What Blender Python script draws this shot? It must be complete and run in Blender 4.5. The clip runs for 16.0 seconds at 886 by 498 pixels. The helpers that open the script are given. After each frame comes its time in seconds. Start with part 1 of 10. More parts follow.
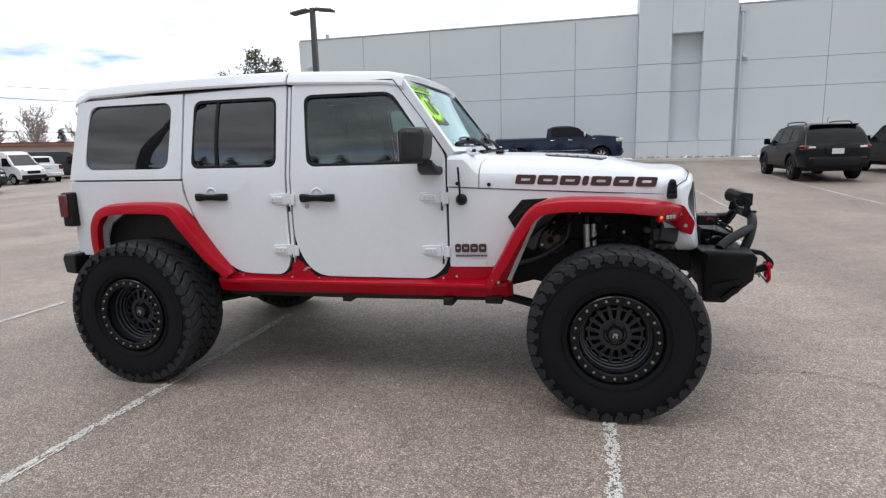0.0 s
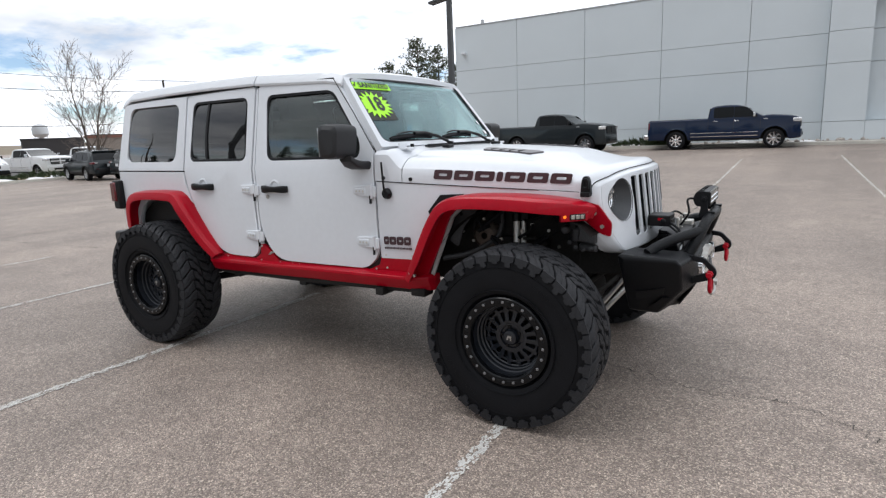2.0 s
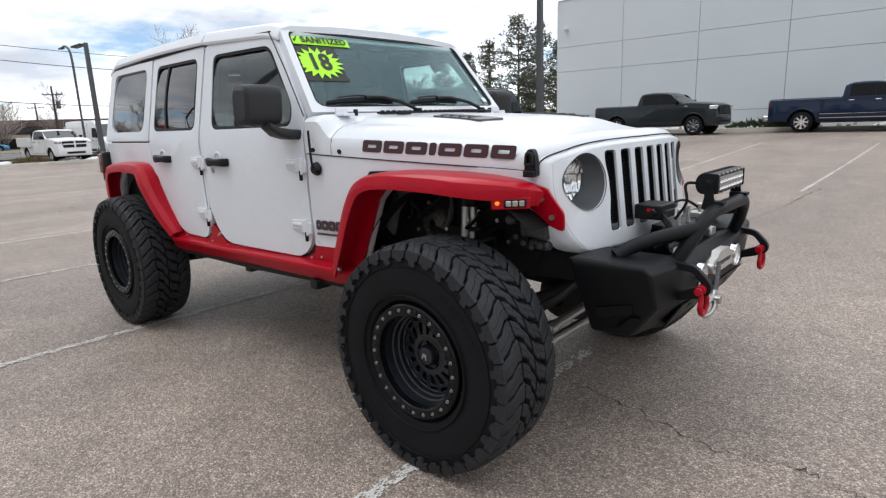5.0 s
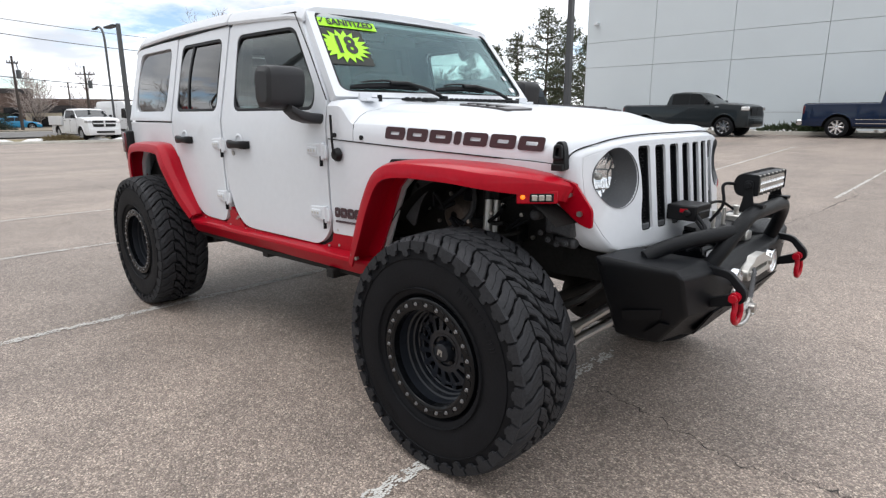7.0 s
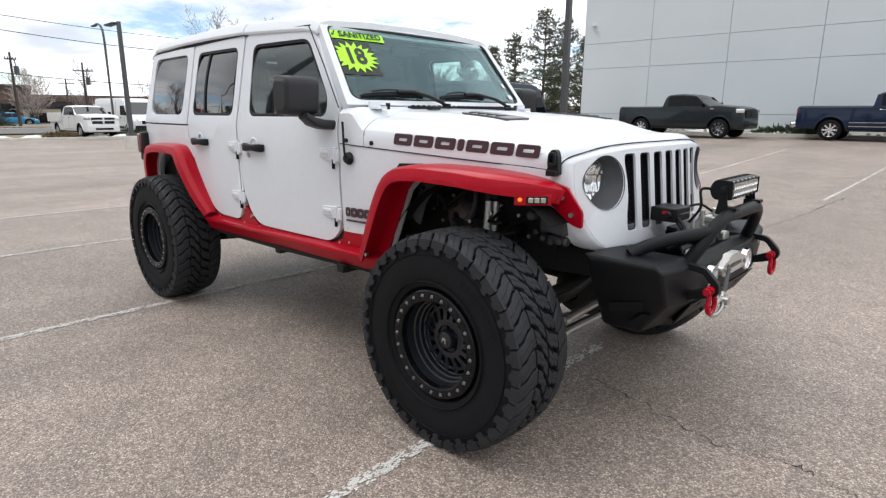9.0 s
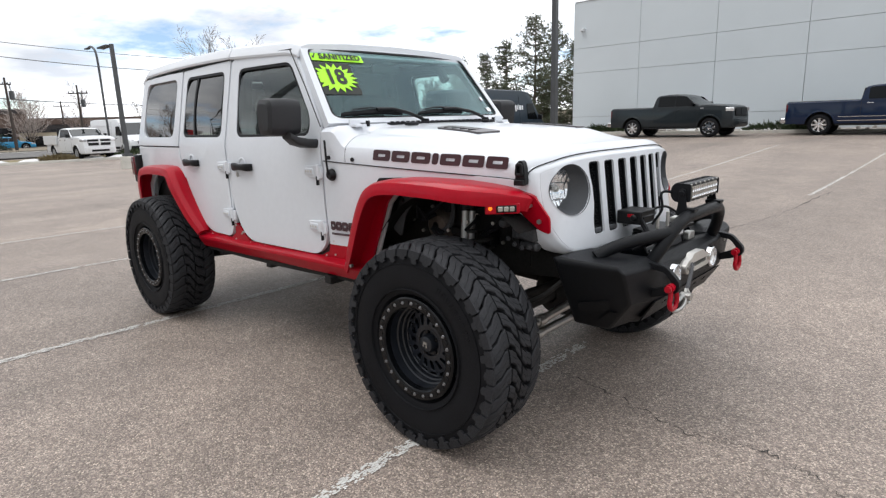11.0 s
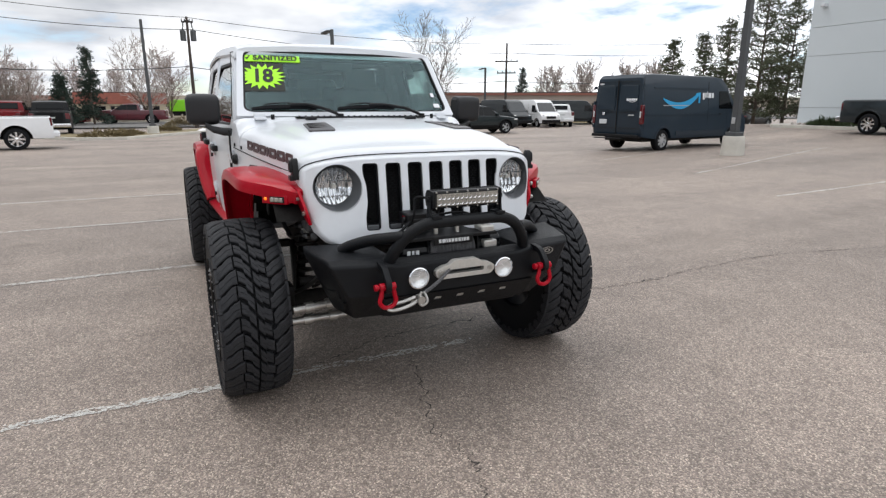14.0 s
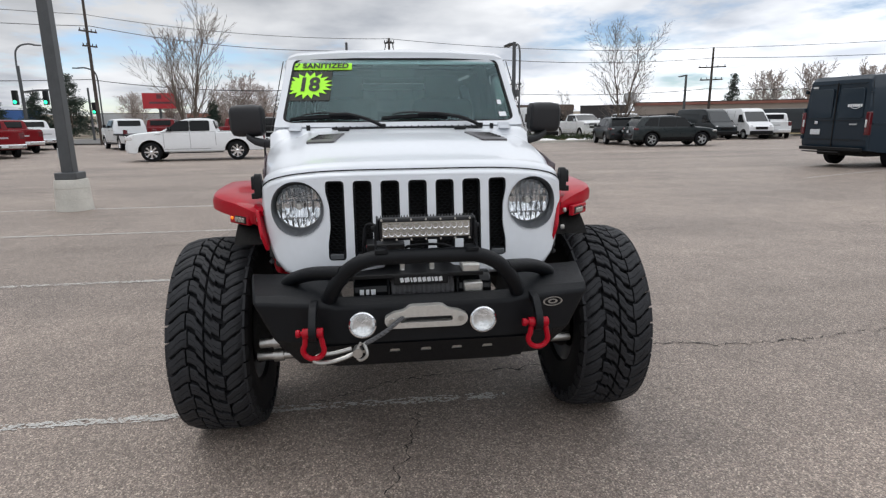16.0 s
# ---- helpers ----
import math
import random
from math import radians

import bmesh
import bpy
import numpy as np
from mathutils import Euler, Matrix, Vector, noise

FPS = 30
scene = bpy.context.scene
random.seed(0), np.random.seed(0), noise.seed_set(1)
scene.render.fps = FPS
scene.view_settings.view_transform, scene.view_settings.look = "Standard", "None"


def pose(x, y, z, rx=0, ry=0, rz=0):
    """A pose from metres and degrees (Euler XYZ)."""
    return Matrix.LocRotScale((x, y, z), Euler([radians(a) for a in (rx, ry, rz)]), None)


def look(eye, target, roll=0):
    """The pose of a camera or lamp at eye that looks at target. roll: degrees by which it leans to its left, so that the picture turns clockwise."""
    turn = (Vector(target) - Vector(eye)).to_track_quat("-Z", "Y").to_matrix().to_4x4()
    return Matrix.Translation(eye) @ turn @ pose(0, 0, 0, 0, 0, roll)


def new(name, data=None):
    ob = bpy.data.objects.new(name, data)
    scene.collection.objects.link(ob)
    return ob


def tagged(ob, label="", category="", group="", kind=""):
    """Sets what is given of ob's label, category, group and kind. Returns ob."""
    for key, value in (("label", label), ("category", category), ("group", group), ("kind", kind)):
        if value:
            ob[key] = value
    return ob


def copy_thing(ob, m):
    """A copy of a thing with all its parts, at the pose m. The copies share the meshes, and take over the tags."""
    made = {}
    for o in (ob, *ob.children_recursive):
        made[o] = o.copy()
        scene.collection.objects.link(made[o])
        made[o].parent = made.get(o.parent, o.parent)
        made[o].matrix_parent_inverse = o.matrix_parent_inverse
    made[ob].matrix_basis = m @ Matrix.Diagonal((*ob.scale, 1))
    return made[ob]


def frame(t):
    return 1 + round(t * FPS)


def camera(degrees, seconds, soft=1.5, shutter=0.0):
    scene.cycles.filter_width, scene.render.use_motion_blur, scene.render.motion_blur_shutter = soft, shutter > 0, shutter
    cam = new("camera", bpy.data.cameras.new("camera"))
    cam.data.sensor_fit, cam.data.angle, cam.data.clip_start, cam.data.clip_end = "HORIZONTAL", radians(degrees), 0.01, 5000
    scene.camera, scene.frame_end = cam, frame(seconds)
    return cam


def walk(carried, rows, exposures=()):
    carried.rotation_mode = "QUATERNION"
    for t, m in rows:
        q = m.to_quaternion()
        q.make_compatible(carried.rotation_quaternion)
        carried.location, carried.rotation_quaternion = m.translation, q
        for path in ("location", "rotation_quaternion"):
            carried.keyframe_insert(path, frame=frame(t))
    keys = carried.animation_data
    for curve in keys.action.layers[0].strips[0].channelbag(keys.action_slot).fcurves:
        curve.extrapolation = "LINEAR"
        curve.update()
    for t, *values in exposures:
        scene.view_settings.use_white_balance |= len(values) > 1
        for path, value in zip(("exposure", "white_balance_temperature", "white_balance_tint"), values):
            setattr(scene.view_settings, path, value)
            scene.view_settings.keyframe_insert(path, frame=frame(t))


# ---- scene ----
cam = camera(75.0, 16.0, soft=1.3)
PATH = [
    (0, (1.355, -4.074, 1.482), (0.868, -2.166, 1.133), -1.6),
    (0.5, (1.717, -3.968, 1.494), (1.096, -2.102, 1.129), -1.8),
    (1, (2.074, -3.887, 1.491), (1.312, -2.078, 1.113), -2.4),
    (1.5, (2.431, -3.778, 1.509), (1.537, -2.031, 1.125), -2.9),
    (2, (2.698, -3.59, 1.505), (1.68, -1.913, 1.119), -2.3),
    (2.5, (2.936, -3.406, 1.518), (1.804, -1.803, 1.134), -1.9),
    (3, (3.209, -3.197, 1.523), (1.995, -1.656, 1.133), -2.1),
    (3.5, (3.297, -3.013, 1.496), (2.03, -1.518, 1.095), -2.3),
    (4, (3.188, -2.793, 1.465), (1.897, -1.32, 1.064), -2.5),
    (4.5, (3.085, -2.631, 1.423), (1.797, -1.154, 1.021), -2.6),
    (4.7, (3.053, -2.595, 1.401), (1.764, -1.123, 0.985), -2.4),
    (6.8, (2.962, -2.503, 1.364), (1.606, -1.109, 0.898), -0.3),
    (7, (2.959, -2.502, 1.369), (1.611, -1.096, 0.913), -0.1),
    (7.5, (2.954, -2.495, 1.377), (1.607, -1.079, 0.954), 0.1),
    (8, (2.982, -2.514, 1.381), (1.634, -1.099, 0.957), 0.2),
    (8.5, (3.068, -2.606, 1.393), (1.722, -1.195, 0.949), 0.2),
    (8.7, (3.081, -2.66, 1.404), (1.742, -1.246, 0.944), 0.4),
    (10.8, (3.182, -2.728, 1.432), (1.838, -1.312, 0.998), -1.5),
    (11, (3.256, -2.716, 1.447), (1.914, -1.298, 1.014), -1.8),
    (11.5, (3.601, -2.645, 1.464), (2.249, -1.235, 1.033), -2.5),
    (12, (3.891, -2.504, 1.461), (2.508, -1.139, 0.987), -2.1),
    (12.5, (4.138, -2.24, 1.486), (2.696, -0.947, 0.985), -1.0),
    (13, (4.386, -1.939, 1.504), (2.839, -0.776, 1.002), -1.1),
    (13.5, (4.585, -1.598, 1.518), (2.918, -0.609, 1.025), -0.5),
    (14, (4.655, -1.229, 1.524), (2.903, -0.395, 1.04), 0.1),
    (14.5, (4.675, -0.894, 1.523), (2.845, -0.238, 1.051), 0.1),
    (15, (4.651, -0.565, 1.525), (2.764, -0.089, 1.064), 0.4),
    (15.5, (4.52, -0.331, 1.504), (2.6, -0.006, 1.047), -0.1),
    (16, (4.356, -0.165, 1.493), (2.417, 0.054, 1.052), -0.7),
]
walk(cam, [(t, look(eye, target, roll)) for t, eye, target, roll in PATH],
     [(0.0, -0.18, 6250, 10), (3.5, -0.25, 6250, 10), (7.5, 0.05, 6380, 10), (12.5, -0.12, 6400, 10), (14.5, -0.27, 6400, 10), (16.0, -0.43, 6320, 10)])

# ---- light ----
SUN_EL, SUN_AZ = 60.0, -130.0        # degrees: height, and the way it comes from, counted from +X towards +Y
world = bpy.data.worlds.new("world")
scene.world = world
world.use_nodes = True


def build_sky():
    nt = world.node_tree
    nt.nodes.clear()
    n, link = nt.nodes.new, nt.links.new
    out, bg = n("ShaderNodeOutputWorld"), n("ShaderNodeBackground")
    sky = n("ShaderNodeTexSky")
    sky.sky_type, sky.sun_disc = "NISHITA", False
    sky.sun_elevation, sky.sun_rotation = radians(SUN_EL), radians(90 - SUN_AZ)
    sky.altitude, sky.dust_density = 1600, 1.0
    tc, mp = n("ShaderNodeTexCoord"), n("ShaderNodeMapping")
    # clouds lie in a flat layer: divide the direction by its height
    sep, com = n("ShaderNodeSeparateXYZ"), n("ShaderNodeCombineXYZ")
    add = n("ShaderNodeMath"); add.operation = "ADD"; add.inputs[1].default_value = 0.16
    mx = n("ShaderNodeMath"); mx.operation = "MAXIMUM"; mx.inputs[1].default_value = 0.10
    dx = n("ShaderNodeMath"); dx.operation = "DIVIDE"
    dy = n("ShaderNodeMath"); dy.operation = "DIVIDE"
    link(tc.outputs["Generated"], sep.inputs[0])
    link(sep.outputs[2], add.inputs[0]); link(add.outputs[0], mx.inputs[0])
    link(sep.outputs[0], dx.inputs[0]); link(mx.outputs[0], dx.inputs[1])
    link(sep.outputs[1], dy.inputs[0]); link(mx.outputs[0], dy.inputs[1])
    link(dx.outputs[0], com.inputs[0]); link(dy.outputs[0], com.inputs[1])
    link(com.outputs[0], mp.inputs[0])
    mp.inputs["Location"].default_value = (1.7, 0.6, 0)
    mp.inputs["Scale"].default_value = (1.0, 1.0, 1.0)
    big, fine = n("ShaderNodeTexNoise"), n("ShaderNodeTexNoise")
    big.inputs["Scale"].default_value, big.inputs["Detail"].default_value, big.inputs["Roughness"].default_value = 0.75, 8, 0.58
    fine.inputs["Scale"].default_value, fine.inputs["Detail"].default_value = 1.1, 7
    link(mp.outputs[0], big.inputs["Vector"]); link(mp.outputs[0], fine.inputs["Vector"])
    cover, shade = n("ShaderNodeValToRGB"), n("ShaderNodeValToRGB")
    cover.color_ramp.elements[0].position, cover.color_ramp.elements[1].position = 0.38, 0.49
    shade.color_ramp.elements[0].position, shade.color_ramp.elements[1].position = 0.36, 0.66
    shade.color_ramp.elements[0].color = (1.00, 1.00, 1.00, 1)
    shade.color_ramp.elements[1].color = (0.45, 0.475, 0.52, 1)
    thick = n("ShaderNodeMapRange")
    thick.inputs["From Min"].default_value, thick.inputs["From Max"].default_value = 0.10, 0.32
    thick.inputs["To Min"].default_value, thick.inputs["To Max"].default_value = 0.0, 0.12
    link(sep.outputs[2], thick.inputs["Value"])
    cov = n("ShaderNodeMath"); cov.operation = "ADD"
    link(big.outputs["Fac"], cov.inputs[0]); link(thick.outputs[0], cov.inputs[1])
    link(cov.outputs[0], cover.inputs[0]); link(fine.outputs["Fac"], shade.inputs[0])
    clear = n("ShaderNodeVectorMath"); clear.operation = "SCALE"; clear.inputs["Scale"].default_value = 0.16
    link(sky.outputs[0], clear.inputs[0])
    cloud = n("ShaderNodeVectorMath"); cloud.operation = "SCALE"; cloud.inputs["Scale"].default_value = 1.44
    # the veil is brightest overhead and towards the warehouse
    sv = Vector((0.18, 0.59, 0.79))
    dot = n("ShaderNodeVectorMath"); dot.operation = "DOT_PRODUCT"; dot.inputs[1].default_value = sv
    link(tc.outputs["Generated"], dot.inputs[0])
    glow = n("ShaderNodeMapRange"); glow.interpolation_type = "SMOOTHSTEP"
    glow.inputs["From Min"].default_value, glow.inputs["From Max"].default_value = -0.60, 0.95
    glow.inputs["To Min"].default_value, glow.inputs["To Max"].default_value = 0.60, 1.76
    link(dot.outputs["Value"], glow.inputs["Value"])
    low = n("ShaderNodeMapRange"); low.interpolation_type = "SMOOTHSTEP"
    low.inputs["From Min"].default_value, low.inputs["From Max"].default_value = 0.02, 0.19
    low.inputs["To Min"].default_value, low.inputs["To Max"].default_value = 1.45, 0.89
    link(sep.outputs[2], low.inputs["Value"])
    veil = n("ShaderNodeMath"); veil.operation = "MULTIPLY"
    link(glow.outputs[0], veil.inputs[0]); link(low.outputs[0], veil.inputs[1])
    lit = n("ShaderNodeVectorMath"); lit.operation = "SCALE"
    link(shade.outputs[0], lit.inputs[0]); link(veil.outputs[0], lit.inputs["Scale"])
    link(lit.outputs[0], cloud.inputs[0])
    mix = n("ShaderNodeMix"); mix.data_type = "RGBA"
    link(cover.outputs[0], mix.inputs[0]); link(clear.outputs[0], mix.inputs[6]); link(cloud.outputs[0], mix.inputs[7])
    link(mix.outputs[2], bg.inputs[0]); bg.inputs[1].default_value = 1.0
    link(bg.outputs[0], out.inputs[0])


build_sky()
sun = new("sun", bpy.data.lights.new("sun", "SUN"))
sun.data.energy, sun.data.angle, sun.data.color = 1.05, radians(30), (1.0, 0.97, 0.93)
sun.matrix_world = look((math.cos(radians(SUN_AZ)) * math.cos(radians(SUN_EL)), math.sin(radians(SUN_AZ)) * math.cos(radians(SUN_EL)), math.sin(radians(SUN_EL))), (0, 0, 0))
scene.view_settings.exposure = -0.18

# ---- materials ----
def material(name, color, rough=0.5, metal=0.0, vary=0.12, scale=6.0, fine=80.0, bump=0.0, coat=0.0, spec=0.5, emit=None, power=0.0, grime=0.0, rvary=0.1):
    """A surface with colour variation at two scales, uneven gloss and fine relief."""
    m = bpy.data.materials.new(name)
    m.use_nodes = True
    nt = m.node_tree
    n, link = nt.nodes.new, nt.links.new
    p = nt.nodes["Principled BSDF"]
    tc = n("ShaderNodeTexCoord")
    a, b = n("ShaderNodeTexNoise"), n("ShaderNodeTexNoise")
    a.inputs["Scale"].default_value, a.inputs["Detail"].default_value = scale, 5
    b.inputs["Scale"].default_value, b.inputs["Detail"].default_value = fine, 3
    link(tc.outputs["Object"], a.inputs["Vector"]); link(tc.outputs["Object"], b.inputs["Vector"])
    s = n("ShaderNodeMath"); s.operation = "ADD"
    link(a.outputs["Fac"], s.inputs[0]); link(b.outputs["Fac"], s.inputs[1])
    r = n("ShaderNodeValToRGB")
    r.color_ramp.elements[0].position, r.color_ramp.elements[1].position = 0.32, 0.68
    h = n("ShaderNodeMath"); h.operation = "MULTIPLY"; h.inputs[1].default_value = 0.5
    link(s.outputs[0], h.inputs[0]); link(h.outputs[0], r.inputs[0])
    lo = [max(0.0, c * (1 - vary)) for c in color]
    hi = [min(1.0, c * (1 + vary)) for c in color]
    r.color_ramp.elements[0].color, r.color_ramp.elements[1].color = (*lo, 1), (*hi, 1)
    link(r.outputs[0], p.inputs["Base Color"])
    rr = n("ShaderNodeMapRange")
    rr.inputs["To Min"].default_value, rr.inputs["To Max"].default_value = max(0.0, rough - rvary * rough), min(1.0, rough + rvary * rough)
    link(a.outputs["Fac"], rr.inputs["Value"]); link(rr.outputs[0], p.inputs["Roughness"])
    p.inputs["Metallic"].default_value = metal
    p.inputs["Specular IOR Level"].default_value = spec
    p.inputs["Coat Weight"].default_value = coat
    p.inputs["Coat Roughness"].default_value = 0.04
    if bump:
        bp = n("ShaderNodeBump")
        bp.inputs["Strength"].default_value, bp.inputs["Distance"].default_value = min(1.0, bump), 0.004
        link(b.outputs["Fac"], bp.inputs["Height"]); link(bp.outputs[0], p.inputs["Normal"])
    if emit:
        p.inputs["Emission Color"].default_value = (*emit, 1)
        p.inputs["Emission Strength"].default_value = power
    return m


def glass(name, tint=(0.8, 0.85, 0.85), rough=0.0, base=0.045, sheen=(1, 1, 1)):
    """Thin glazing: lets light straight through, tinted, with mirror gloss that grows at grazing angles."""
    m = bpy.data.materials.new(name)
    m.use_nodes = True
    nt = m.node_tree
    nt.nodes.clear()
    n, link = nt.nodes.new, nt.links.new
    out, tr, gl, mx, fr = n("ShaderNodeOutputMaterial"), n("ShaderNodeBsdfTransparent"), n("ShaderNodeBsdfGlossy"), n("ShaderNodeMixShader"), n("ShaderNodeLayerWeight")
    tr.inputs[0].default_value = (*tint, 1)
    gl.inputs["Roughness"].default_value, gl.inputs["Color"].default_value = rough, (*sheen, 1)
    fr.inputs["Blend"].default_value = 0.5
    pw, ad = n("ShaderNodeMath"), n("ShaderNodeMath")
    pw.operation, ad.operation = "POWER", "MULTIPLY_ADD"
    pw.inputs[1].default_value, ad.inputs[1].default_value, ad.inputs[2].default_value = 4.0, 0.9, base
    link(fr.outputs["Facing"], pw.inputs[0]); link(pw.outputs[0], ad.inputs[0])
    link(ad.outputs[0], mx.inputs[0]); link(tr.outputs[0], mx.inputs[1]); link(gl.outputs[0], mx.inputs[2])
    link(mx.outputs[0], out.inputs[0])
    return m


def asphalt():
    m = bpy.data.materials.new("asphalt")
    m.use_nodes = True
    nt = m.node_tree
    n, link = nt.nodes.new, nt.links.new
    p = nt.nodes["Principled BSDF"]
    tc = n("ShaderNodeTexCoord")

    def noise_tex(scale, detail=4, rough=0.5):
        t = n("ShaderNodeTexNoise")
        t.inputs["Scale"].default_value, t.inputs["Detail"].default_value, t.inputs["Roughness"].default_value = scale, detail, rough
        link(tc.outputs["Object"], t.inputs["Vector"])
        return t

    def ramp(src, p0, c0, p1, c1):
        r = n("ShaderNodeValToRGB")
        r.color_ramp.elements[0].position, r.color_ramp.elements[1].position = p0, p1
        r.color_ramp.elements[0].color, r.color_ramp.elements[1].color = (*c0, 1), (*c1, 1)
        link(src, r.inputs[0])
        return r

    def mult(a, b, f=1.0):
        x = n("ShaderNodeMix"); x.data_type, x.blend_type = "RGBA", "MULTIPLY"
        x.inputs[0].default_value = f
        link(a, x.inputs[6]); link(b, x.inputs[7])
        return x.outputs[2]

    stones = n("ShaderNodeTexVoronoi"); stones.inputs["Scale"].default_value = 150
    link(tc.outputs["Object"], stones.inputs["Vector"])
    pick = n("ShaderNodeSeparateColor"); link(stones.outputs["Color"], pick.inputs[0])
    chips = n("ShaderNodeValToRGB"); link(pick.outputs[0], chips.inputs[0])
    cr = chips.color_ramp
    cr.elements[0].position, cr.elements[0].color = 0.0, (0.15, 0.124, 0.107, 1)
    cr.elements[1].position, cr.elements[1].color = 1.0, (0.66, 0.575, 0.49, 1)
    for at, col in ((0.35, (0.235, 0.196, 0.170, 1)), (0.72, (0.345, 0.290, 0.250, 1)), (0.90, (0.47, 0.39, 0.33, 1))):
        el = cr.elements.new(at)
        el.color = col
    gaps = ramp(stones.outputs["Distance"], 0.35, (1, 1, 1), 0.85, (0.70, 0.68, 0.67))
    patches = ramp(noise_tex(0.35, 6, 0.6).outputs["Fac"], 0.30, (0.83, 0.82, 0.825), 0.72, (1.20, 1.18, 1.165))
    blotch = ramp(noise_tex(2.6, 5, 0.6).outputs["Fac"], 0.28, (0.87, 0.87, 0.87), 0.75, (1.16, 1.16, 1.16))
    speck = ramp(noise_tex(22, 4, 0.7).outputs["Fac"], 0.35, (0.84, 0.84, 0.84), 0.70, (1.20, 1.19, 1.17))
    # darker sweeps where cars drive, along the aisle
    mp = n("ShaderNodeMapping"); mp.inputs["Scale"].default_value = (0.55, 0.05, 1); link(tc.outputs["Object"], mp.inputs[0])
    sweep = n("ShaderNodeTexNoise"); sweep.inputs["Scale"].default_value = 1.0; sweep.inputs["Detail"].default_value = 3
    link(mp.outputs[0], sweep.inputs["Vector"])
    drive = ramp(sweep.outputs["Fac"], 0.35, (0.80, 0.80, 0.80), 0.62, (1.05, 1.05, 1.05))
    stains = ramp(noise_tex(0.9, 3).outputs["Fac"], 0.66, (1, 1, 1), 0.78, (0.72, 0.71, 0.70))
    c = mult(mult(mult(mult(mult(mult(chips.outputs[0], gaps.outputs[0]), patches.outputs[0]), blotch.outputs[0]), speck.outputs[0]), drive.outputs[0]), stains.outputs[0])
    link(c, p.inputs["Base Color"])
    p.inputs["Roughness"].default_value = 0.60
    p.inputs["Specular IOR Level"].default_value = 0.50
    bp = n("ShaderNodeBump"); bp.inputs["Strength"].default_value, bp.inputs["Distance"].default_value = 0.7, 0.006
    bp.invert = True
    link(stones.outputs["Distance"], bp.inputs["Height"]); link(bp.outputs[0], p.inputs["Normal"])
    return m


M = {}
M["asphalt"] = asphalt()
M["ground"] = material("dry_ground", (0.20, 0.165, 0.12), 0.95, vary=0.3, scale=0.4, fine=9, bump=0.4)
M["road"] = material("road_asphalt", (0.13, 0.125, 0.12), 0.9, vary=0.2, scale=0.5, fine=30)
M["line"] = material("worn_white_paint", (0.62, 0.61, 0.58), 0.8, vary=0.22, scale=9, fine=120, bump=0.5)
M["crack"] = material("crack_tar", (0.045, 0.040, 0.036), 0.9, vary=0.3)
M["concrete"] = material("concrete", (0.54, 0.52, 0.47), 0.9, vary=0.2, scale=2.5, fine=60, bump=0.5)
M["stucco"] = material("painted_concrete_panel", (0.595, 0.645, 0.672), 0.85, vary=0.05, scale=0.35, fine=70, bump=0.25)
M["joint"] = material("joint_sealant", (0.38, 0.40, 0.41), 0.9)
M["snow"] = material("old_snow", (0.80, 0.80, 0.80), 0.8, vary=0.12, scale=4, fine=30, bump=0.6)
M["rock"] = material("landscape_rock", (0.36, 0.33, 0.30), 0.9, vary=0.4, scale=5, fine=20, bump=0.6)
M["white"] = material("white_car_paint", (0.69, 0.715, 0.75), 0.32, vary=0.025, scale=2, fine=30, coat=0.40, spec=0.30)
M["vent_grey"] = material("satin_grey_plastic", (0.085, 0.080, 0.084), 0.4, vary=0.15)
M["red"] = material("red_powder_coat", (0.37, 0.0015, 0.0125), 0.34, vary=0.10, scale=5, fine=60, coat=0.24, spec=0.12)
M["black"] = material("black_plastic", (0.0032, 0.0036, 0.0048), 0.45, spec=0.30, vary=0.25, fine=200, bump=0.15)
M["blackgloss"] = material("black_gloss", (0.0035, 0.004, 0.005), 0.14, vary=0.2, spec=0.25)
M["textured"] = material("black_textured_steel", (0.0026, 0.0034, 0.0050), 0.46, spec=0.24, vary=0.25, scale=8, fine=420, bump=0.45)
M["rubber"] = material("tyre_rubber", (0.0060, 0.0064, 0.0080), 0.62, spec=0.17, vary=0.30, scale=7, fine=120, bump=0.25)
M["tread"] = material("tread_rubber", (0.0205, 0.0212, 0.0240), 0.64, spec=0.26, vary=0.40, scale=9, fine=120, bump=0.4)
M["under"] = material("underbody", (0.016, 0.0152, 0.0145), 0.7, spec=0.25, vary=0.4)
M["rim_black"] = material("satin_black_wheel", (0.0110, 0.0130, 0.0175), 0.30, vary=0.15, spec=0.5)
M["rim_face"] = material("satin_graphite_wheel_face", (0.0115, 0.0140, 0.0195), 0.28, vary=0.15, spec=0.5)
M["bolt"] = material("dark_zinc_bolt", (0.26, 0.26, 0.27), 0.35, metal=0.8, vary=0.3, scale=60)
M["bay_grey"] = material("dull_grey_casting", (0.060, 0.061, 0.065), 0.55, metal=0.3, vary=0.35, scale=14, fine=120, bump=0.3)
M["shield"] = material("brown_heat_shield", (0.12, 0.095, 0.08), 0.5, metal=0.4, vary=0.3, scale=10)
M["steel"] = material("bare_steel", (0.45, 0.44, 0.42), 0.35, metal=0.9, vary=0.15)
M["chrome"] = material("chrome", (0.75, 0.76, 0.78), 0.08, metal=1.0, vary=0.03)
M["silver"] = material("cast_aluminium", (0.58, 0.57, 0.54), 0.38, metal=0.7, vary=0.1)
M["rope"] = material("grey_rope", (0.10, 0.10, 0.105), 0.9, vary=0.4, fine=300, bump=0.6)
M["seam"] = material("panel_gap", (0.012, 0.012, 0.013), 0.8)
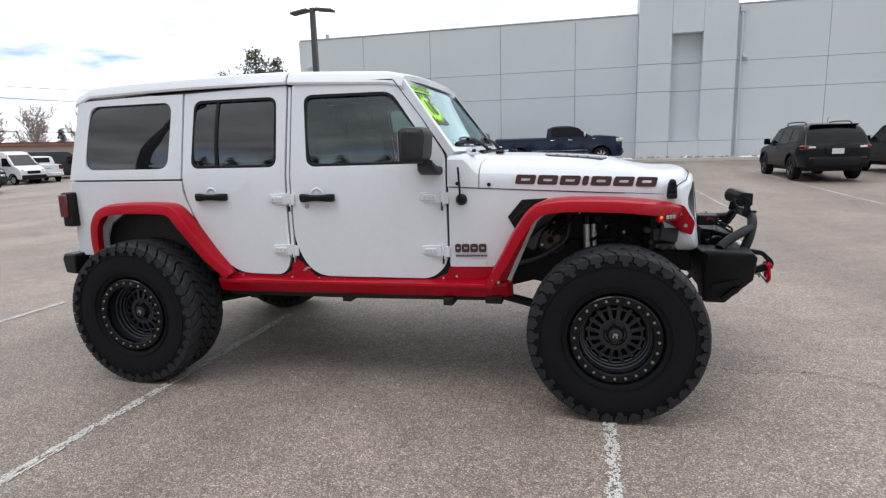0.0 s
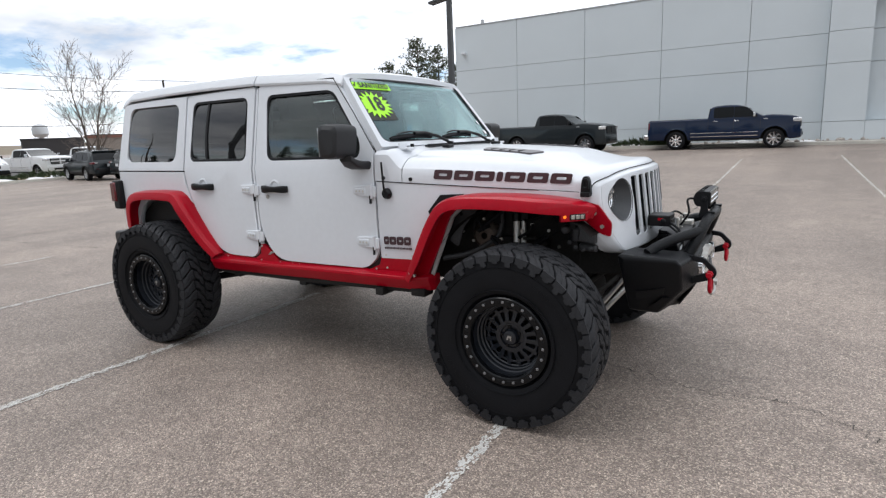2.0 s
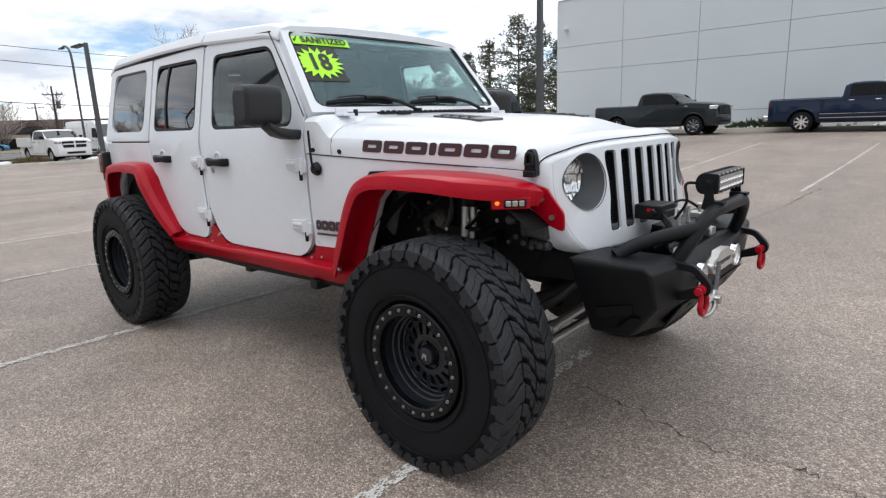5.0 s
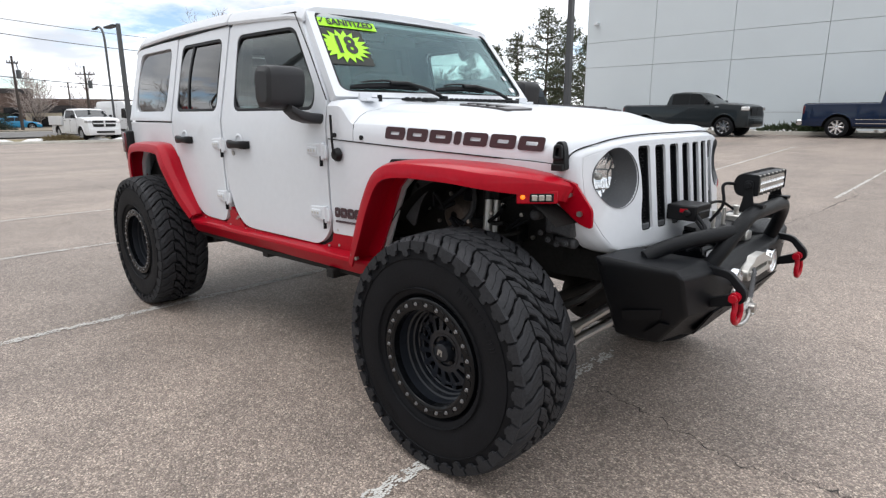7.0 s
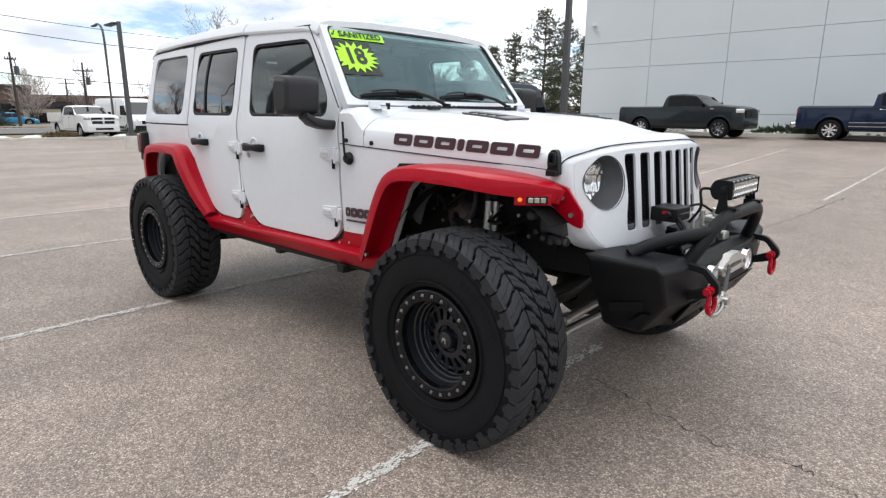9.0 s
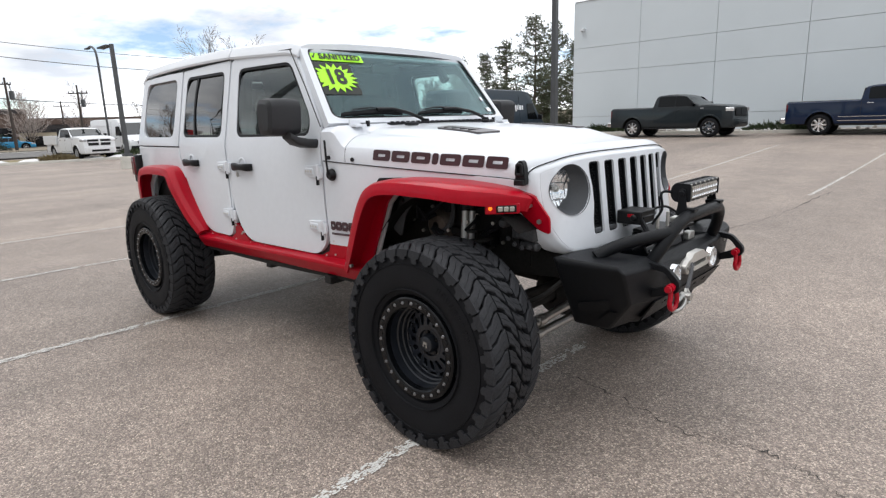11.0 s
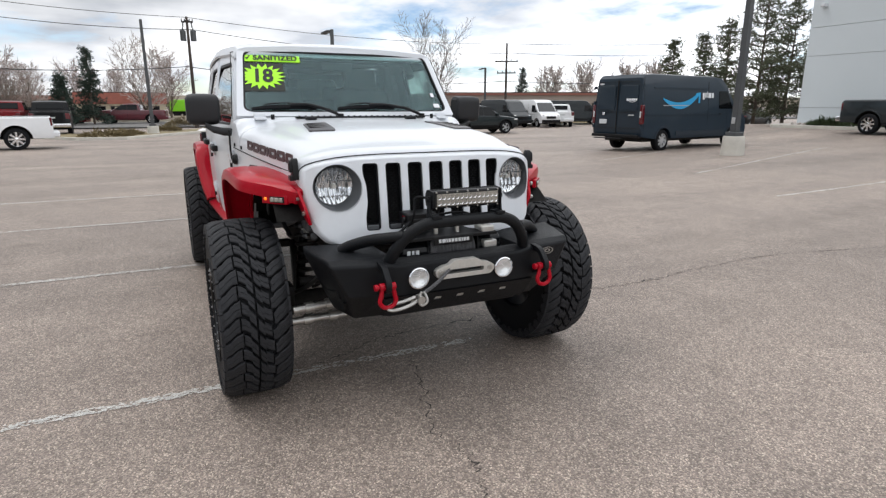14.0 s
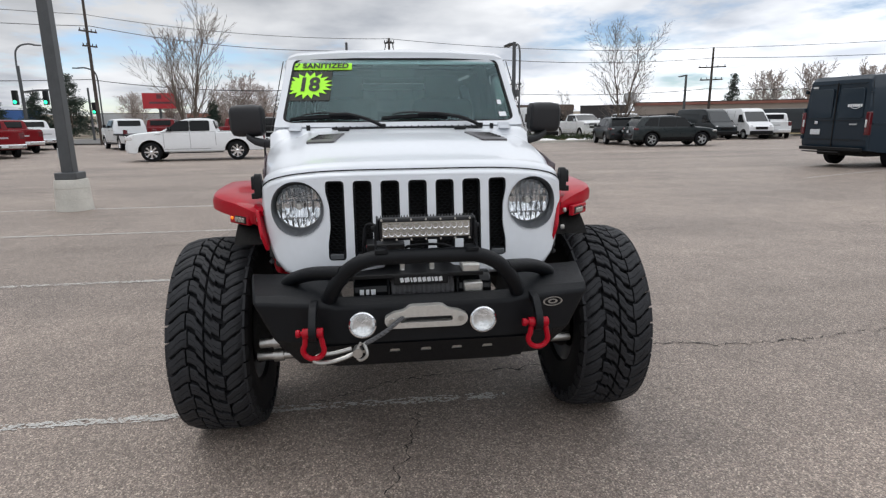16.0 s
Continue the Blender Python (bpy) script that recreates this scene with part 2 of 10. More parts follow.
M["amber"] = material("amber_lamp", (0.55, 0.08, 0.004), 0.2, emit=(1.0, 0.22, 0.01), power=1.2, coat=0.4)
M["tail"] = material("red_lens", (0.10, 0.006, 0.010), 0.12, vary=0.15, coat=0.6)
M["lens"] = material("clear_lens", (0.80, 0.81, 0.82), 0.15, metal=0.6, vary=0.35, scale=40, fine=160, coat=0.6)
M["shell"] = material("grained_grey_black_plastic", (0.020, 0.021, 0.023), 0.5, spec=0.35, vary=0.2, fine=260, bump=0.2)
M["bezel"] = material("grey_lamp_bezel", (0.085, 0.09, 0.097), 0.45, vary=0.12, fine=150)
M["led"] = material("led_chip", (0.42, 0.41, 0.37), 0.2, metal=0.6, vary=0.3)
M["glass_side"] = glass("tinted_privacy_glass", (0.11, 0.12, 0.125), base=0.115)
M["glass_front"] = glass("front_door_glass", (0.66, 0.74, 0.72), base=0.085)
M["glass_ws"] = glass("windscreen_glass", (0.78, 0.89, 0.88), base=0.066, sheen=(0.60, 0.74, 0.77))
M["glass_clear"] = glass("clear_glass", (0.97, 0.98, 0.98))
M["glass_dark"] = material("dark_vehicle_glass", (0.004, 0.005, 0.006), 0.05, vary=0.2, rvary=0.0, coat=0.0, spec=0.24)
# brighter copy of the glass above: mirrored sky put into base colour and gloss
M["glass_screen"] = material("far_windscreen_sky_glass", (0.010, 0.013, 0.014), 0.04, vary=0.2, rvary=0.0, spec=0.9)
M["interior"] = material("dark_interior", (0.028, 0.027, 0.026), 0.7, vary=0.3)
M["seat"] = material("seat_fabric", (0.075, 0.068, 0.06), 0.85, vary=0.3, fine=200, bump=0.3)
M["sticker"] = material("fluorescent_sticker", (0.42, 0.95, 0.02), 0.5, vary=0.05)
M["ink"] = material("black_ink", (0.01, 0.012, 0.008), 0.5)
M["decal"] = material("dark_decal", (0.055, 0.025, 0.03), 0.45, vary=0.15)
M["pole"] = material("bronze_lamp_post", (0.062, 0.066, 0.070), 0.5, vary=0.2)
M["wood_pole"] = material("utility_pole_wood", (0.058, 0.046, 0.040), 0.9, vary=0.35, scale=3, fine=50, bump=0.5)
M["wire"] = material("wire", (0.03, 0.03, 0.03), 0.6)
M["bark"] = material("bark", (0.12, 0.095, 0.075), 0.9, vary=0.35, scale=4, fine=50, bump=0.6)
M["twig"] = material("bare_twigs", (0.19, 0.155, 0.13), 0.9, vary=0.3, scale=2)
# paler twigs for far trees: distance haze put into the colour
M["twig_pale"] = material("hazed_far_twigs", (0.40, 0.345, 0.315), 0.9, vary=0.25, scale=2)
M["twig_red"] = material("reddish_twigs", (0.31, 0.245, 0.22), 0.9, vary=0.3, scale=2)
M["needle"] = material("pine_needles", (0.105, 0.120, 0.070), 0.8, vary=0.5, scale=1.2, fine=12)
M["spruce"] = material("spruce_needles", (0.030, 0.050, 0.036), 0.8, vary=0.5, scale=1.2, fine=12)
M["juniper"] = material("juniper", (0.06, 0.085, 0.04), 0.9, vary=0.5, scale=2.5, fine=15)
M["drygrass"] = material("dry_grass", (0.20, 0.16, 0.085), 0.95, vary=0.4, scale=2, fine=40, bump=0.5)
M["brick_tan"] = material("tan_block_wall", (0.34, 0.285, 0.245), 0.9, vary=0.15, scale=0.6, fine=20)
M["brick_red"] = material("terracotta_band", (0.30, 0.125, 0.095), 0.85, vary=0.15, scale=0.6, fine=20)
M["brown_bld"] = material("brown_wall", (0.11, 0.075, 0.06), 0.9, vary=0.2, scale=0.5, fine=20)
M["dark_bld"] = material("dark_wall", (0.05, 0.045, 0.045), 0.85, vary=0.2, scale=0.5, fine=20)
M["cream_bld"] = material("cream_wall", (0.50, 0.44, 0.33), 0.9, vary=0.12, scale=0.5, fine=20)
M["roof_red"] = material("red_shingles", (0.36, 0.13, 0.10), 0.9, vary=0.2, scale=2, fine=30)
M["blue_awning"] = material("blue_fascia", (0.05, 0.13, 0.36), 0.6, vary=0.1)
M["sign_red"] = material("red_sign_face", (0.40, 0.014, 0.022), 0.45, vary=0.08)
M["slate"] = material("slate_blue_van_paint", (0.012, 0.024, 0.038), 0.38, vary=0.05, coat=0.25, spec=0.3)
M["arrow"] = material("sky_blue_vinyl", (0.02, 0.32, 0.62), 0.4, vary=0.05)
M["whitevinyl"] = material("white_vinyl", (0.78, 0.80, 0.82), 0.5, vary=0.04)
M["p_blue"] = material("navy_paint", (0.002, 0.011, 0.038), 0.30, vary=0.06, coat=0.60, spec=0.15)
M["p_grey"] = material("graphite_paint", (0.015, 0.020, 0.023), 0.30, vary=0.06, coat=0.50, spec=0.15)
M["p_black"] = material("black_paint", (0.0014, 0.0018, 0.0025), 0.30, vary=0.06, coat=0.28, spec=0.10)
M["p_white"] = material("fleet_white_paint", (0.74, 0.75, 0.76), 0.35, vary=0.04, coat=0.4)
M["p_red"] = material("deep_red_paint", (0.16, 0.004, 0.008), 0.30, vary=0.06, coat=0.30, spec=0.12)
M["p_maroon"] = material("maroon_paint", (0.10, 0.012, 0.020), 0.3, vary=0.08, coat=0.5)
M["p_green"] = material("grey_green_paint", (0.020, 0.027, 0.029), 0.28, vary=0.08, coat=0.40, spec=0.2)
M["p_cyan"] = material("light_blue_paint", (0.02, 0.24, 0.46), 0.3, vary=0.08, coat=0.5)
M["p_lime"] = material("lime_green_paint", (0.22, 0.62, 0.015), 0.45, vary=0.08)
M["p_silver"] = material("silver_paint", (0.45, 0.46, 0.47), 0.3, metal=0.3, vary=0.06, coat=0.4)
M["green_lamp"] = material("green_signal_lamp", (0.02, 0.5, 0.25), 0.3, emit=(0.05, 1.0, 0.5), power=2.0)
M["plate"] = material("number_plate", (0.62, 0.64, 0.66), 0.5, vary=0.2, scale=30)

# ---- mesh helpers ----
def thing(name, label, category, group="", at=(0, 0, 0), turn=0.0):
    """An empty at the thing's base that parents its parts."""
    ob = new(name)
    ob.empty_display_size = 0.2
    ob.matrix_basis = pose(*at, 0, 0, turn)
    return tagged(ob, label, category, group)


def smooth(me, angle=32):
    me.polygons.foreach_set("use_smooth", [True] * len(me.polygons))
    me.set_sharp_from_angle(angle=radians(angle))


def part(name, bm, mat, parent=None, label="", bevel=0.0, segs=2, flat=False, fix=True):
    if fix:
        bmesh.ops.recalc_face_normals(bm, faces=bm.faces)
    me = bpy.data.meshes.new(name)
    bm.to_mesh(me)
    bm.free()
    me.materials.append(M[mat] if isinstance(mat, str) else mat)
    if not flat:
        smooth(me)
    ob = new(name, me)
    if parent is not None:
        ob.parent = parent
    if label:
        ob["label"] = label
    if bevel:
        md = ob.modifiers.new("bevel", "BEVEL")
        md.width, md.segments, md.limit_method, md.angle_limit = bevel, segs, "ANGLE", radians(40)
    return ob


def setting(name, bm, mat, label, category, flat=False, kind="structure", bevel=0.0, fix=True):
    return tagged(part(name, bm, mat, None, "", bevel, 2, flat, fix), label, category, "", kind)


def box(bm, c, s, rot=None):
    """A box with centre c and full sizes s; rot: a 4x4 turn about its centre."""
    m = Matrix.Translation(c) @ (rot or Matrix.Identity(4)) @ Matrix.Diagonal((*s, 1))
    return bmesh.ops.create_cube(bm, size=1.0, matrix=m)["verts"]


def rod(bm, p0, p1, r0, r1=None, n=12, caps=True):
    p0, p1 = Vector(p0), Vector(p1)
    d = p1 - p0
    q = d.to_track_quat("Z", "Y").to_matrix().to_4x4()
    return bmesh.ops.create_cone(bm, cap_ends=caps, segments=n, radius1=r0, radius2=r0 if r1 is None else r1, depth=d.length, matrix=Matrix.Translation((p0 + p1) / 2) @ q)["verts"]


def tube(bm, pts, r, n=10, closed=False, radii=None):
    """A round tube along a line of points."""
    pts = [Vector(p) for p in pts]
    k = len(pts)
    rings, up = [], None
    for i, p in enumerate(pts):
        a = pts[(i - 1) % k] if closed or i else pts[0]
        b = pts[(i + 1) % k] if closed or i < k - 1 else pts[-1]
        t = (b - a).normalized()
        if up is None:
            up = Vector((0, 0, 1)) if abs(t.z) < 0.9 else Vector((1, 0, 0))
        u = (up - t * up.dot(t)).normalized()
        up = u
        v = t.cross(u)
        rr = radii[i] if radii else r
        rings.append([bm.verts.new(p + rr * (math.cos(2 * math.pi * j / n) * u + math.sin(2 * math.pi * j / n) * v)) for j in range(n)])
    for i in range(k if closed else k - 1):
        a, b = rings[i], rings[(i + 1) % k]
        for j in range(n):
            bm.faces.new((a[j], a[(j + 1) % n], b[(j + 1) % n], b[j]))
    if not closed:
        bm.faces.new(rings[0][::-1])
        bm.faces.new(rings[-1])


def curve(pts, steps=6):
    """A smooth line through the points (Catmull-Rom)."""
    p = [Vector(q) for q in pts]
    p = [2 * p[0] - p[1]] + p + [2 * p[-1] - p[-2]]
    out = []
    for i in range(1, len(p) - 2):
        for s in range(steps):
            t = s / steps
            out.append(0.5 * (2 * p[i] + (p[i + 1] - p[i - 1]) * t + (2 * p[i - 1] - 5 * p[i] + 4 * p[i + 1] - p[i + 2]) * t * t + (3 * p[i] - 3 * p[i + 1] + p[i + 2] - p[i - 1]) * t ** 3))
    return out + [p[-2]]


def lathe(bm, profile, n=48, centre=(0, 0, 0), axis="y", closed=False):
    """Turns a profile of (along, radius) round an axis."""
    rings = []
    for a, r in profile:
        ring = []
        for j in range(n):
            c, s = r * math.cos(2 * math.pi * j / n), r * math.sin(2 * math.pi * j / n)
            v = {"y": (c, a, s), "x": (a, c, s), "z": (c, s, a)}[axis]
            ring.append(bm.verts.new(Vector(centre) + Vector(v)))
        rings.append(ring)
    k = len(rings)
    for i in range(k if closed else k - 1):
        a, b = rings[i], rings[(i + 1) % k]
        for j in range(n):
            bm.faces.new((a[j], a[(j + 1) % n], b[(j + 1) % n], b[j]))
    return rings


def prism(bm, poly, axis, lo, hi):
    """A polygon pushed out along an axis. axis y: points are (x, z); x: (y, z); z: (x, y)."""
    def at(p, d):
        return {"y": (p[0], d, p[1]), "x": (d, p[0], p[1]), "z": (p[0], p[1], d)}[axis]
    a = [bm.verts.new(at(p, lo)) for p in poly]
    b = [bm.verts.new(at(p, hi)) for p in poly]
    k = len(poly)
    bm.faces.new(a)
    bm.faces.new(b[::-1])
    for i in range(k):
        bm.faces.new((a[i], b[i], b[(i + 1) % k], a[(i + 1) % k]))
    return a + b


def rounded(poly, radius, steps=4):
    """A polygon with its corners rounded off; radius: one for all, or one each."""
    out, k = [], len(poly)
    for i in range(k):
        r = radius[i] if isinstance(radius, (list, tuple)) else radius
        p, a, b = Vector(poly[i][:2]), Vector(poly[i - 1][:2]), Vector(poly[(i + 1) % k][:2])
        if r <= 0:
            out.append(tuple(p))
            continue
        u, v = (a - p), (b - p)
        ra = min(r, u.length * 0.49, v.length * 0.49)
        s, e = p + u.normalized() * ra, p + v.normalized() * ra
        for j in range(steps + 1):
            t = j / steps
            out.append(tuple((1 - t) ** 2 * s + 2 * t * (1 - t) * p + t * t * e))
    return out


def sheet(bm, outline, holes, surf, thick, cuts=(), vcuts=()):
    """A panel: an outline with holes in a flat (u, v) plane, laid on surf(u, v, depth) with a thickness."""
    work = bmesh.new()
    edges = []
    for loop in [outline, *holes]:
        vs = [work.verts.new((p[0], p[1], 0)) for p in loop]
        edges += [work.edges.new((vs[i], vs[(i + 1) % len(vs)])) for i in range(len(vs))]
    bmesh.ops.triangle_fill(work, use_beauty=True, use_dissolve=False, edges=edges)
    for v in cuts:
        bmesh.ops.bisect_plane(work, geom=work.verts[:] + work.edges[:] + work.faces[:], plane_co=(0, v, 0), plane_no=(0, 1, 0))
    for u in vcuts:
        bmesh.ops.bisect_plane(work, geom=work.verts[:] + work.edges[:] + work.faces[:], plane_co=(u, 0, 0), plane_no=(1, 0, 0))
    top = {v: bm.verts.new(surf(v.co.x, v.co.y, 0.0)) for v in work.verts}
    low = {v: bm.verts.new(surf(v.co.x, v.co.y, thick)) for v in work.verts}
    for f in work.faces:
        bm.faces.new([top[v] for v in f.verts])
        bm.faces.new([low[v] for v in reversed(f.verts)])
    for e in work.edges:
        if len(e.link_faces) == 1:
            a, b = e.verts
            bm.faces.new((top[a], top[b], low[b], low[a]))
    work.free()


def loft(bm, rings, closed_ring=True, caps=True):
    """Skins rings of equal length."""
    vs = [[bm.verts.new(p) for p in ring] for ring in rings]
    n = len(vs[0])
    for a, b in zip(vs, vs[1:]):
        for j in range(n if closed_ring else n - 1):
            bm.faces.new((a[j], a[(j + 1) % n], b[(j + 1) % n], b[j]))
    if caps and closed_ring:
        bm.faces.new(vs[0][::-1])
        bm.faces.new(vs[-1])
    return vs


def strip(bm, a, b):
    """A ribbon of faces between two lines of points."""
    a = [bm.verts.new(p) for p in a]
    b = [bm.verts.new(p) for p in b]
    for i in range(len(a) - 1):
        bm.faces.new((a[i], a[i + 1], b[i + 1], b[i]))


def step01(a, b, x):
    t = min(1.0, max(0.0, (x - a) / (b - a)))
    return t * t * (3 - 2 * t)


def pieces(name, bm, places, mat, parent, label=""):
    """Alike small pieces, each an object of its own on one shared mesh; places: 4x4 poses."""
    first = part(name, bm, mat, parent, label)
    first.matrix_basis = places[0]
    for m in places[1:]:
        ob = new(name, first.data)
        ob.parent, ob.matrix_basis = parent, m
        if label:
            ob["label"] = label
    return first

# ---- the lot ----
def lie(x, y):
    """Height of the ground: level round the parked vehicle, a gentle rise towards the building."""
    west = step01(20, 28, -x)
    return (0.36 * step01(6, 28, y) * (1 - 0.7 * step01(4, 12, -x) * (1 - step01(20, 26, y))) + 0.06 * step01(26, 30, y)) * (1 - west) - 0.20 * step01(8, 20, -x) * (1 - step01(20, 26, y) * (1 - west)) - 0.06 * west


def build_ground():
    bm = bmesh.new()
    xs = [-600, -300, -150, -90, -60, -45, -36, *range(-32, 25, 2), 30, 40, 60, 100, 200, 400, 600]
    ys = [-600, -300, -150, -90, -60, -40, -30, *range(-24, 31, 2), 36, 45, 60, 90, 150, 300, 600]
    grid = [[bm.verts.new((x, y, lie(x, y))) for y in ys] for x in xs]
    for i in range(len(xs) - 1):
        for j in range(len(ys) - 1):
            bm.faces.new((grid[i][j], grid[i + 1][j], grid[i + 1][j + 1], grid[i][j + 1]))
    setting("ground", bm, "asphalt", "worn brown-grey asphalt parking lot with cracks", "ground")


build_ground()


def build_line(x0, y0, x1, y1, w=0.082, gaps=0.14, seed=0):
    """A worn painted stall line: ragged edges and flaked-off gaps."""
    rng = random.Random(seed)
    bm = bmesh.new()
    a, b = Vector((x0, y0)), Vector((x1, y1))
    d = (b - a).normalized()
    n = Vector((-d.y, d.x))
    L = (b - a).length
    near = min(abs(y0), abs(y1)) < 5
    du, cols = (0.013, 9) if near else (0.03, 4)
    for i in range(int(L / du)):
        for j in range(cols):
            p0, q0 = (i + 0.5) * du, -w / 2 + w * (j + 0.5) / cols
            wear = noise.noise(Vector((p0 * 1.3, seed * 3.1, 0))) * 0.30 + noise.noise(Vector((p0 * 14, q0 * 42, seed))) * 0.62 + rng.uniform(-0.30, 0.30)
            edge = 0.20 if j in (0, cols - 1) else 0.0
            if wear < 0.24 - 1.2 * gaps - edge:
                a0 = rng.uniform(0, 1.2)
                ring = []
                for k in range(5):
                    r = rng.uniform(0.45, 0.85)
                    ring.append(a + d * (p0 + du * r * math.cos(a0 + k * 1.257)) + n * (q0 + w / cols * r * math.sin(a0 + k * 1.257)))
                h = 0.004 + 0.0008 * ((i + 2 * j) % 4)
                bm.faces.new([bm.verts.new((p.x, p.y, lie(p.x, p.y) + h)) for p in ring])
    setting("stall_line", bm, "line", "worn white painted parking stall line", "line", flat=True)


for k, (xa, ya, xb, yb, g) in enumerate([
        (-1.25, -7.5, -1.30, 0.55, 0.12), (1.50, -7.5, 1.48, 0.50, 0.18), (-3.88, -7.5, -3.90, 0.6, 0.08), (-6.40, -7.0, -6.42, 0.5, 0.10),
        (1.10, 8.7, 1.15, 20.0, 0.10), (4.28, 8.9, 4.15, 21.0, 0.10), (-1.78, 8.2, -2.2, 20.5, 0.10), (-4.75, 9.6, -7.6, 19.0, 0.12), (-8.2, 9.8, -9.8, 14.0, 0.15), (7.4, 9.4, 7.3, 20.0, 0.1)]):
    build_line(xa, ya, xb, yb, 0.074 if k < 4 else 0.064, gaps=g, seed=k + 3)


def build_crack(pts, w, seed, steps=26):
    """A wandering crack: a dark, ragged groove filled with old tar."""
    rng = random.Random(seed)
    line = curve([(x, y, 0) for x, y in pts], steps)
    bm = bmesh.new()
    left, right = [], []
    for i, p in enumerate(line):
        a, b = line[max(0, i - 1)], line[min(len(line) - 1, i + 1)]
        d = (b - a).normalized()
        n_ = Vector((-d.y, d.x, 0))
        q = p + n_ * (0.045 * noise.noise(Vector((i * 0.35, seed, 0))) + 0.02 * rng.uniform(-1, 1))
        ww = w * (0.25 + 1.5 * abs(noise.noise(Vector((i * 0.21, seed + 9.0, 0))))) * rng.uniform(0.35, 1.1)
        left.append((*(q + n_ * ww / 2).xy, lie(q.x, q.y) + 0.0035))
        right.append((*(q - n_ * ww / 2).xy, lie(q.x, q.y) + 0.0035))
    strip(bm, left, right)
    setting("asphalt_crack", bm, "crack", "dark wandering crack in the asphalt", "crack", flat=True)


for k, (pts, w) in enumerate((
        ([(1.45, -0.55), (1.2, 0.0), (1.14, 0.7), (0.9, 1.62), (0.98, 2.14), (0.96, 2.72), (0.89, 3.29), (0.86, 4.5), (1.15, 6.19), (1.3, 9.5)], 0.024),
        ([(1.5, 0.02), (1.82, -0.04), (2.39, -0.19), (2.7, -0.14), (2.95, -0.24), (3.13, -0.40), (3.35, -0.75), (3.7, -1.0)], 0.015),
        ([(-2.6, 1.6), (-2.87, 3.04), (-3.06, 4.35), (-3.06, 5.62), (-2.66, 6.6), (-2.6, 11.0)], 0.018),
        ([(-12.0, 1.2), (-9.0, 1.0), (-5.0, 1.3), (-2.0, 1.2)], 0.022),
        ([(-9.5, -9.0), (-9.2, -4.0), (-9.4, 2.0), (-9.2, 8.0)], 0.03),
        ([(-14.0, -9.0), (-14.2, -2.0), (-13.9, 6.0), (-14.2, 10.0)], 0.03),
        ([(4.0, 6.0), (5.5, 6.3), (7.5, 6.1), (9.5, 6.5)], 0.016))):
    build_crack(pts, w, k + 1)


# ---- the warehouse ----
YB, XC, TOP = 30.0, -16.1, 8.1


def build_warehouse():
    w = thing("warehouse", "pale grey tilt-up concrete warehouse with panel joints", "building", at=(0, YB, 0))
    bm = bmesh.new()
    box(bm, ((XC + 70) / 2, 16.0, 4.0), (70 - XC, 31.7, 8.1))
    part("core", bm, "joint", w)
    # panels stand proud of the joints
    xs = [XC + 4.15 * i for i in range(5)] + [3.78]
    right = [8.62, 12.9, 17.2, 21.5, 25.8, 30.1, 36, 44, 52, 60, 70]
    zs = [0.2, 1.42, 4.04, 5.46, TOP]
    for row in (xs, right):
        for xa, xb in zip(row, row[1:]):
            for za, zb in zip(zs, zs[1:]):
                bm = bmesh.new()
                top = zb + (0.15 if row is right and zb == TOP else 0)
                box(bm, ((xa + xb) / 2, 0.08, (za + top) / 2), (xb - xa - 0.022, 0.16, top - za - 0.018))
                part("panel", bm, "stucco", w)
    # the entrance bay with its tall niche
    bays = [(3.78, 5.43, 0.2, 1.42), (3.78, 5.43, 1.42, 4.04), (3.78, 5.43, 4.04, 5.46), (3.78, 5.43, 5.46, 9.6), (6.95, 8.55, 0.2, 1.42), (6.95, 8.55, 1.42, 4.04), (6.95, 8.55, 4.04, 5.46), (6.95, 8.55, 5.46, 9.6), (5.43, 6.95, 0.2, 1.42), (5.43, 6.95, 6.95, 9.6)]
    for xa, xb, za, zb in bays:
        bm = bmesh.new()
        box(bm, ((xa + xb) / 2, -0.2, (za + zb) / 2), (xb - xa - 0.012, 0.72, zb - za - 0.02))
        part("bay_panel", bm, "stucco", w)
    for za, zb in ((1.42, 4.04), (4.04, 5.46), (5.46, 6.95)):
        bm = bmesh.new()
        box(bm, (6.19, 0.08, (za + zb) / 2), (1.52, 0.12, zb - za - 0.025))
        part("niche_panel", bm, "stucco", w)
    bm = bmesh.new()
    box(bm, (6.17, 0.9, 8.7), (4.75, 1.5, 1.75))
    part("bay_back", bm, "stucco", w)
    for xa, xb in ((XC, 3.78), (8.55, 70)):
        bm = bmesh.new()
        box(bm, ((xa + xb) / 2, 0.1, TOP + 0.03 + (0.15 if xa > 0 else 0)), (xb - xa, 0.26, 0.06))
        part("coping", bm, "p_silver", w)
    bm = bmesh.new()
    rod(bm, (8.85, -0.12, 0.3), (8.85, -0.12, 8.1), 0.055, n=10)
    box(bm, (8.85, -0.1, 8.0), (0.24, 0.2, 0.3))
    part("downpipe", bm, "stucco", w)
    for x, z in ((9.05, 5.65), (-15.5, 6.5)):
        bm = bmesh.new()
        box(bm, (x, -0.12, z), (0.22, 0.26, 0.16))
        box(bm, (x, -0.27, z - 0.03), (0.16, 0.06, 0.1))
        part("wall_light", bm, "plate", w, bevel=0.01)
    bm = bmesh.new()
    rod(bm, (-14.4, 0.4, TOP), (-14.4, 0.4, TOP + 0.35), 0.12)
    part("roof_vent", bm, "p_silver", w)
    # west wall
    for k in range(7):
        for za, zb in zip(zs, zs[1:]):
            bm = bmesh.new()
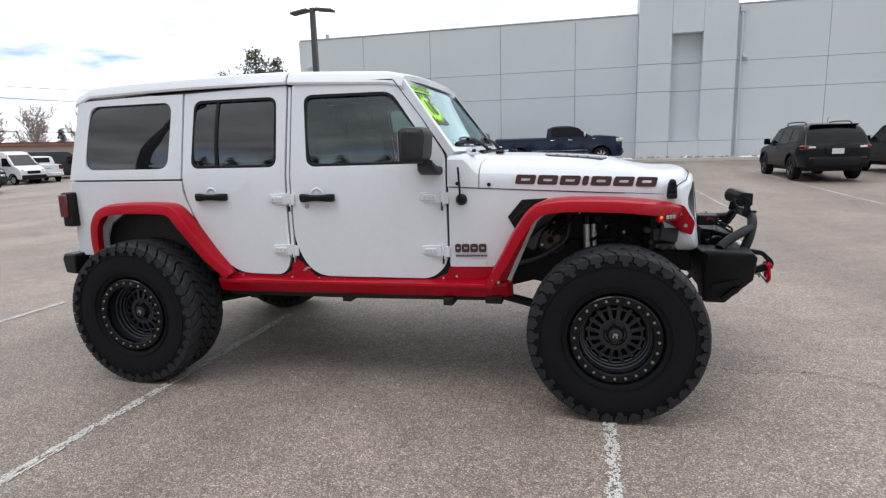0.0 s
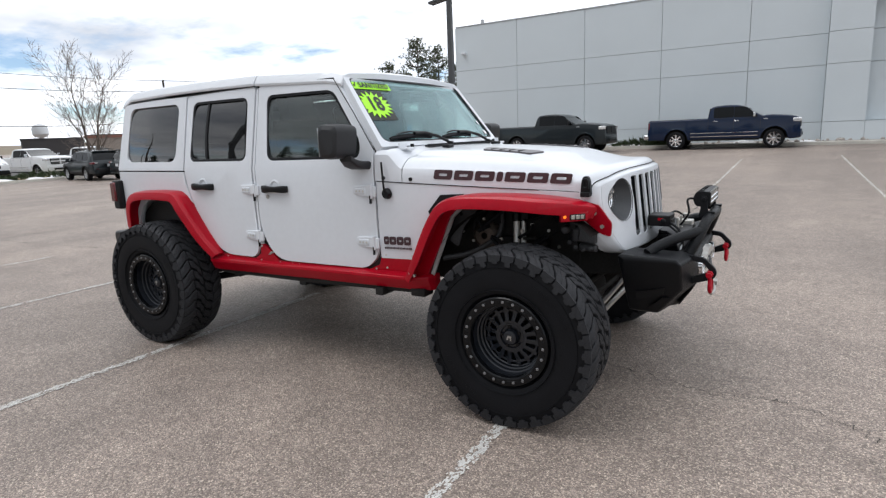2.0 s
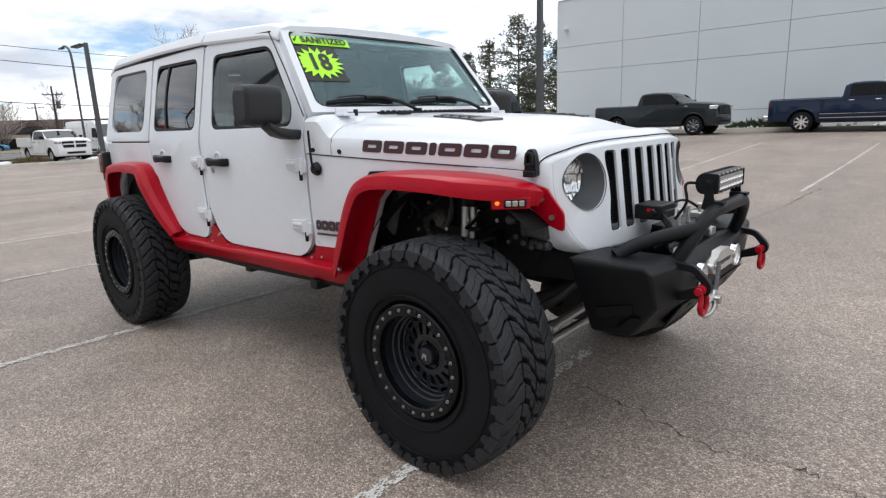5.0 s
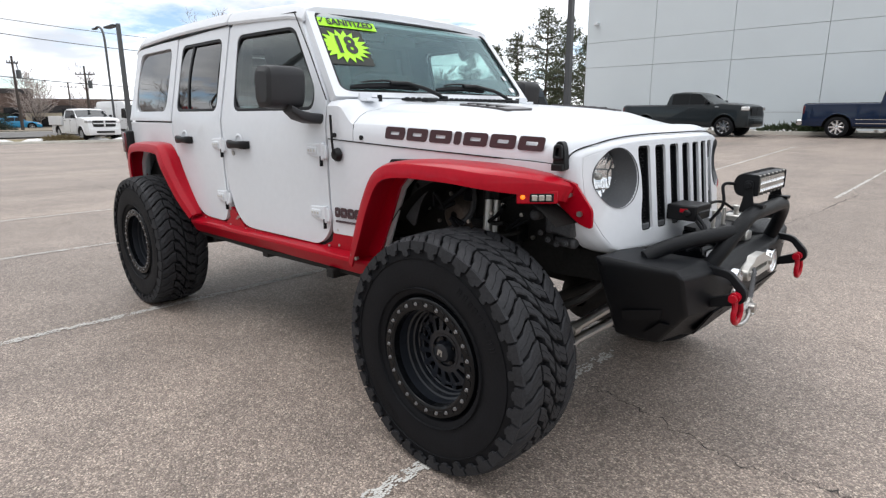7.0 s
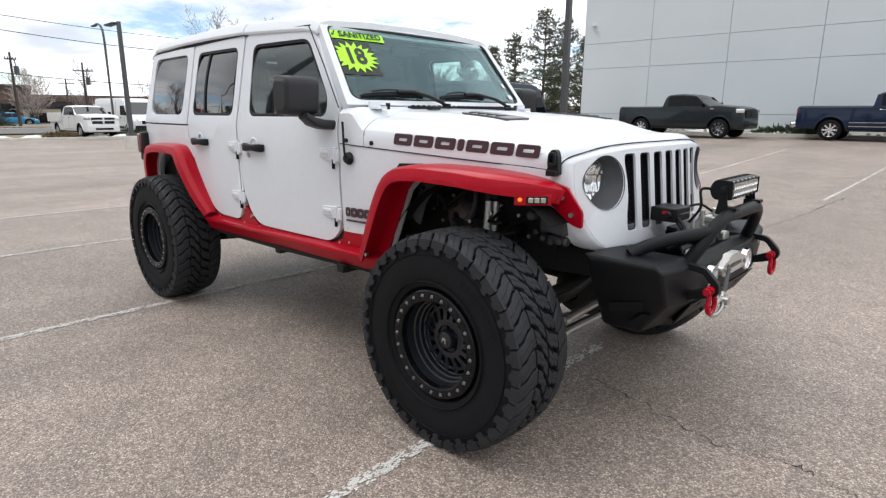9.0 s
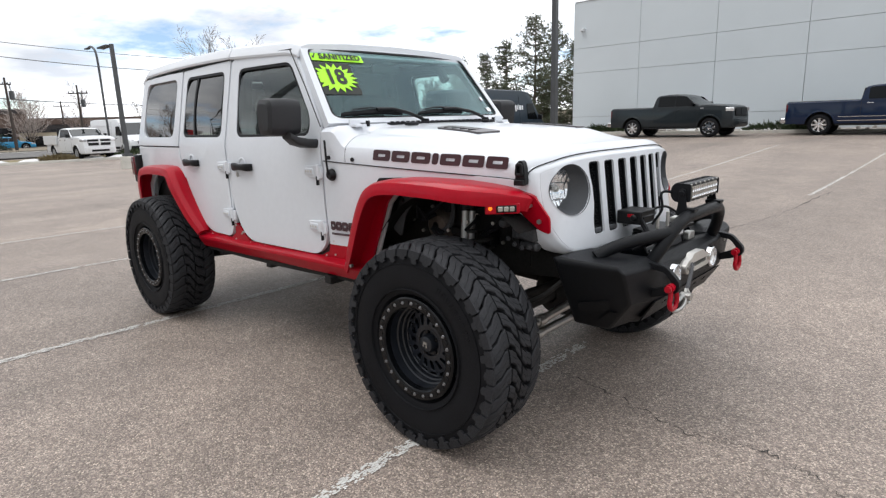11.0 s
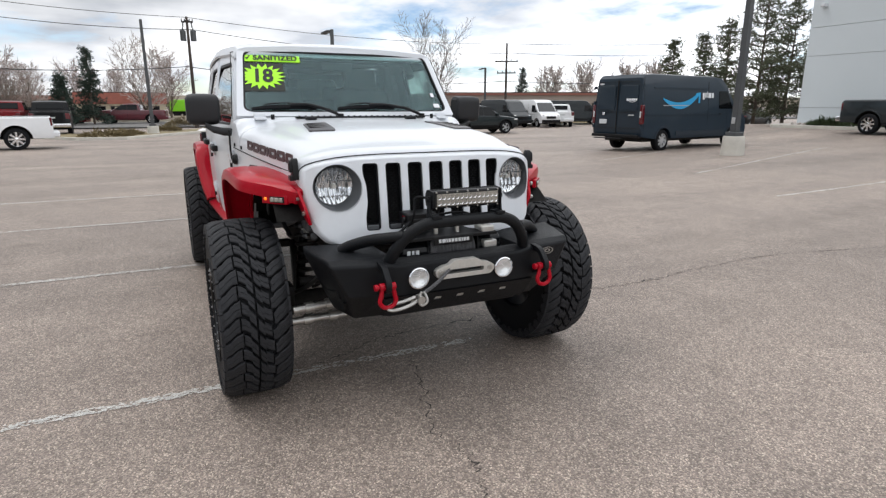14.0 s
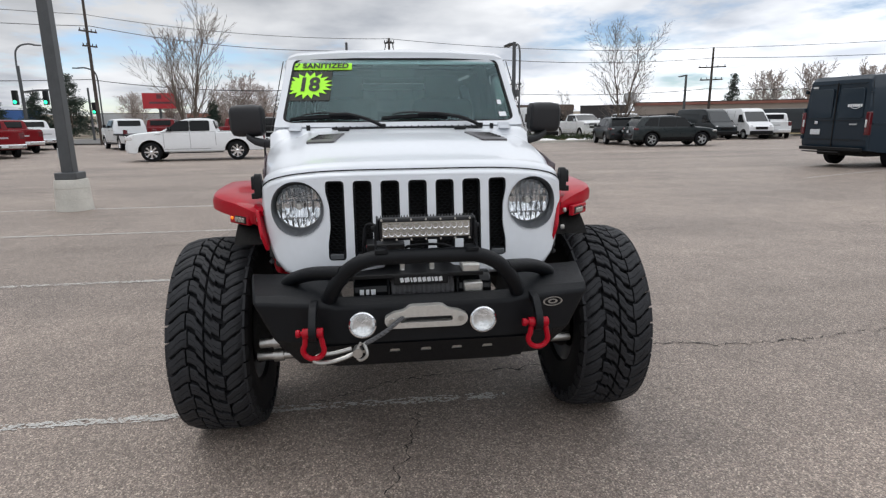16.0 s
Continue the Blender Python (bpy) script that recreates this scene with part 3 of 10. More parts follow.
            box(bm, (XC - 0.06, 0.1 + 4.5 * k + 2.25, (za + zb) / 2), (0.12, 4.47, zb - za - 0.025))
            part("panel", bm, "stucco", w)


build_warehouse()

# ---- the lifted four-door off-roader ----
jeep = thing("off_road_vehicle", "white lifted four-door off-road vehicle with red flares and mud tyres", "car")


BOW = ((-2.20, 0.806), (-1.95, 0.826), (-1.65, 0.845), (-1.30, 0.860), (-1.0, 0.869), (-0.7, 0.875), (-0.40, 0.874), (-0.1, 0.862), (0.0, 0.855), (0.6001, 0.8154))


def half(x):
    """Half width of the body at the belt line."""
    if x < 0.6:
        # the cab bows out a little at the doors and draws in towards the tail
        for (xa, wa), (xb, wb) in zip(BOW, BOW[1:]):
            if x <= xb:
                t = max(0.0, (x - xa) / (xb - xa))
                return wa + (wb - wa) * t
    d = x - 0.6
    return max(0.660, 0.8154 - 0.10 * d - 0.04 * d * d)


def arch_z(y):
    """The rounded line along which hood and grille meet."""
    return 1.168 + 0.125 * max(0.0, 1 - (abs(y) / 0.661) ** 3.4) ** (1 / 3.4)


def nose_x(y, z):
    """The gently bowed front of the grille."""
    return 2.02 - 0.10 * (y / 0.67) ** 2 - 0.12 * (z - 0.95) - 0.05 * step01(0.56, 0.67, abs(y))


def flank(s, proud=0.0):
    """The body side: leans in above the belt line, tucks in a little at the sill."""
    def at(x, z, depth):
        y = half(x) + proud - depth
        if z > 1.33:
            y -= 0.20 * (z - 1.33)
        elif z < 1.05:
            y -= 0.06 * (1.05 - z) ** 1.5
        return Vector((x, s * y, z))
    return at


LEVELS = (0.85, 1.05, 1.33, 1.6)


def pane(name, ring, s, mat, parent):
    """Side glass, rolled: nearly upright at its lower edge and leaning in towards the roof."""
    lo, hi = min(p[1] for p in ring), max(p[1] for p in ring)
    base = flank(s, -0.016)

    def at(x, z, depth):
        t = (z - lo) / (hi - lo)
        return base(x, z, depth) + Vector((0, s * 0.066 * t * (1 - t), 0))
    bm = bmesh.new()
    sheet(bm, ring, [], at, 0.004, [lo + (hi - lo) * k / 16 for k in range(1, 16)], (-1.65, -1.5, -1.0, -0.7, 0.0))
    g = part(name, bm, mat, parent)
    for f in g.data.polygons:
        f.use_smooth = True
    g.visible_shadow = False
    return g


def side_panel(name, outline, holes, s, mat="white", proud=0.0, thick=0.03, bevel=0.006, parent=jeep, label=""):
    bm = bmesh.new()
    zs = [p[1] for p in outline]
    xs = [p[0] for p in outline]
    sheet(bm, outline, holes, flank(s, proud), thick, [z for z in LEVELS if min(zs) < z < max(zs)], [x for x in (-1.95, -1.65, -1.3, -1.0, -0.7, -0.4, -0.1, 0.0, 0.6, 0.9, 1.2, 1.5) if min(xs) < x < max(xs)])
    return part(name, bm, mat, parent, label, bevel, 2)


F_DOOR = [(-0.41, 1.884), (0.228, 1.892), (0.548, 1.425), (0.553, 0.80), (0.46, 0.705), (-0.29, 0.712), (-0.405, 0.90)]
F_WIN = [(-0.335, 1.812), (0.215, 1.812), (0.445, 1.49), (0.445, 1.388), (-0.305, 1.384)]
R_DOOR = [(-1.178, 1.866), (-0.448, 1.881), (-0.448, 0.80), (-0.50, 0.715), (-0.86, 0.720), (-1.10, 1.05), (-1.178, 1.24)]
R_WIN = [(-1.105, 1.812), (-0.515, 1.812), (-0.505, 1.386), (-1.118, 1.386)]
Q_WIN = [(-1.950, 1.812), (-1.272, 1.812), (-1.292, 1.388), (-1.985, 1.388)]


def grown(poly, d):
    c = Vector((sum(p[0] for p in poly) / len(poly), sum(p[1] for p in poly) / len(poly)))
    out = []
    for p in poly:
        v = Vector(p) - c
        out.append((c.x + v.x + d * (1 if v.x > 0 else -1), c.y + v.y + d * (1 if v.y > 0 else -1)))
    return out


def build_side(s):
    # body behind the doors, in dark gap colour and white pillars
    inner = [(-2.05, 1.86), (0.24, 1.86), (0.57, 1.44), (0.60, 0.80), (0.55, 0.68), (-0.86, 0.68), (-1.14, 1.08), (-1.85, 1.08), (-2.09, 0.85)]
    side_panel("body_inner", inner, [rounded(grown(F_WIN, 0.0), 0.05), rounded(R_WIN, 0.05), rounded(Q_WIN, 0.05)], s, "seam", -0.022, 0.02, 0)
    side_panel("pillar", [(-0.437, 1.865), (-0.42, 1.865), (-0.418, 0.80), (-0.437, 0.80)], [], s, "white", -0.004, 0.02, 0.002)
    # hardtop quarter and tub quarter
    side_panel("hardtop_quarter", rounded([(-2.055, 1.850), (-1.190, 1.865), (-1.190, 1.322), (-2.115, 1.322)], [0.05, 0.005, 0.005, 0.01]), [rounded(Q_WIN, 0.075, 6)], s, proud=0.004)
    tub = [(-2.118, 1.312), (-1.190, 1.312), (-1.190, 1.235), (-1.112, 1.045), (-0.965, 0.845), (-1.03, 0.80), (-1.20, 1.07), (-1.30, 1.12), (-1.70, 1.12), (-1.80, 1.06), (-1.86, 0.92), (-1.87, 0.80), (-2.13, 0.80)]
    side_panel("rear_quarter", tub, [], s)
    # glass
    for name, win, glassmat in (("quarter_window", Q_WIN, "glass_side"),):
        pane(name, rounded(grown(win, 0.004), 0.075, 6), s, glassmat, jeep)
    for name, out, rad, win, key, hx, nh in (("front_door", F_DOOR, [0.03, 0.05, 0.05, 0.09, 0.11, 0.13, 0.12], F_WIN, "glass_front", 0.50, (-0.235, 1.205)), ("rear_door", R_DOOR, [0.03, 0.03, 0.07, 0.07, 0.13, 0.1, 0.1], R_WIN, "glass_side", -0.452, (-0.965, 1.213))):
        door = side_panel(name, rounded(out, rad, 6), [rounded(win, 0.06, 6)], s, proud=0.0 if name == "rear_door" else 0.001)
        ring = rounded(win, 0.06, 6)
        ring_in = rounded(grown(win, -0.017), 0.045, 6)
        side_panel("window_seal", ring, [ring_in], s, "black", -0.003, 0.02, 0.002, door)
        pane("window", ring_in, s, key, door)
        if name == "rear_door":
            bm = bmesh.new()
            base, lo, hi = flank(s, -0.016), 1.386, 1.812
            sheet(bm, [(-0.942, 1.802), (-0.920, 1.802), (-0.920, 1.392), (-0.942, 1.392)], [], lambda px, pz, d: base(px, pz, d) + Vector((0, s * (0.006 + 0.066 * (pz - lo) / (hi - lo) * (hi - pz) / (hi - lo)), 0)), 0.012, [lo + (hi - lo) * q / 10 for q in range(1, 10)])
            part("window_divider", bm, "black", door)
        # grab handle over a dished recess
        x, z = nh
        y = s * (half(x) + 0.002)
        bm = bmesh.new()
        rings = []
        for u, o, hz in ((-0.116, 0.010, 0.019), (-0.108, 0.022, 0.024), (-0.075, 0.032, 0.026), (-0.035, 0.036, 0.020), (0.02, 0.036, 0.019), (0.06, 0.033, 0.022), (0.095, 0.027, 0.024), (0.112, 0.014, 0.021)):
            rings.append([(x + u, y + s * (o + 0.004), z - 0.006 - hz * 0.7), (x + u, y + s * (o + 0.007), z - 0.006 + hz * 0.5), (x + u, y + s * o, z - 0.006 + hz), (x + u, y + s * max(0.0, o - 0.026), z - 0.006 + hz * 0.9), (x + u, y + s * max(0.0, o - 0.026), z - 0.006 - hz), (x + u, y + s * o, z - 0.006 - hz)])
        loft(bm, rings)
        for u in (-0.092, 0.092):
            box(bm, (x + u, y + s * 0.008, z - 0.006), (0.034, 0.028, 0.042))
        part("door_handle", bm, "black", door, "black plastic grab handle", 0.004, 2)
        bm = bmesh.new()
        lathe(bm, [(s * 0.0005, 0.027), (s * 0.0015, 0.031), (s * 0.0055, 0.036), (s * 0.0050, 0.040), (0.0, 0.047)], 28, (x - 0.005, y, z + 0.010))
        ob = part("handle_recess", bm, "white", door)
        if name == "front_door":
            bm = bmesh.new()
            rod(bm, (x - 0.075, y, z - 0.058), (x - 0.075, y + s * 0.008, z - 0.058), 0.014, n=16)
            part("lock", bm, "steel", door)
        # exposed hinges
        for hz in (1.192, 0.876):
            bm = bmesh.new()
            yy = s * (half(hx) - (0.06 * max(0, 1.05 - hz) ** 1.5))
            prism(bm, rounded([(hx - 0.100, hz + 0.030), (hx + 0.02, hz + 0.036), (hx + 0.02, hz - 0.036), (hx - 0.065, hz - 0.030), (hx - 0.108, hz - 0.012)], 0.012, 3), "y", yy, yy + s * 0.014)
            box(bm, (hx - 0.045, yy + s * 0.014, hz), (0.075, 0.014, 0.036))
            rod(bm, (hx + 0.030, yy + s * 0.010, hz - 0.046), (hx + 0.030, yy + s * 0.010, hz + 0.040), 0.012, n=12)
            box(bm, (hx + 0.050, yy + s * 0.006, hz - 0.004), (0.035, 0.016, 0.066))
            hinge = part("hinge", bm, "white", door, "white exposed door hinge", 0.004)
            bm = bmesh.new()
            rod(bm, (0, 0, 0), (0, s * 0.0035, 0), 0.007, n=8)
            pieces("hinge_bolt", bm, [pose(hx + bx, yy + s * 0.02, hz) for bx in (-0.07, -0.045, -0.02)], "silver", door)
            bm = bmesh.new()
            box(bm, (hx + 0.030, yy + s * 0.016, hz - 0.050), (0.007, 0.016, 0.05))
            part("hinge_pin", bm, "black", door)
    # cowl side and front fender behind the wheel
    fender = [(0.565, 1.252), (0.86, 1.237), (1.20, 1.217), (1.80, 1.184), (1.81, 1.12), (1.70, 1.10), (1.10, 1.10), (1.02, 1.04), (0.93, 0.84), (0.90, 0.78), (0.565, 0.78)]
    side_panel("front_fender", rounded(fender, [0.004, 0, 0, 0.01, 0.02, 0.02, 0.04, 0.04, 0.03, 0.02, 0.01], 4), [], s)
    for bx, bz in ((0.62, 1.270), (0.80, 1.262)):
        bm = bmesh.new()
        y = s * (half(bx) - 0.002)
        rod(bm, (bx, y, bz), (bx, y + s * 0.010, bz), 0.011, n=12)
        part("bump_stop", bm, "black", jeep)
    # fender vent
    vent = [(0.905, 1.075), (0.985, 1.172), (1.13, 1.178), (1.00, 1.09), (0.945, 1.005)]
    v = side_panel("fender_vent", vent, [], s, "black", 0.008, 0.02, 0.003)
    bm = bmesh.new()
    box(bm, (0, 0, 0), (0.006, 0.008, 0.07), pose(0, 0, 0, 0, 35, 0))
    pieces("vent_slat", bm, [pose(0.947 + 0.016 * k, s * (half(0.935 + 0.016 * k) + 0.010), 1.075 + 0.013 * k) for k in range(5)], "seam", v)
    # red sill armour with rivets
    sill = [(-0.955, 0.79), (-0.86, 0.718), (-0.515, 0.706), (-0.445, 0.745), (-0.440, 0.815), (-0.405, 0.815), (-0.385, 0.80), (-0.285, 0.705), (0.46, 0.697), (0.545, 0.735), (0.568, 0.80), (0.575, 0.82), (0.80, 0.825), (0.87, 0.70), (0.88, 0.655), (-0.95, 0.665)]
    a = side_panel("sill_armour", sill, [], s, "red", -0.004, 0.03, 0.002, jeep, "red powder-coated sill plate")
    spots = []
    for x, z in [(0.60 + 0.0, 0.80), (0.78, 0.80), (0.60, 0.72), (0.82, 0.73), (-0.425, 0.80), (0.52, 0.708), (0.34, 0.690), (0.28, 0.690), (0.12, 0.690), (0.06, 0.690), (-0.10, 0.692), (-0.16, 0.692), (-0.27, 0.694), (-0.45, 0.70), (-0.62, 0.692), (-0.80, 0.70), (-0.92, 0.735)]:
        y = s * (half(x) - 0.004 - 0.06 * (1.05 - z) ** 1.5)
        spots.append(pose(x, y, z))
    bm = bmesh.new()
    rod(bm, (0, 0, 0), (0, s * 0.005, 0), 0.0065, n=8)
    pieces("rivet", bm, spots, "silver", a)
    bm = bmesh.new()
    y = s * (half(-0.36) - 0.004 - 0.06 * (1.05 - 0.755) ** 1.5)
    prism(bm, [(-0.375, 0.742), (-0.345, 0.768), (-0.315, 0.768), (-0.322, 0.756), (-0.338, 0.756), (-0.355, 0.742)], "y", y, y + s * 0.0035)
    part("maker_mark", bm, "steel", a)
    # red side step
    bm = bmesh.new()
    rings = []
    for x, o in ((-0.985, 0.0), (-0.96, 0.05), (-0.90, 0.075), (0.80, 0.085), (0.90, 0.055), (0.925, 0.015)):
        h = half(x) - 0.03
        rings.append([(x, s * (h - 0.03), 0.70), (x, s * (h + o * 0.4), 0.700), (x, s * (h + o), 0.686), (x, s * (h + o + 0.003), 0.668), (x, s * (h + o * 0.45), 0.600), (x, s * (h - 0.05), 0.592)])
    loft(bm, rings)
    part("side_step", bm, "red", jeep, "scuffed red rock slider step", 0.006)
    bm = bmesh.new()
    rings = []
    for x in (-0.93, -0.88, 0.0, 0.78, 0.84):
        h = half(x) - 0.03
        e = 0.0 if -0.9 < x < 0.8 else 0.03
        rings.append([(x, s * (h - 0.14), 0.615), (x, s * (h + 0.018), 0.600), (x, s * (h + 0.010), 0.572 + e), (x, s * (h - 0.06), 0.556 + e), (x, s * (h - 0.14), 0.560 + e)])
    loft(bm, rings)
    part("slider_underside", bm, "under", jeep, "dark underside of the step")
    bm = bmesh.new()
    box(bm, (-0.02, s * 0.72, 0.590), (1.70, 0.10, 0.04))
    for x in (-0.75, -0.1, 0.55):
        box(bm, (x, s * 0.66, 0.57), (0.06, 0.35, 0.05))
    box(bm, (0.82, s * 0.76, 0.585), (0.10, 0.10, 0.05))
    part("slider_rail", bm, "under", jeep, bevel=0.006)
    build_flares(s)


def flare_sweep(name, path, s, parent=jeep):
    """A flat-topped flare: path of (x, z, outer half width, lip depth)."""
    pts = [Vector(p) for p in curve([(p[0], p[1], 0) for p in path], 5)]
    wid = [Vector(p) for p in curve([(p[2], p[3], 0) for p in path], 5)]
    bm = bmesh.new()
    rings = []
    for i, p in enumerate(pts):
        a, b = pts[max(0, i - 1)], pts[min(len(pts) - 1, i + 1)]
        t = (b - a).normalized()
        nrm = Vector((-t.y, t.x, 0))
        if i and nrm.dot(prev) < 0:
            nrm = -nrm
        prev = nrm
        yo, lip = wid[i].x + (0.010 if s < 0 else -0.030), wid[i].y
        yb = half(p.x) - 0.01
        sec = [(yb, 0.000), (yb + (yo - yb) * 0.5, 0.004), (yo - 0.035, 0.0), (yo - 0.010, -0.010), (yo, -0.032), (yo, -lip), (yo - 0.012, -lip), (yo - 0.014, -0.036), (yo - 0.04, -0.018), (yb, -0.018)]
        rings.append([(p.x + nrm.x * d, s * y, p.y + nrm.y * d) for y, d in sec])
    loft(bm, rings)
    return part(name, bm, "red", parent, "red powder-coated steel fender flare")


def build_flares(s):
    f = flare_sweep("front_flare", [(0.775, 0.690, 0.885, 0.05), (0.86, 0.835, 0.915, 0.06), (0.965, 1.03, 0.935, 0.065), (1.06, 1.145, 0.940, 0.065), (1.20, 1.182, 0.935, 0.065), (1.45, 1.182, 0.925, 0.065), (1.60, 1.172, 0.912, 0.065), (1.68, 1.163, 0.868, 0.068), (1.76, 1.150, 0.790, 0.07), (1.84, 1.128, 0.705, 0.07), (1.865, 1.118, 0.675, 0.07)], s)
    # rear leg plate and front cheek
    bm = bmesh.new()
    leg = [(0.80, 0.690), (0.885, 0.690), (0.985, 0.90), (1.05, 1.05), (1.12, 1.12), (1.02, 1.10), (0.93, 0.97)]
    prism(bm, leg, "y", s * 0.775, s * 0.790)
    part("flare_leg", bm, "red", f)
    bm = bmesh.new()
    prism(bm, rounded([(1.70, 1.128), (1.88, 1.128), (1.945, 1.03), (1.935, 0.955), (1.885, 0.970), (1.77, 1.068)], 0.016, 3), "y", s * 0.664, s * 0.678)
    for v in bm.verts:
        v.co.y -= s * (0.26 * max(0.0, 1.11 - v.co.z) + (0.035 if s > 0 else 0.0))
        v.co.x -= 0.015
    part("flare_cheek", bm, "red", f, bevel=0.003)
    for x, z in ((1.845, 1.082), (1.88, 1.012)):
        bm = bmesh.new()
        rod(bm, (x, s * (0.675 - 0.26 * (1.11 - z)), z), (x, s * (0.688 - 0.26 * (1.11 - z)), z), 0.011, n=6)
        part("bolt", bm, "steel", f)
    tilt = pose(0, 0, 0, 0, 0, -s * 43)
    bm = bmesh.new()
    lathe(bm, [(0.0, 0.010), (s * 0.006, 0.009), (s * 0.009, 0.005), (s * 0.010, 0.0005)], 16)
    bmesh.ops.transform(bm, matrix=Matrix.Translation((1.732, s * 0.806, 1.076)) @ pose(0, 0, 0, 0, 0, -s * 43), verts=bm.verts)
    part("amber_marker", bm, "amber" if s < 0 else "tail", f, "lit amber side marker" if s < 0 else "unlit side marker", 0.005)
    bm = bmesh.new()
    box(bm, (1.765, s * 0.764, 1.074), (0.150, 0.022, 0.046), tilt)
    part("marker_lamp", bm, "red", f, bevel=0.004)
    bm = bmesh.new()
    box(bm, (1.780, s * 0.757, 1.073), (0.088, 0.016, 0.032), tilt)
    part("marker_bezel", bm, "textured", f, bevel=0.003)
    for k in (-1, 0, 1):
        bm = bmesh.new()
        box(bm, (1.785 + 0.0185 * k, s * (0.764 - 0.0172 * k), 1.073), (0.021, 0.012, 0.022), tilt)
        part("marker_led", bm, "led", f, bevel=0.003)
    for x, z in ((0.835, 0.725), (0.865, 0.715)):
        bm = bmesh.new()
        rod(bm, (x, s * 0.89, z), (x, s * 0.905, z), 0.009, n=8)
        part("bolt", bm, "steel", f)
    r = flare_sweep("rear_flare", [(-1.875, 0.835, 0.945, 0.07), (-1.878, 0.93, 0.950, 0.075), (-1.855, 1.05, 0.956, 0.075), (-1.77, 1.145, 0.962, 0.07), (-1.60, 1.172, 0.966, 0.065), (-1.32, 1.174, 0.966, 0.065), (-1.20, 1.150, 0.966, 0.065), (-1.10, 1.05, 0.975, 0.065), (-0.96, 0.86, 0.955, 0.06), (-0.845, 0.725, 0.925, 0.05)], s)
    bm = bmesh.new()
    prism(bm, [(-1.86, 0.83), (-1.86, 1.0), (-1.78, 1.10), (-1.68, 1.13), (-1.68, 1.09), (-1.77, 1.04), (-1.82, 0.95), (-1.83, 0.83)], "y", s * 0.842, s * 0.857)
    part("flare_leg", bm, "white", r)
    # wheel housings
    for xc, lo, hi in ((1.46, 0.55, 0.78), (-1.5, 0.55, 0.815)):
        bm = bmesh.new()
        arc = [(xc + 0.60 * math.cos(math.radians(a)), 0.53 + 0.60 * math.sin(math.radians(a))) for a in (range(48, 150, 8) if xc > 0 else range(19, 190, 11))]
        strip(bm, [(x, s * hi, min(z, 1.10)) for x, z in arc], [(x, s * lo, min(z, 1.10)) for x, z in arc])
        bmesh.ops.solidify(bm, geom=bm.faces[:], thickness=0.01)
        part("wheel_housing", bm, "under" if xc > 0 else "white", jeep)


for side in (-1, 1):
    build_side(side)


# hood: a crowned lid with a raised middle, vents and side lips
def hood_z(x, v):
    """Height of the hood; v from -1 to 1 across."""
    zc = 1.418 - 0.030 * (x - 0.72) - 0.040 * max(0, x - 0.72) ** 2.4 - 0.055 * step01(1.70, 1.96, x)
    a = abs(v)
    bulge = 0.016 * (1 - step01(0.70, 0.80, a)) * (1 - step01(1.40, 1.72, x))
    return zc - 0.028 * a * a - 0.055 * max(0, (a - 0.86) / 0.14) ** 2 + bulge - 0.010 * step01(0.70, 0.80, a) * (1 - step01(1.40, 1.72, x))


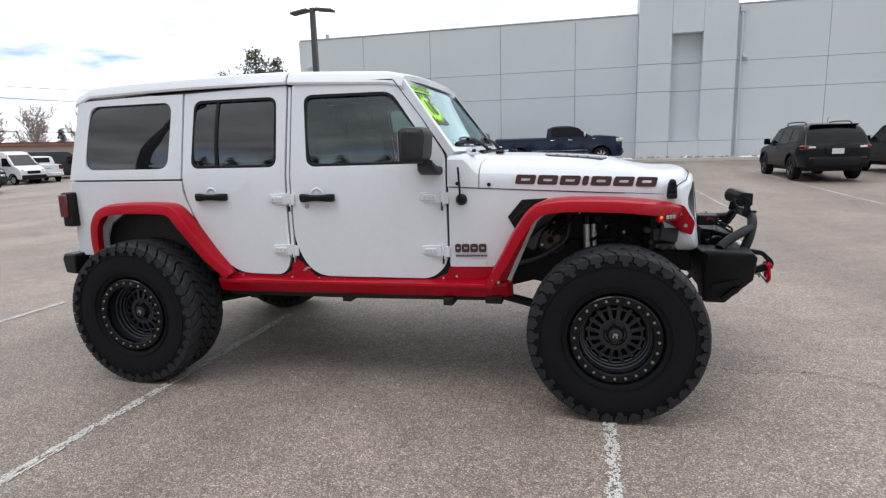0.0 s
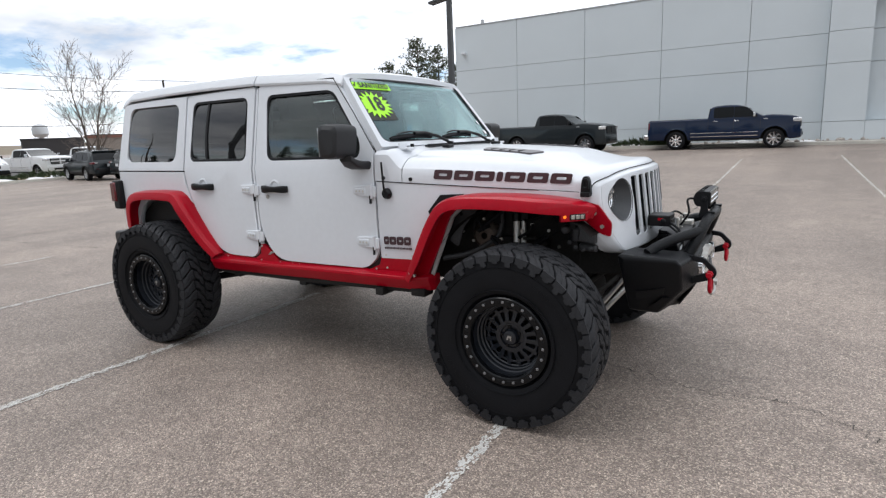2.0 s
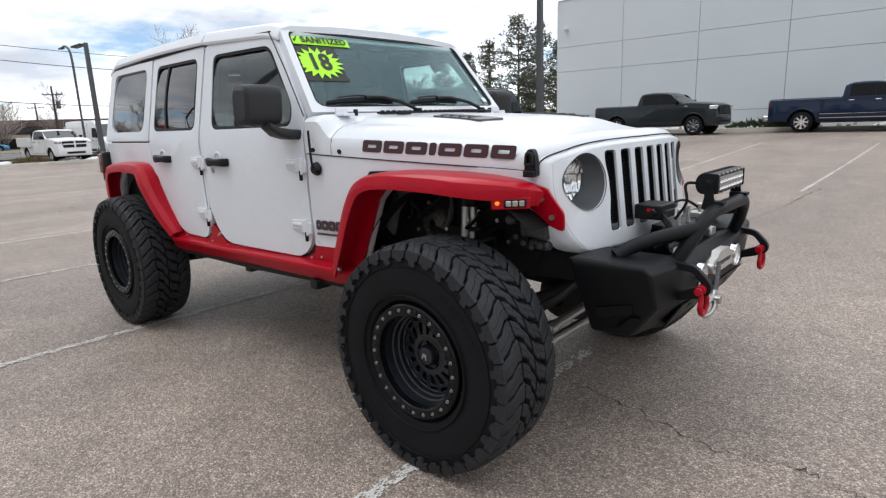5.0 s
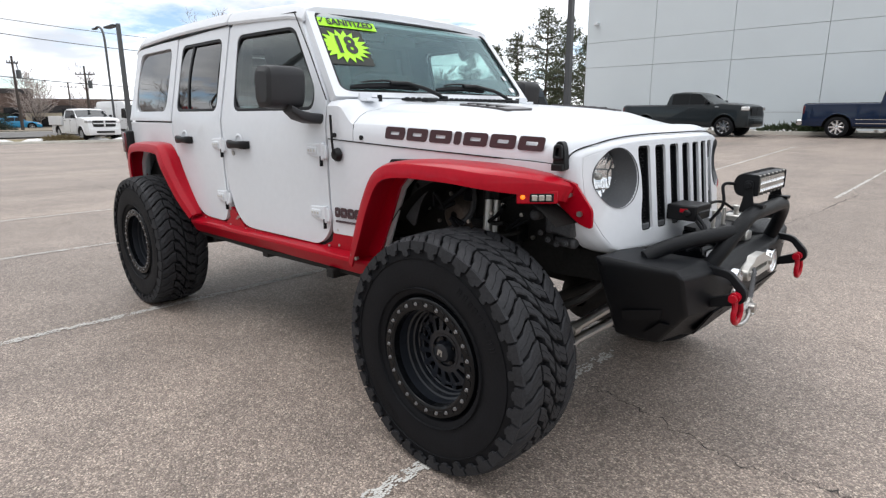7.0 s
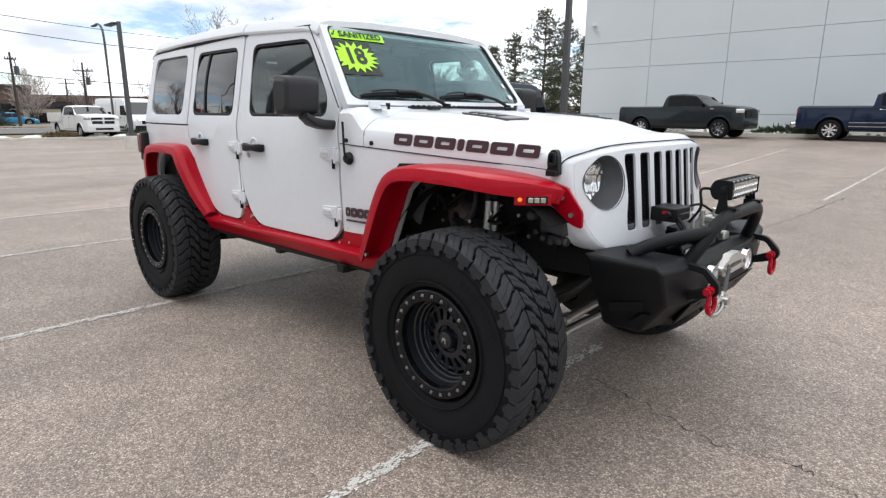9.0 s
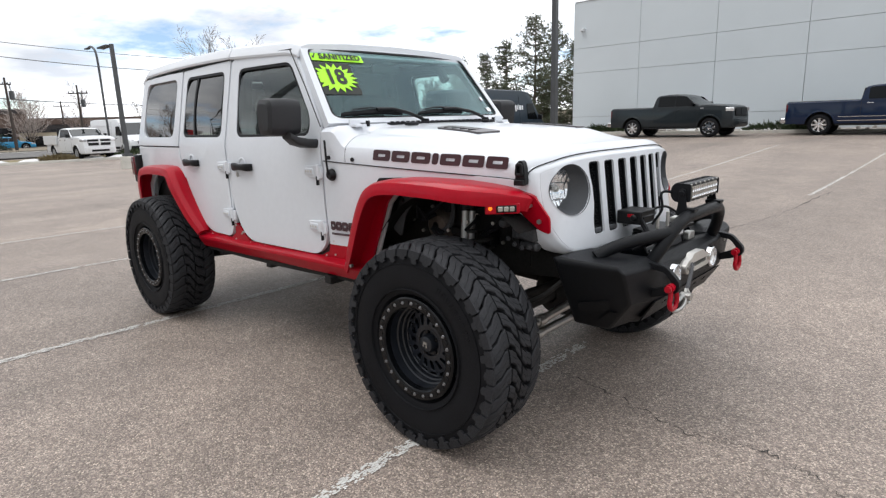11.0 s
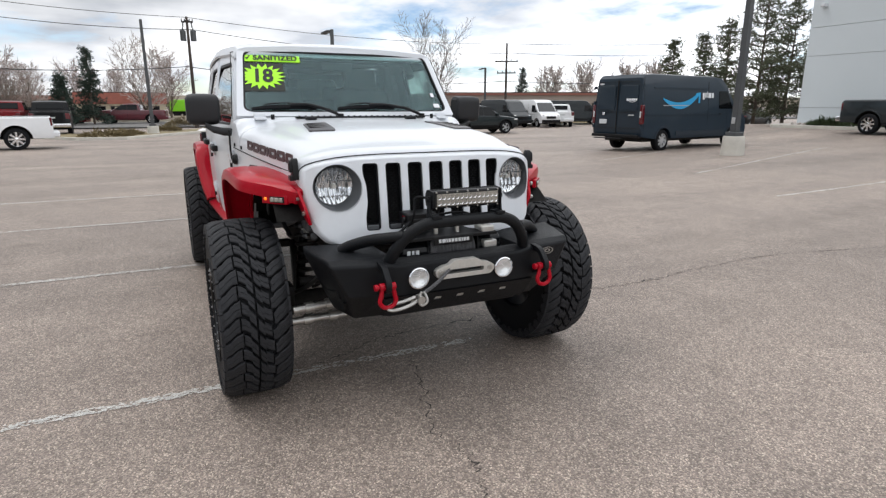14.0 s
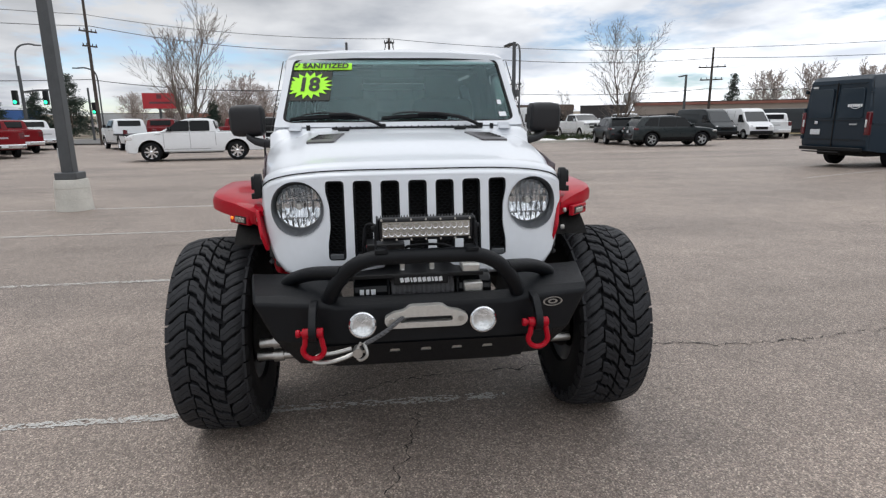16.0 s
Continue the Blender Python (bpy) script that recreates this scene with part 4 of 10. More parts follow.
def build_hood():
    bm = bmesh.new()
    xs = [0.745 + (1.86 - 0.745) * i / 26 for i in range(27)] + [1.885, 1.905, 1.92, 1.93, 1.935]
    vs = [-1, -0.995, -0.985, -0.965, -0.94, -0.9, -0.85, -0.80, -0.775, -0.75, -0.725, -0.70, -0.6, -0.45, -0.3, -0.15]
    vs = vs + [0] + [-v for v in reversed(vs)]
    top = []
    for i, x in enumerate(xs):
        row = []
        low = 1.252 - 0.054 * (x - 0.565)
        b = step01(1.45, 1.90, x)
        h = half(x) - 0.008 * (1 - b)
        drop = (0.001, 0.006, 0.014, 0.023, 0.034)[i - 27] if i >= 27 else 0.0
        fwd = step01(1.60, 1.935, x)
        for v in vs:
            y = v * h
            z = hood_z(x, v) * (1 - b) + (arch_z(y * 0.999) + 0.030) * b - drop
            # the front edge follows the bowed face of the grille
            xx = x + fwd * (nose_x(y, min(z, arch_z(y))) - 1.967 - 0.006 * abs(v) ** 6)
            row.append(bm.verts.new((xx, y, z)))
        lo = min(low, row[0].co.z - 0.01)
        row = [bm.verts.new((row[0].co.x, -half(x), lo)), bm.verts.new((row[0].co.x, -half(x) - 0.001, (lo + row[0].co.z) / 2))] + row + [bm.verts.new((row[-1].co.x, half(x) + 0.001, (lo + row[-1].co.z) / 2)), bm.verts.new((row[-1].co.x, half(x), lo))]
        top.append(row)
    for a, b in zip(top, top[1:]):
        for j in range(len(a) - 1):
            bm.faces.new((a[j], a[j + 1], b[j + 1], b[j]))
    geom = bm.faces[:]
    bmesh.ops.recalc_face_normals(bm, faces=geom)
    bmesh.ops.solidify(bm, geom=geom, thickness=0.012)
    hood = part("hood", bm, "white", jeep, "white hood with a raised centre and black vents")
    for s in (-1, 1):
        bm = bmesh.new()
        ring = rounded([(1.08, 0.330), (1.46, 0.365), (1.43, 0.505), (1.11, 0.470)], 0.02, 3)
        sheet(bm, ring, [], lambda x, y, d: Vector((x, s * y, hood_z(x, y / half(x)) + 0.008 - d)), 0.02, (0.36, 0.39, 0.42, 0.45, 0.48), (1.16, 1.21, 1.26, 1.31, 1.36, 1.41))
        v = part("hood_vent", bm, "vent_grey", hood, "dark grey louvred hood vent")
        bm = bmesh.new()
        box(bm, (0, 0, 0), (0.008, 0.105, 0.008), pose(0, 0, 0, 0, 20, 0))
        pieces("louvre", bm, [pose(x, s * (0.413 + 0.10 * (x - 1.16)), hood_z(x, 0.42 / half(x)) + 0.006) for x in (1.165, 1.225, 1.285, 1.345)], "seam", v)
        # rubber hood latch on the corner
        bm = bmesh.new()
        y = s * (half(1.80) + 0.012)
        q = rounded([(1.772, 1.168), (1.828, 1.168), (1.822, 1.245), (1.812, 1.272), (1.788, 1.272), (1.778, 1.245)], 0.012, 3)
        prism(bm, q, "y", y - s * 0.016, y + s * 0.014)
        loop = rounded([(1.779, 1.205), (1.821, 1.205), (1.816, 1.262), (1.784, 1.262)], 0.012, 3)
        slot = rounded([(1.790, 1.218), (1.810, 1.218), (1.807, 1.248), (1.793, 1.248)], 0.006, 3)
        sheet(bm, loop, [slot], lambda x, z, d: Vector((x, y + s * (0.026 - d), z)), 0.014)
        box(bm, (1.80, y + s * 0.012, 1.178), (0.048, 0.030, 0.024))
        part("hood_latch", bm, "black", jeep, "black rubber hood latch", 0.004, 2)
    # washer nozzles and lid bumpers
    for y in (-0.35, 0.35):
        bm = bmesh.new()
        box(bm, (0.80, y, hood_z(0.8, y / 0.79) + 0.012), (0.05, 0.07, 0.02))
        part("washer_nozzle", bm, "black", hood, bevel=0.006)


build_hood()

# cowl under the windscreen: it rises from the hood's edge to the foot of the glass
COWL_V = [-1, -0.99, -0.975, -0.955, -0.93, -0.9, -0.85, -0.78, -0.6, -0.3, 0, 0.3, 0.6, 0.78, 0.85, 0.9, 0.93, 0.955, 0.975, 0.99, 1]


def cowl_row(x, drop=0.0):
    f = 1 - step01(0.64, 0.737, x)
    h = half(x) - 0.007
    row = []
    for v in COWL_V:
        a = abs(v)
        foot = 1.447 - 0.010 * a * a - 0.030 * max(0, (a - 0.93) / 0.07) ** 2
        if x < 0.63 and a < 0.94:
            foot = 1.395
        row.append((x, v * h, (1 - f) * hood_z(0.745, v) + f * foot - drop))
    y, low = half(x) - drop, 1.252 - 0.054 * (x - 0.565)
    mid = (row[0][2] + low) / 2
    return [(x, -y, low), (x, -y - 0.001, mid)] + row + [(x, y + 0.001, mid), (x, y, low)]


def cowl_sheet(xs, drop, thick):
    bm = bmesh.new()
    grid = [[bm.verts.new(p) for p in cowl_row(x, drop)] for x in xs]
    for a, b in zip(grid, grid[1:]):
        for k in range(len(a) - 1):
            bm.faces.new((a[k], a[k + 1], b[k + 1], b[k]))
    bmesh.ops.recalc_face_normals(bm, faces=bm.faces[:])
    bmesh.ops.solidify(bm, geom=bm.faces[:], thickness=thick)
    return bm


part("cowl", cowl_sheet((0.560, 0.600, 0.629, 0.634, 0.655, 0.675, 0.695, 0.715, 0.730, 0.740), 0.0, 0.010), "white", jeep, "white cowl between hood and windscreen")
part("cowl_gap", cowl_sheet((0.725, 0.735, 0.748), 0.007, 0.003), "seam", jeep)
# shut line between hood and fender
for s in (-1, 1):
    bm = bmesh.new()
    rings = []
    for k in range(13):
        x = 0.570 + 1.19 * k / 12
        z = 1.252 - 0.054 * (x - 0.565)
        y = half(x)
        rings.append([(x, s * (y - 0.02), z - 0.003), (x, s * (y + 0.003), z - 0.003), (x, s * (y + 0.003), z + 0.002), (x, s * (y - 0.02), z + 0.002)])
    loft(bm, rings)
    part("hood_shut_line", bm, "seam", jeep)
bm = bmesh.new()
box(bm, (0.690, 0.04, 1.443), (0.034, 0.93, 0.010))
for k in range(22):
    box(bm, (0.690, -0.40 + 0.042 * k, 1.450), (0.026, 0.006, 0.008))
part("cowl_grille", bm, "black", jeep)
for s in (-1, 1):
    bm = bmesh.new()
    box(bm, (0.685, s * 0.650, 1.436), (0.060, 0.075, 0.014))
    box(bm, (0.655, s * 0.650, 1.450), (0.014, 0.075, 0.040))
    hinge = part("screen_hinge", bm, "white", jeep, "white windscreen hinge bracket", 0.003)
    bm = bmesh.new()
    rod(bm, (0.672, s * 0.570, 1.430), (0.672, s * 0.570, 1.462), 0.012, n=10)
    part("rubber_stop", bm, "black", hinge)


def screen(u, v, depth):
    """The windscreen plane: u across, v from sill (0) to header (1)."""
    w = 0.787 - 0.072 * v
    x = 0.655 - 0.375 * v - 0.055 * (u * u) * (1 - 0.75 * v)
    return Vector((x - depth * 0.75, u * w, 1.452 + 0.455 * v - depth * 0.65))


def build_screen():
    bm = bmesh.new()
    outer = rounded([(-1, 0), (1, 0), (1, 1), (-1, 1)], [0.02, 0.02, 0.06, 0.06], 4)
    hole = rounded([(-0.945, 0.055), (0.945, 0.055), (0.945, 0.972), (-0.945, 0.972)], [0.10, 0.10, 0.11, 0.11], 6)
    sheet(bm, outer, [hole], screen, 0.05, (), [-0.9, -0.6, -0.3, 0, 0.3, 0.6, 0.9])
    part("windscreen_frame", bm, "white", jeep, "", 0.010, 3)
    bm = bmesh.new()
    sheet(bm, rounded([(-0.96, 0.04), (0.96, 0.04), (0.96, 0.985), (-0.96, 0.985)], 0.05, 4), [], lambda u, v, d: screen(u, v, d + 0.013), 0.004, (), [-0.9, -0.75, -0.6, -0.45, -0.3, -0.15, 0, 0.15, 0.3, 0.45, 0.6, 0.75, 0.9])
    g = part("windscreen", bm, "glass_ws", jeep, "clear windscreen glass")
    g.visible_shadow = False
    bm = bmesh.new()
    sheet(bm, rounded([(-0.958, 0.045), (0.958, 0.045), (0.958, 0.98), (-0.958, 0.98)], 0.05, 4), [rounded([(-0.93, 0.085), (0.925, 0.085), (0.925, 0.945), (-0.925, 0.945)], 0.05, 4)], lambda u, v, d: screen(u, v, d + 0.024), 0.003, (), [-0.9, -0.75, -0.6, -0.45, -0.3, -0.15, 0, 0.15, 0.3, 0.45, 0.6, 0.75, 0.9])
    part("glass_border", bm, "ink", g)
    bm = bmesh.new()
    sheet(bm, rounded([(-0.952, 0.048), (0.952, 0.048), (0.952, 0.978), (-0.952, 0.978)], [0.10, 0.10, 0.11, 0.11], 6), [rounded([(-0.928, 0.078), (0.928, 0.078), (0.928, 0.950), (-0.928, 0.950)], [0.08, 0.08, 0.09, 0.09], 6)], lambda u, v, d: screen(u, v, d + 0.004), 0.006, (), [-0.9, -0.6, -0.3, 0, 0.3, 0.6, 0.9])
    part("glass_seal", bm, "black", g)
    # price and notice stickers inside the glass
    bm = bmesh.new()
    sheet(bm, [(-0.930, 0.806), (-0.415, 0.806), (-0.415, 0.902), (-0.930, 0.902)], [], lambda u, v, d: screen(u, v, d + 0.007), 0.002)
    st = part("notice_sticker", bm, "sticker", g, "fluorescent green notice strip")
    bm = bmesh.new()
    sheet(bm, [(-0.945, 0.37), (-0.585, 0.37), (-0.585, 0.785), (-0.945, 0.785)], [], lambda u, v, d: screen(u, v, d + 0.009), 0.001)
    part("sticker_backing", bm, "ink", g)
    bm = bmesh.new()
    star, cu, cv = [], -0.775, 0.580
    for k in range(36):
        r = 0.132 if k % 2 else 0.195
        a = 2 * math.pi * k / 36
        star.append((cu + r * 1.06 * math.cos(a), cv + r * 0.98 * math.sin(a)))
    sheet(bm, star, [], lambda u, v, d: screen(u, v, d + 0.005), 0.002)
    part("year_sticker", bm, "sticker", g, "fluorescent green starburst year sticker")

    def lettering(name, text, u0, v0, size, bold, wide=1.0):
        cu_ = bpy.data.curves.new(name, "FONT")
        cu_.body, cu_.size, cu_.align_x, cu_.align_y, cu_.offset, cu_.space_character = text, size, "CENTER", "CENTER", bold, 1.05
        tmp = bpy.data.objects.new(name, cu_)
        me = tmp.to_mesh()
        b = bmesh.new()
        b.from_mesh(me)
        tmp.to_mesh_clear()
        bpy.data.objects.remove(tmp)
        bpy.data.curves.remove(cu_)
        for v in b.verts:
            u, w = v.co.x * wide / 0.735, v.co.y / 0.590
            v.co = screen(u0 + u, v0 + w, 0.002)
        return part(name, b, "ink", g, flat=True, fix=False)

    lettering("sticker_text", "SANITIZED", -0.648, 0.854, 0.058, 0.0022, 1.02)
    lettering("year_text", "18", cu, cv, 0.155, 0.006, 0.86)
    bm = bmesh.new()
    tick = [(-0.922, 0.847), (-0.905, 0.829), (-0.879, 0.887), (-0.889, 0.892), (-0.905, 0.852), (-0.913, 0.859)]
    sheet(bm, tick, [], lambda u, v, d: screen(u, v, d + 0.002), 0.001)
    part("tick_mark", bm, "ink", g)
    for u0, v0, u1, v1 in ((0.83, 0.13, 0.89, 0.19), (0.84, 0.30, 0.875, 0.36)):
        bm = bmesh.new()
        sheet(bm, [(u0, v0), (u1, v0), (u1, v1), (u0, v1)], [], lambda u, v, d: screen(u, v, d + 0.008), 0.002)
        part("small_decal", bm, "whitevinyl", g)
    # wipers
    for up, ua, ub in ((-0.146, -0.88, -0.33), (0.630, -0.155, 0.38)):
        arm = [screen(up, -0.035, -0.020), screen(up - 0.05, 0.0, -0.030), screen(up - 0.15, 0.070, -0.030), screen(ub - 0.10, 0.125, -0.028), screen(ub - 0.24, 0.126, -0.024)]
        bm = bmesh.new()
        tube(bm, arm, 0.011, 8)
        rod(bm, arm[0] - Vector((0, 0, 0.025)), arm[0] + Vector((0.004, 0, 0.016)), 0.019)
        w = part("wiper", bm, "black", jeep, "black windscreen wiper")
        bm = bmesh.new()
        rings = []
        for k in range(11):
            t = k / 10
            u, v, h = ua + (ub - ua) * t, 0.088 + 0.016 * math.sin(math.pi * t) + 0.006 * t, 0.012 + 0.020 * math.sin(math.pi * t)
            rings.append([screen(u, v - 0.014, -0.001), screen(u, v + h, -0.004), screen(u, v + h, -0.016), screen(u, v - 0.010, -0.016)])
        loft(bm, rings)
        blade = part("wiper_blade", bm, "rubber", w)
        bm = bmesh.new()
        tube(bm, [screen(ua + (ub - ua) * t, 0.100 + 0.054 * math.sin(math.pi * t), -0.022) for t in (0.16, 0.3, 0.5, 0.7, 0.84)], 0.005, 6)
        part("blade_frame", bm, "black", blade)


build_screen()


# hardtop
def build_roof():
    def slab(name, x0, x1, z0, z1, label):
        bm = bmesh.new()
        rings = []
        n = 12
        for i in range(n + 1):
            t = i / n
            x = x0 + (x1 - x0) * t
            h = half(x) - 0.098
            zt = z0 + (z1 - z0) * t + (0.010 * math.sin(math.pi * t) if name == "rear_roof" else 0)
            e = 0.0
            if name == "rear_roof":
                e = 0.045 * step01(-1.96, -2.09, x)
            if name == "front_roof":
                e = 0.022 * step01(0.18, 0.29, x)
            sec = [(h, zt - 0.076), (h + 0.004, zt - 0.06), (h - 0.006, zt - 0.038), (h - 0.026, zt - 0.008), (h - 0.080, zt + 0.010), (h * 0.5, zt + 0.028)]
            ring = [(x, y, z - e) for y, z in sec] + [(x, 0, zt + 0.034 - e)] + [(x, -y, z - e) for y, z in reversed(sec)]
            ring += [(x, -h + 0.05, zt - 0.070), (x, h - 0.05, zt - 0.070)]
            rings.append(ring)
        loft(bm, rings)
        return part(name, bm, "white", jeep, label, 0.004)
    slab("rear_roof", -2.085, -0.446, 1.938, 1.955, "white moulded hardtop roof")
    slab("front_roof", -0.438, 0.285, 1.953, 1.922, "white removable front roof panel")
    bm = bmesh.new()
    box(bm, (-0.442, 0, 1.905), (0.012, 1.50, 0.06))
    part("roof_seal", bm, "seam", jeep)
    for s in (-1, 1):
        bm = bmesh.new()
        pts = [(x, s * (half(x) - 0.20 * 0.540 + 0.006), zz) for x, zz in ((-2.0, 1.848), (-1.2, 1.864), (-0.44, 1.879), (0.10, 1.880), (0.225, 1.880))]
        tube(bm, pts, 0.0035, 6)
        part("rain_gutter", bm, "seam", jeep)
        bm = bmesh.new()
        pts = [(0.235, s * 0.755, 1.875), (0.40, s * 0.782, 1.66), (0.56, s * 0.812, 1.435)]
        tube(bm, pts, 0.003, 6)
        part("pillar_seal", bm, "seam", jeep)
    # tail: upper frame, glass, gate
    bm = bmesh.new()
    sheet(bm, rounded([(-0.805, 1.32), (0.805, 1.32), (0.715, 1.86), (-0.715, 1.86)], 0.04), [rounded([(-0.66, 1.38), (0.66, 1.38), (0.60, 1.80), (-0.60, 1.80)], 0.06)], lambda y, z, d: Vector((-2.115 + 0.11 * (z - 1.3) + d, y, z)), 0.04)
    part("hardtop_rear", bm, "white", jeep, bevel=0.008)
    bm = bmesh.new()
    sheet(bm, rounded([(-0.68, 1.36), (0.68, 1.36), (0.62, 1.82), (-0.62, 1.82)], 0.06), [], lambda y, z, d: Vector((-2.11 + 0.11 * (z - 1.3) + d, y, z)), 0.005)
    g = part("rear_window", bm, "glass_side", jeep)
    g.visible_shadow = False
    bm = bmesh.new()
    box(bm, (-2.115, 0, 1.06), (0.06, 1.60, 0.50))
    part("tailgate", bm, "white", jeep, bevel=0.02)


build_roof()


# mirrors, lamps, antenna
for s in (-1, 1):
    bm = bmesh.new()
    rings = []
    for y, g in ((0.875, 0.72), (0.89, 0.94), (0.93, 1.0), (1.03, 1.0), (1.065, 0.93), (1.08, 0.70)):
        c = Vector((0.425, s * y, 1.492))
        sec = rounded([(-0.075, -0.10), (0.065, -0.098), (0.085, 0.095), (-0.07, 0.105)], 0.045, 4)
        rings.append([c + Vector((a * g, 0, b * g)) for a, b in sec])
    loft(bm, rings)
    mirror = part("mirror", bm, "shell", jeep, "black plastic door mirror")
    bm = bmesh.new()
    rings = []
    for y, z, g in ((0.80, 1.345, 1.0), (0.87, 1.35, 1.0), (0.93, 1.365, 0.9), (0.975, 1.395, 0.7)):
        rings.append([(0.475 + a * g, s * y, z + b * g) for a, b in rounded([(-0.065, -0.025), (0.06, -0.025), (0.06, 0.025), (-0.065, 0.025)], 0.02, 3)])
    loft(bm, rings)
    part("mirror_arm", bm, "shell", mirror)
    bm = bmesh.new()
    box(bm, (0.349, s * 0.975, 1.492), (0.006, 0.16, 0.16))
    part("mirror_glass", bm, "chrome", mirror)
    # tail lamp and rear bumper end
    bm = bmesh.new()
    box(bm, (-2.125, s * 0.815, 1.125), (0.095, 0.10, 0.235))
    tl = part("tail_lamp", bm, "black", jeep, "dark red tail lamp in a black housing", 0.015, 3)
    bm = bmesh.new()
    box(bm, (-2.145, s * 0.840, 1.15), (0.07, 0.075, 0.16))
    part("tail_lens", bm, "tail", tl, bevel=0.012)
bm = bmesh.new()
tube(bm, [(0.640, -0.842, 1.178), (0.638, -0.846, 1.24), (0.630, -0.844, 1.365)], 0.006, 8)
an = part("antenna", bm, "black", jeep, "short black stub antenna")
bm = bmesh.new()
lathe(bm, [(0.02, 0.001), (0.02, 0.022), (0.006, 0.032), (-0.006, 0.034)], 20, (0.642, -0.822, 1.178))
for v in bm.verts:
    v.co.y = -0.822 - (v.co.y + 0.822)
part("antenna_base", bm, "black", an)
bm = bmesh.new()
rings = [[(-2.08, y, 0.82), (-2.20, y * k, 0.82), (-2.22, y * k, 0.78), (-2.20, y * k, 0.68), (-2.08, y, 0.68)] for y, k in ((-0.90, 0.97), (-0.6, 1), (0.6, 1), (0.90, 0.97))]
loft(bm, rings)
part("rear_bumper", bm, "black", jeep, "black plastic rear bumper", 0.015)

# ---- wheels: beadlock rims with mud tyres ----
R_TYRE, W_TYRE = 0.473, 0.325
LUGS = 38


def tread_r(v):
    """Radius of the tread across its width: gently crowned, rolling over at the shoulders."""
    a = abs(v)
    return R_TYRE - 0.006 * (a / 0.13) ** 2 - 0.020 * max(0.0, (a - 0.118) / 0.050) ** 2


def zigzag(v):
    """How far the grooves run round the tyre at this distance across it."""
    a = max(-1.0, min(1.0, v / 0.074))
    mid = -0.064 * math.sin(a * math.pi / 2)
    out = 0.074 * (max(0.0, abs(v) - 0.074) / 0.091) ** 0.9
    return mid + (out if v > 0 else -out)


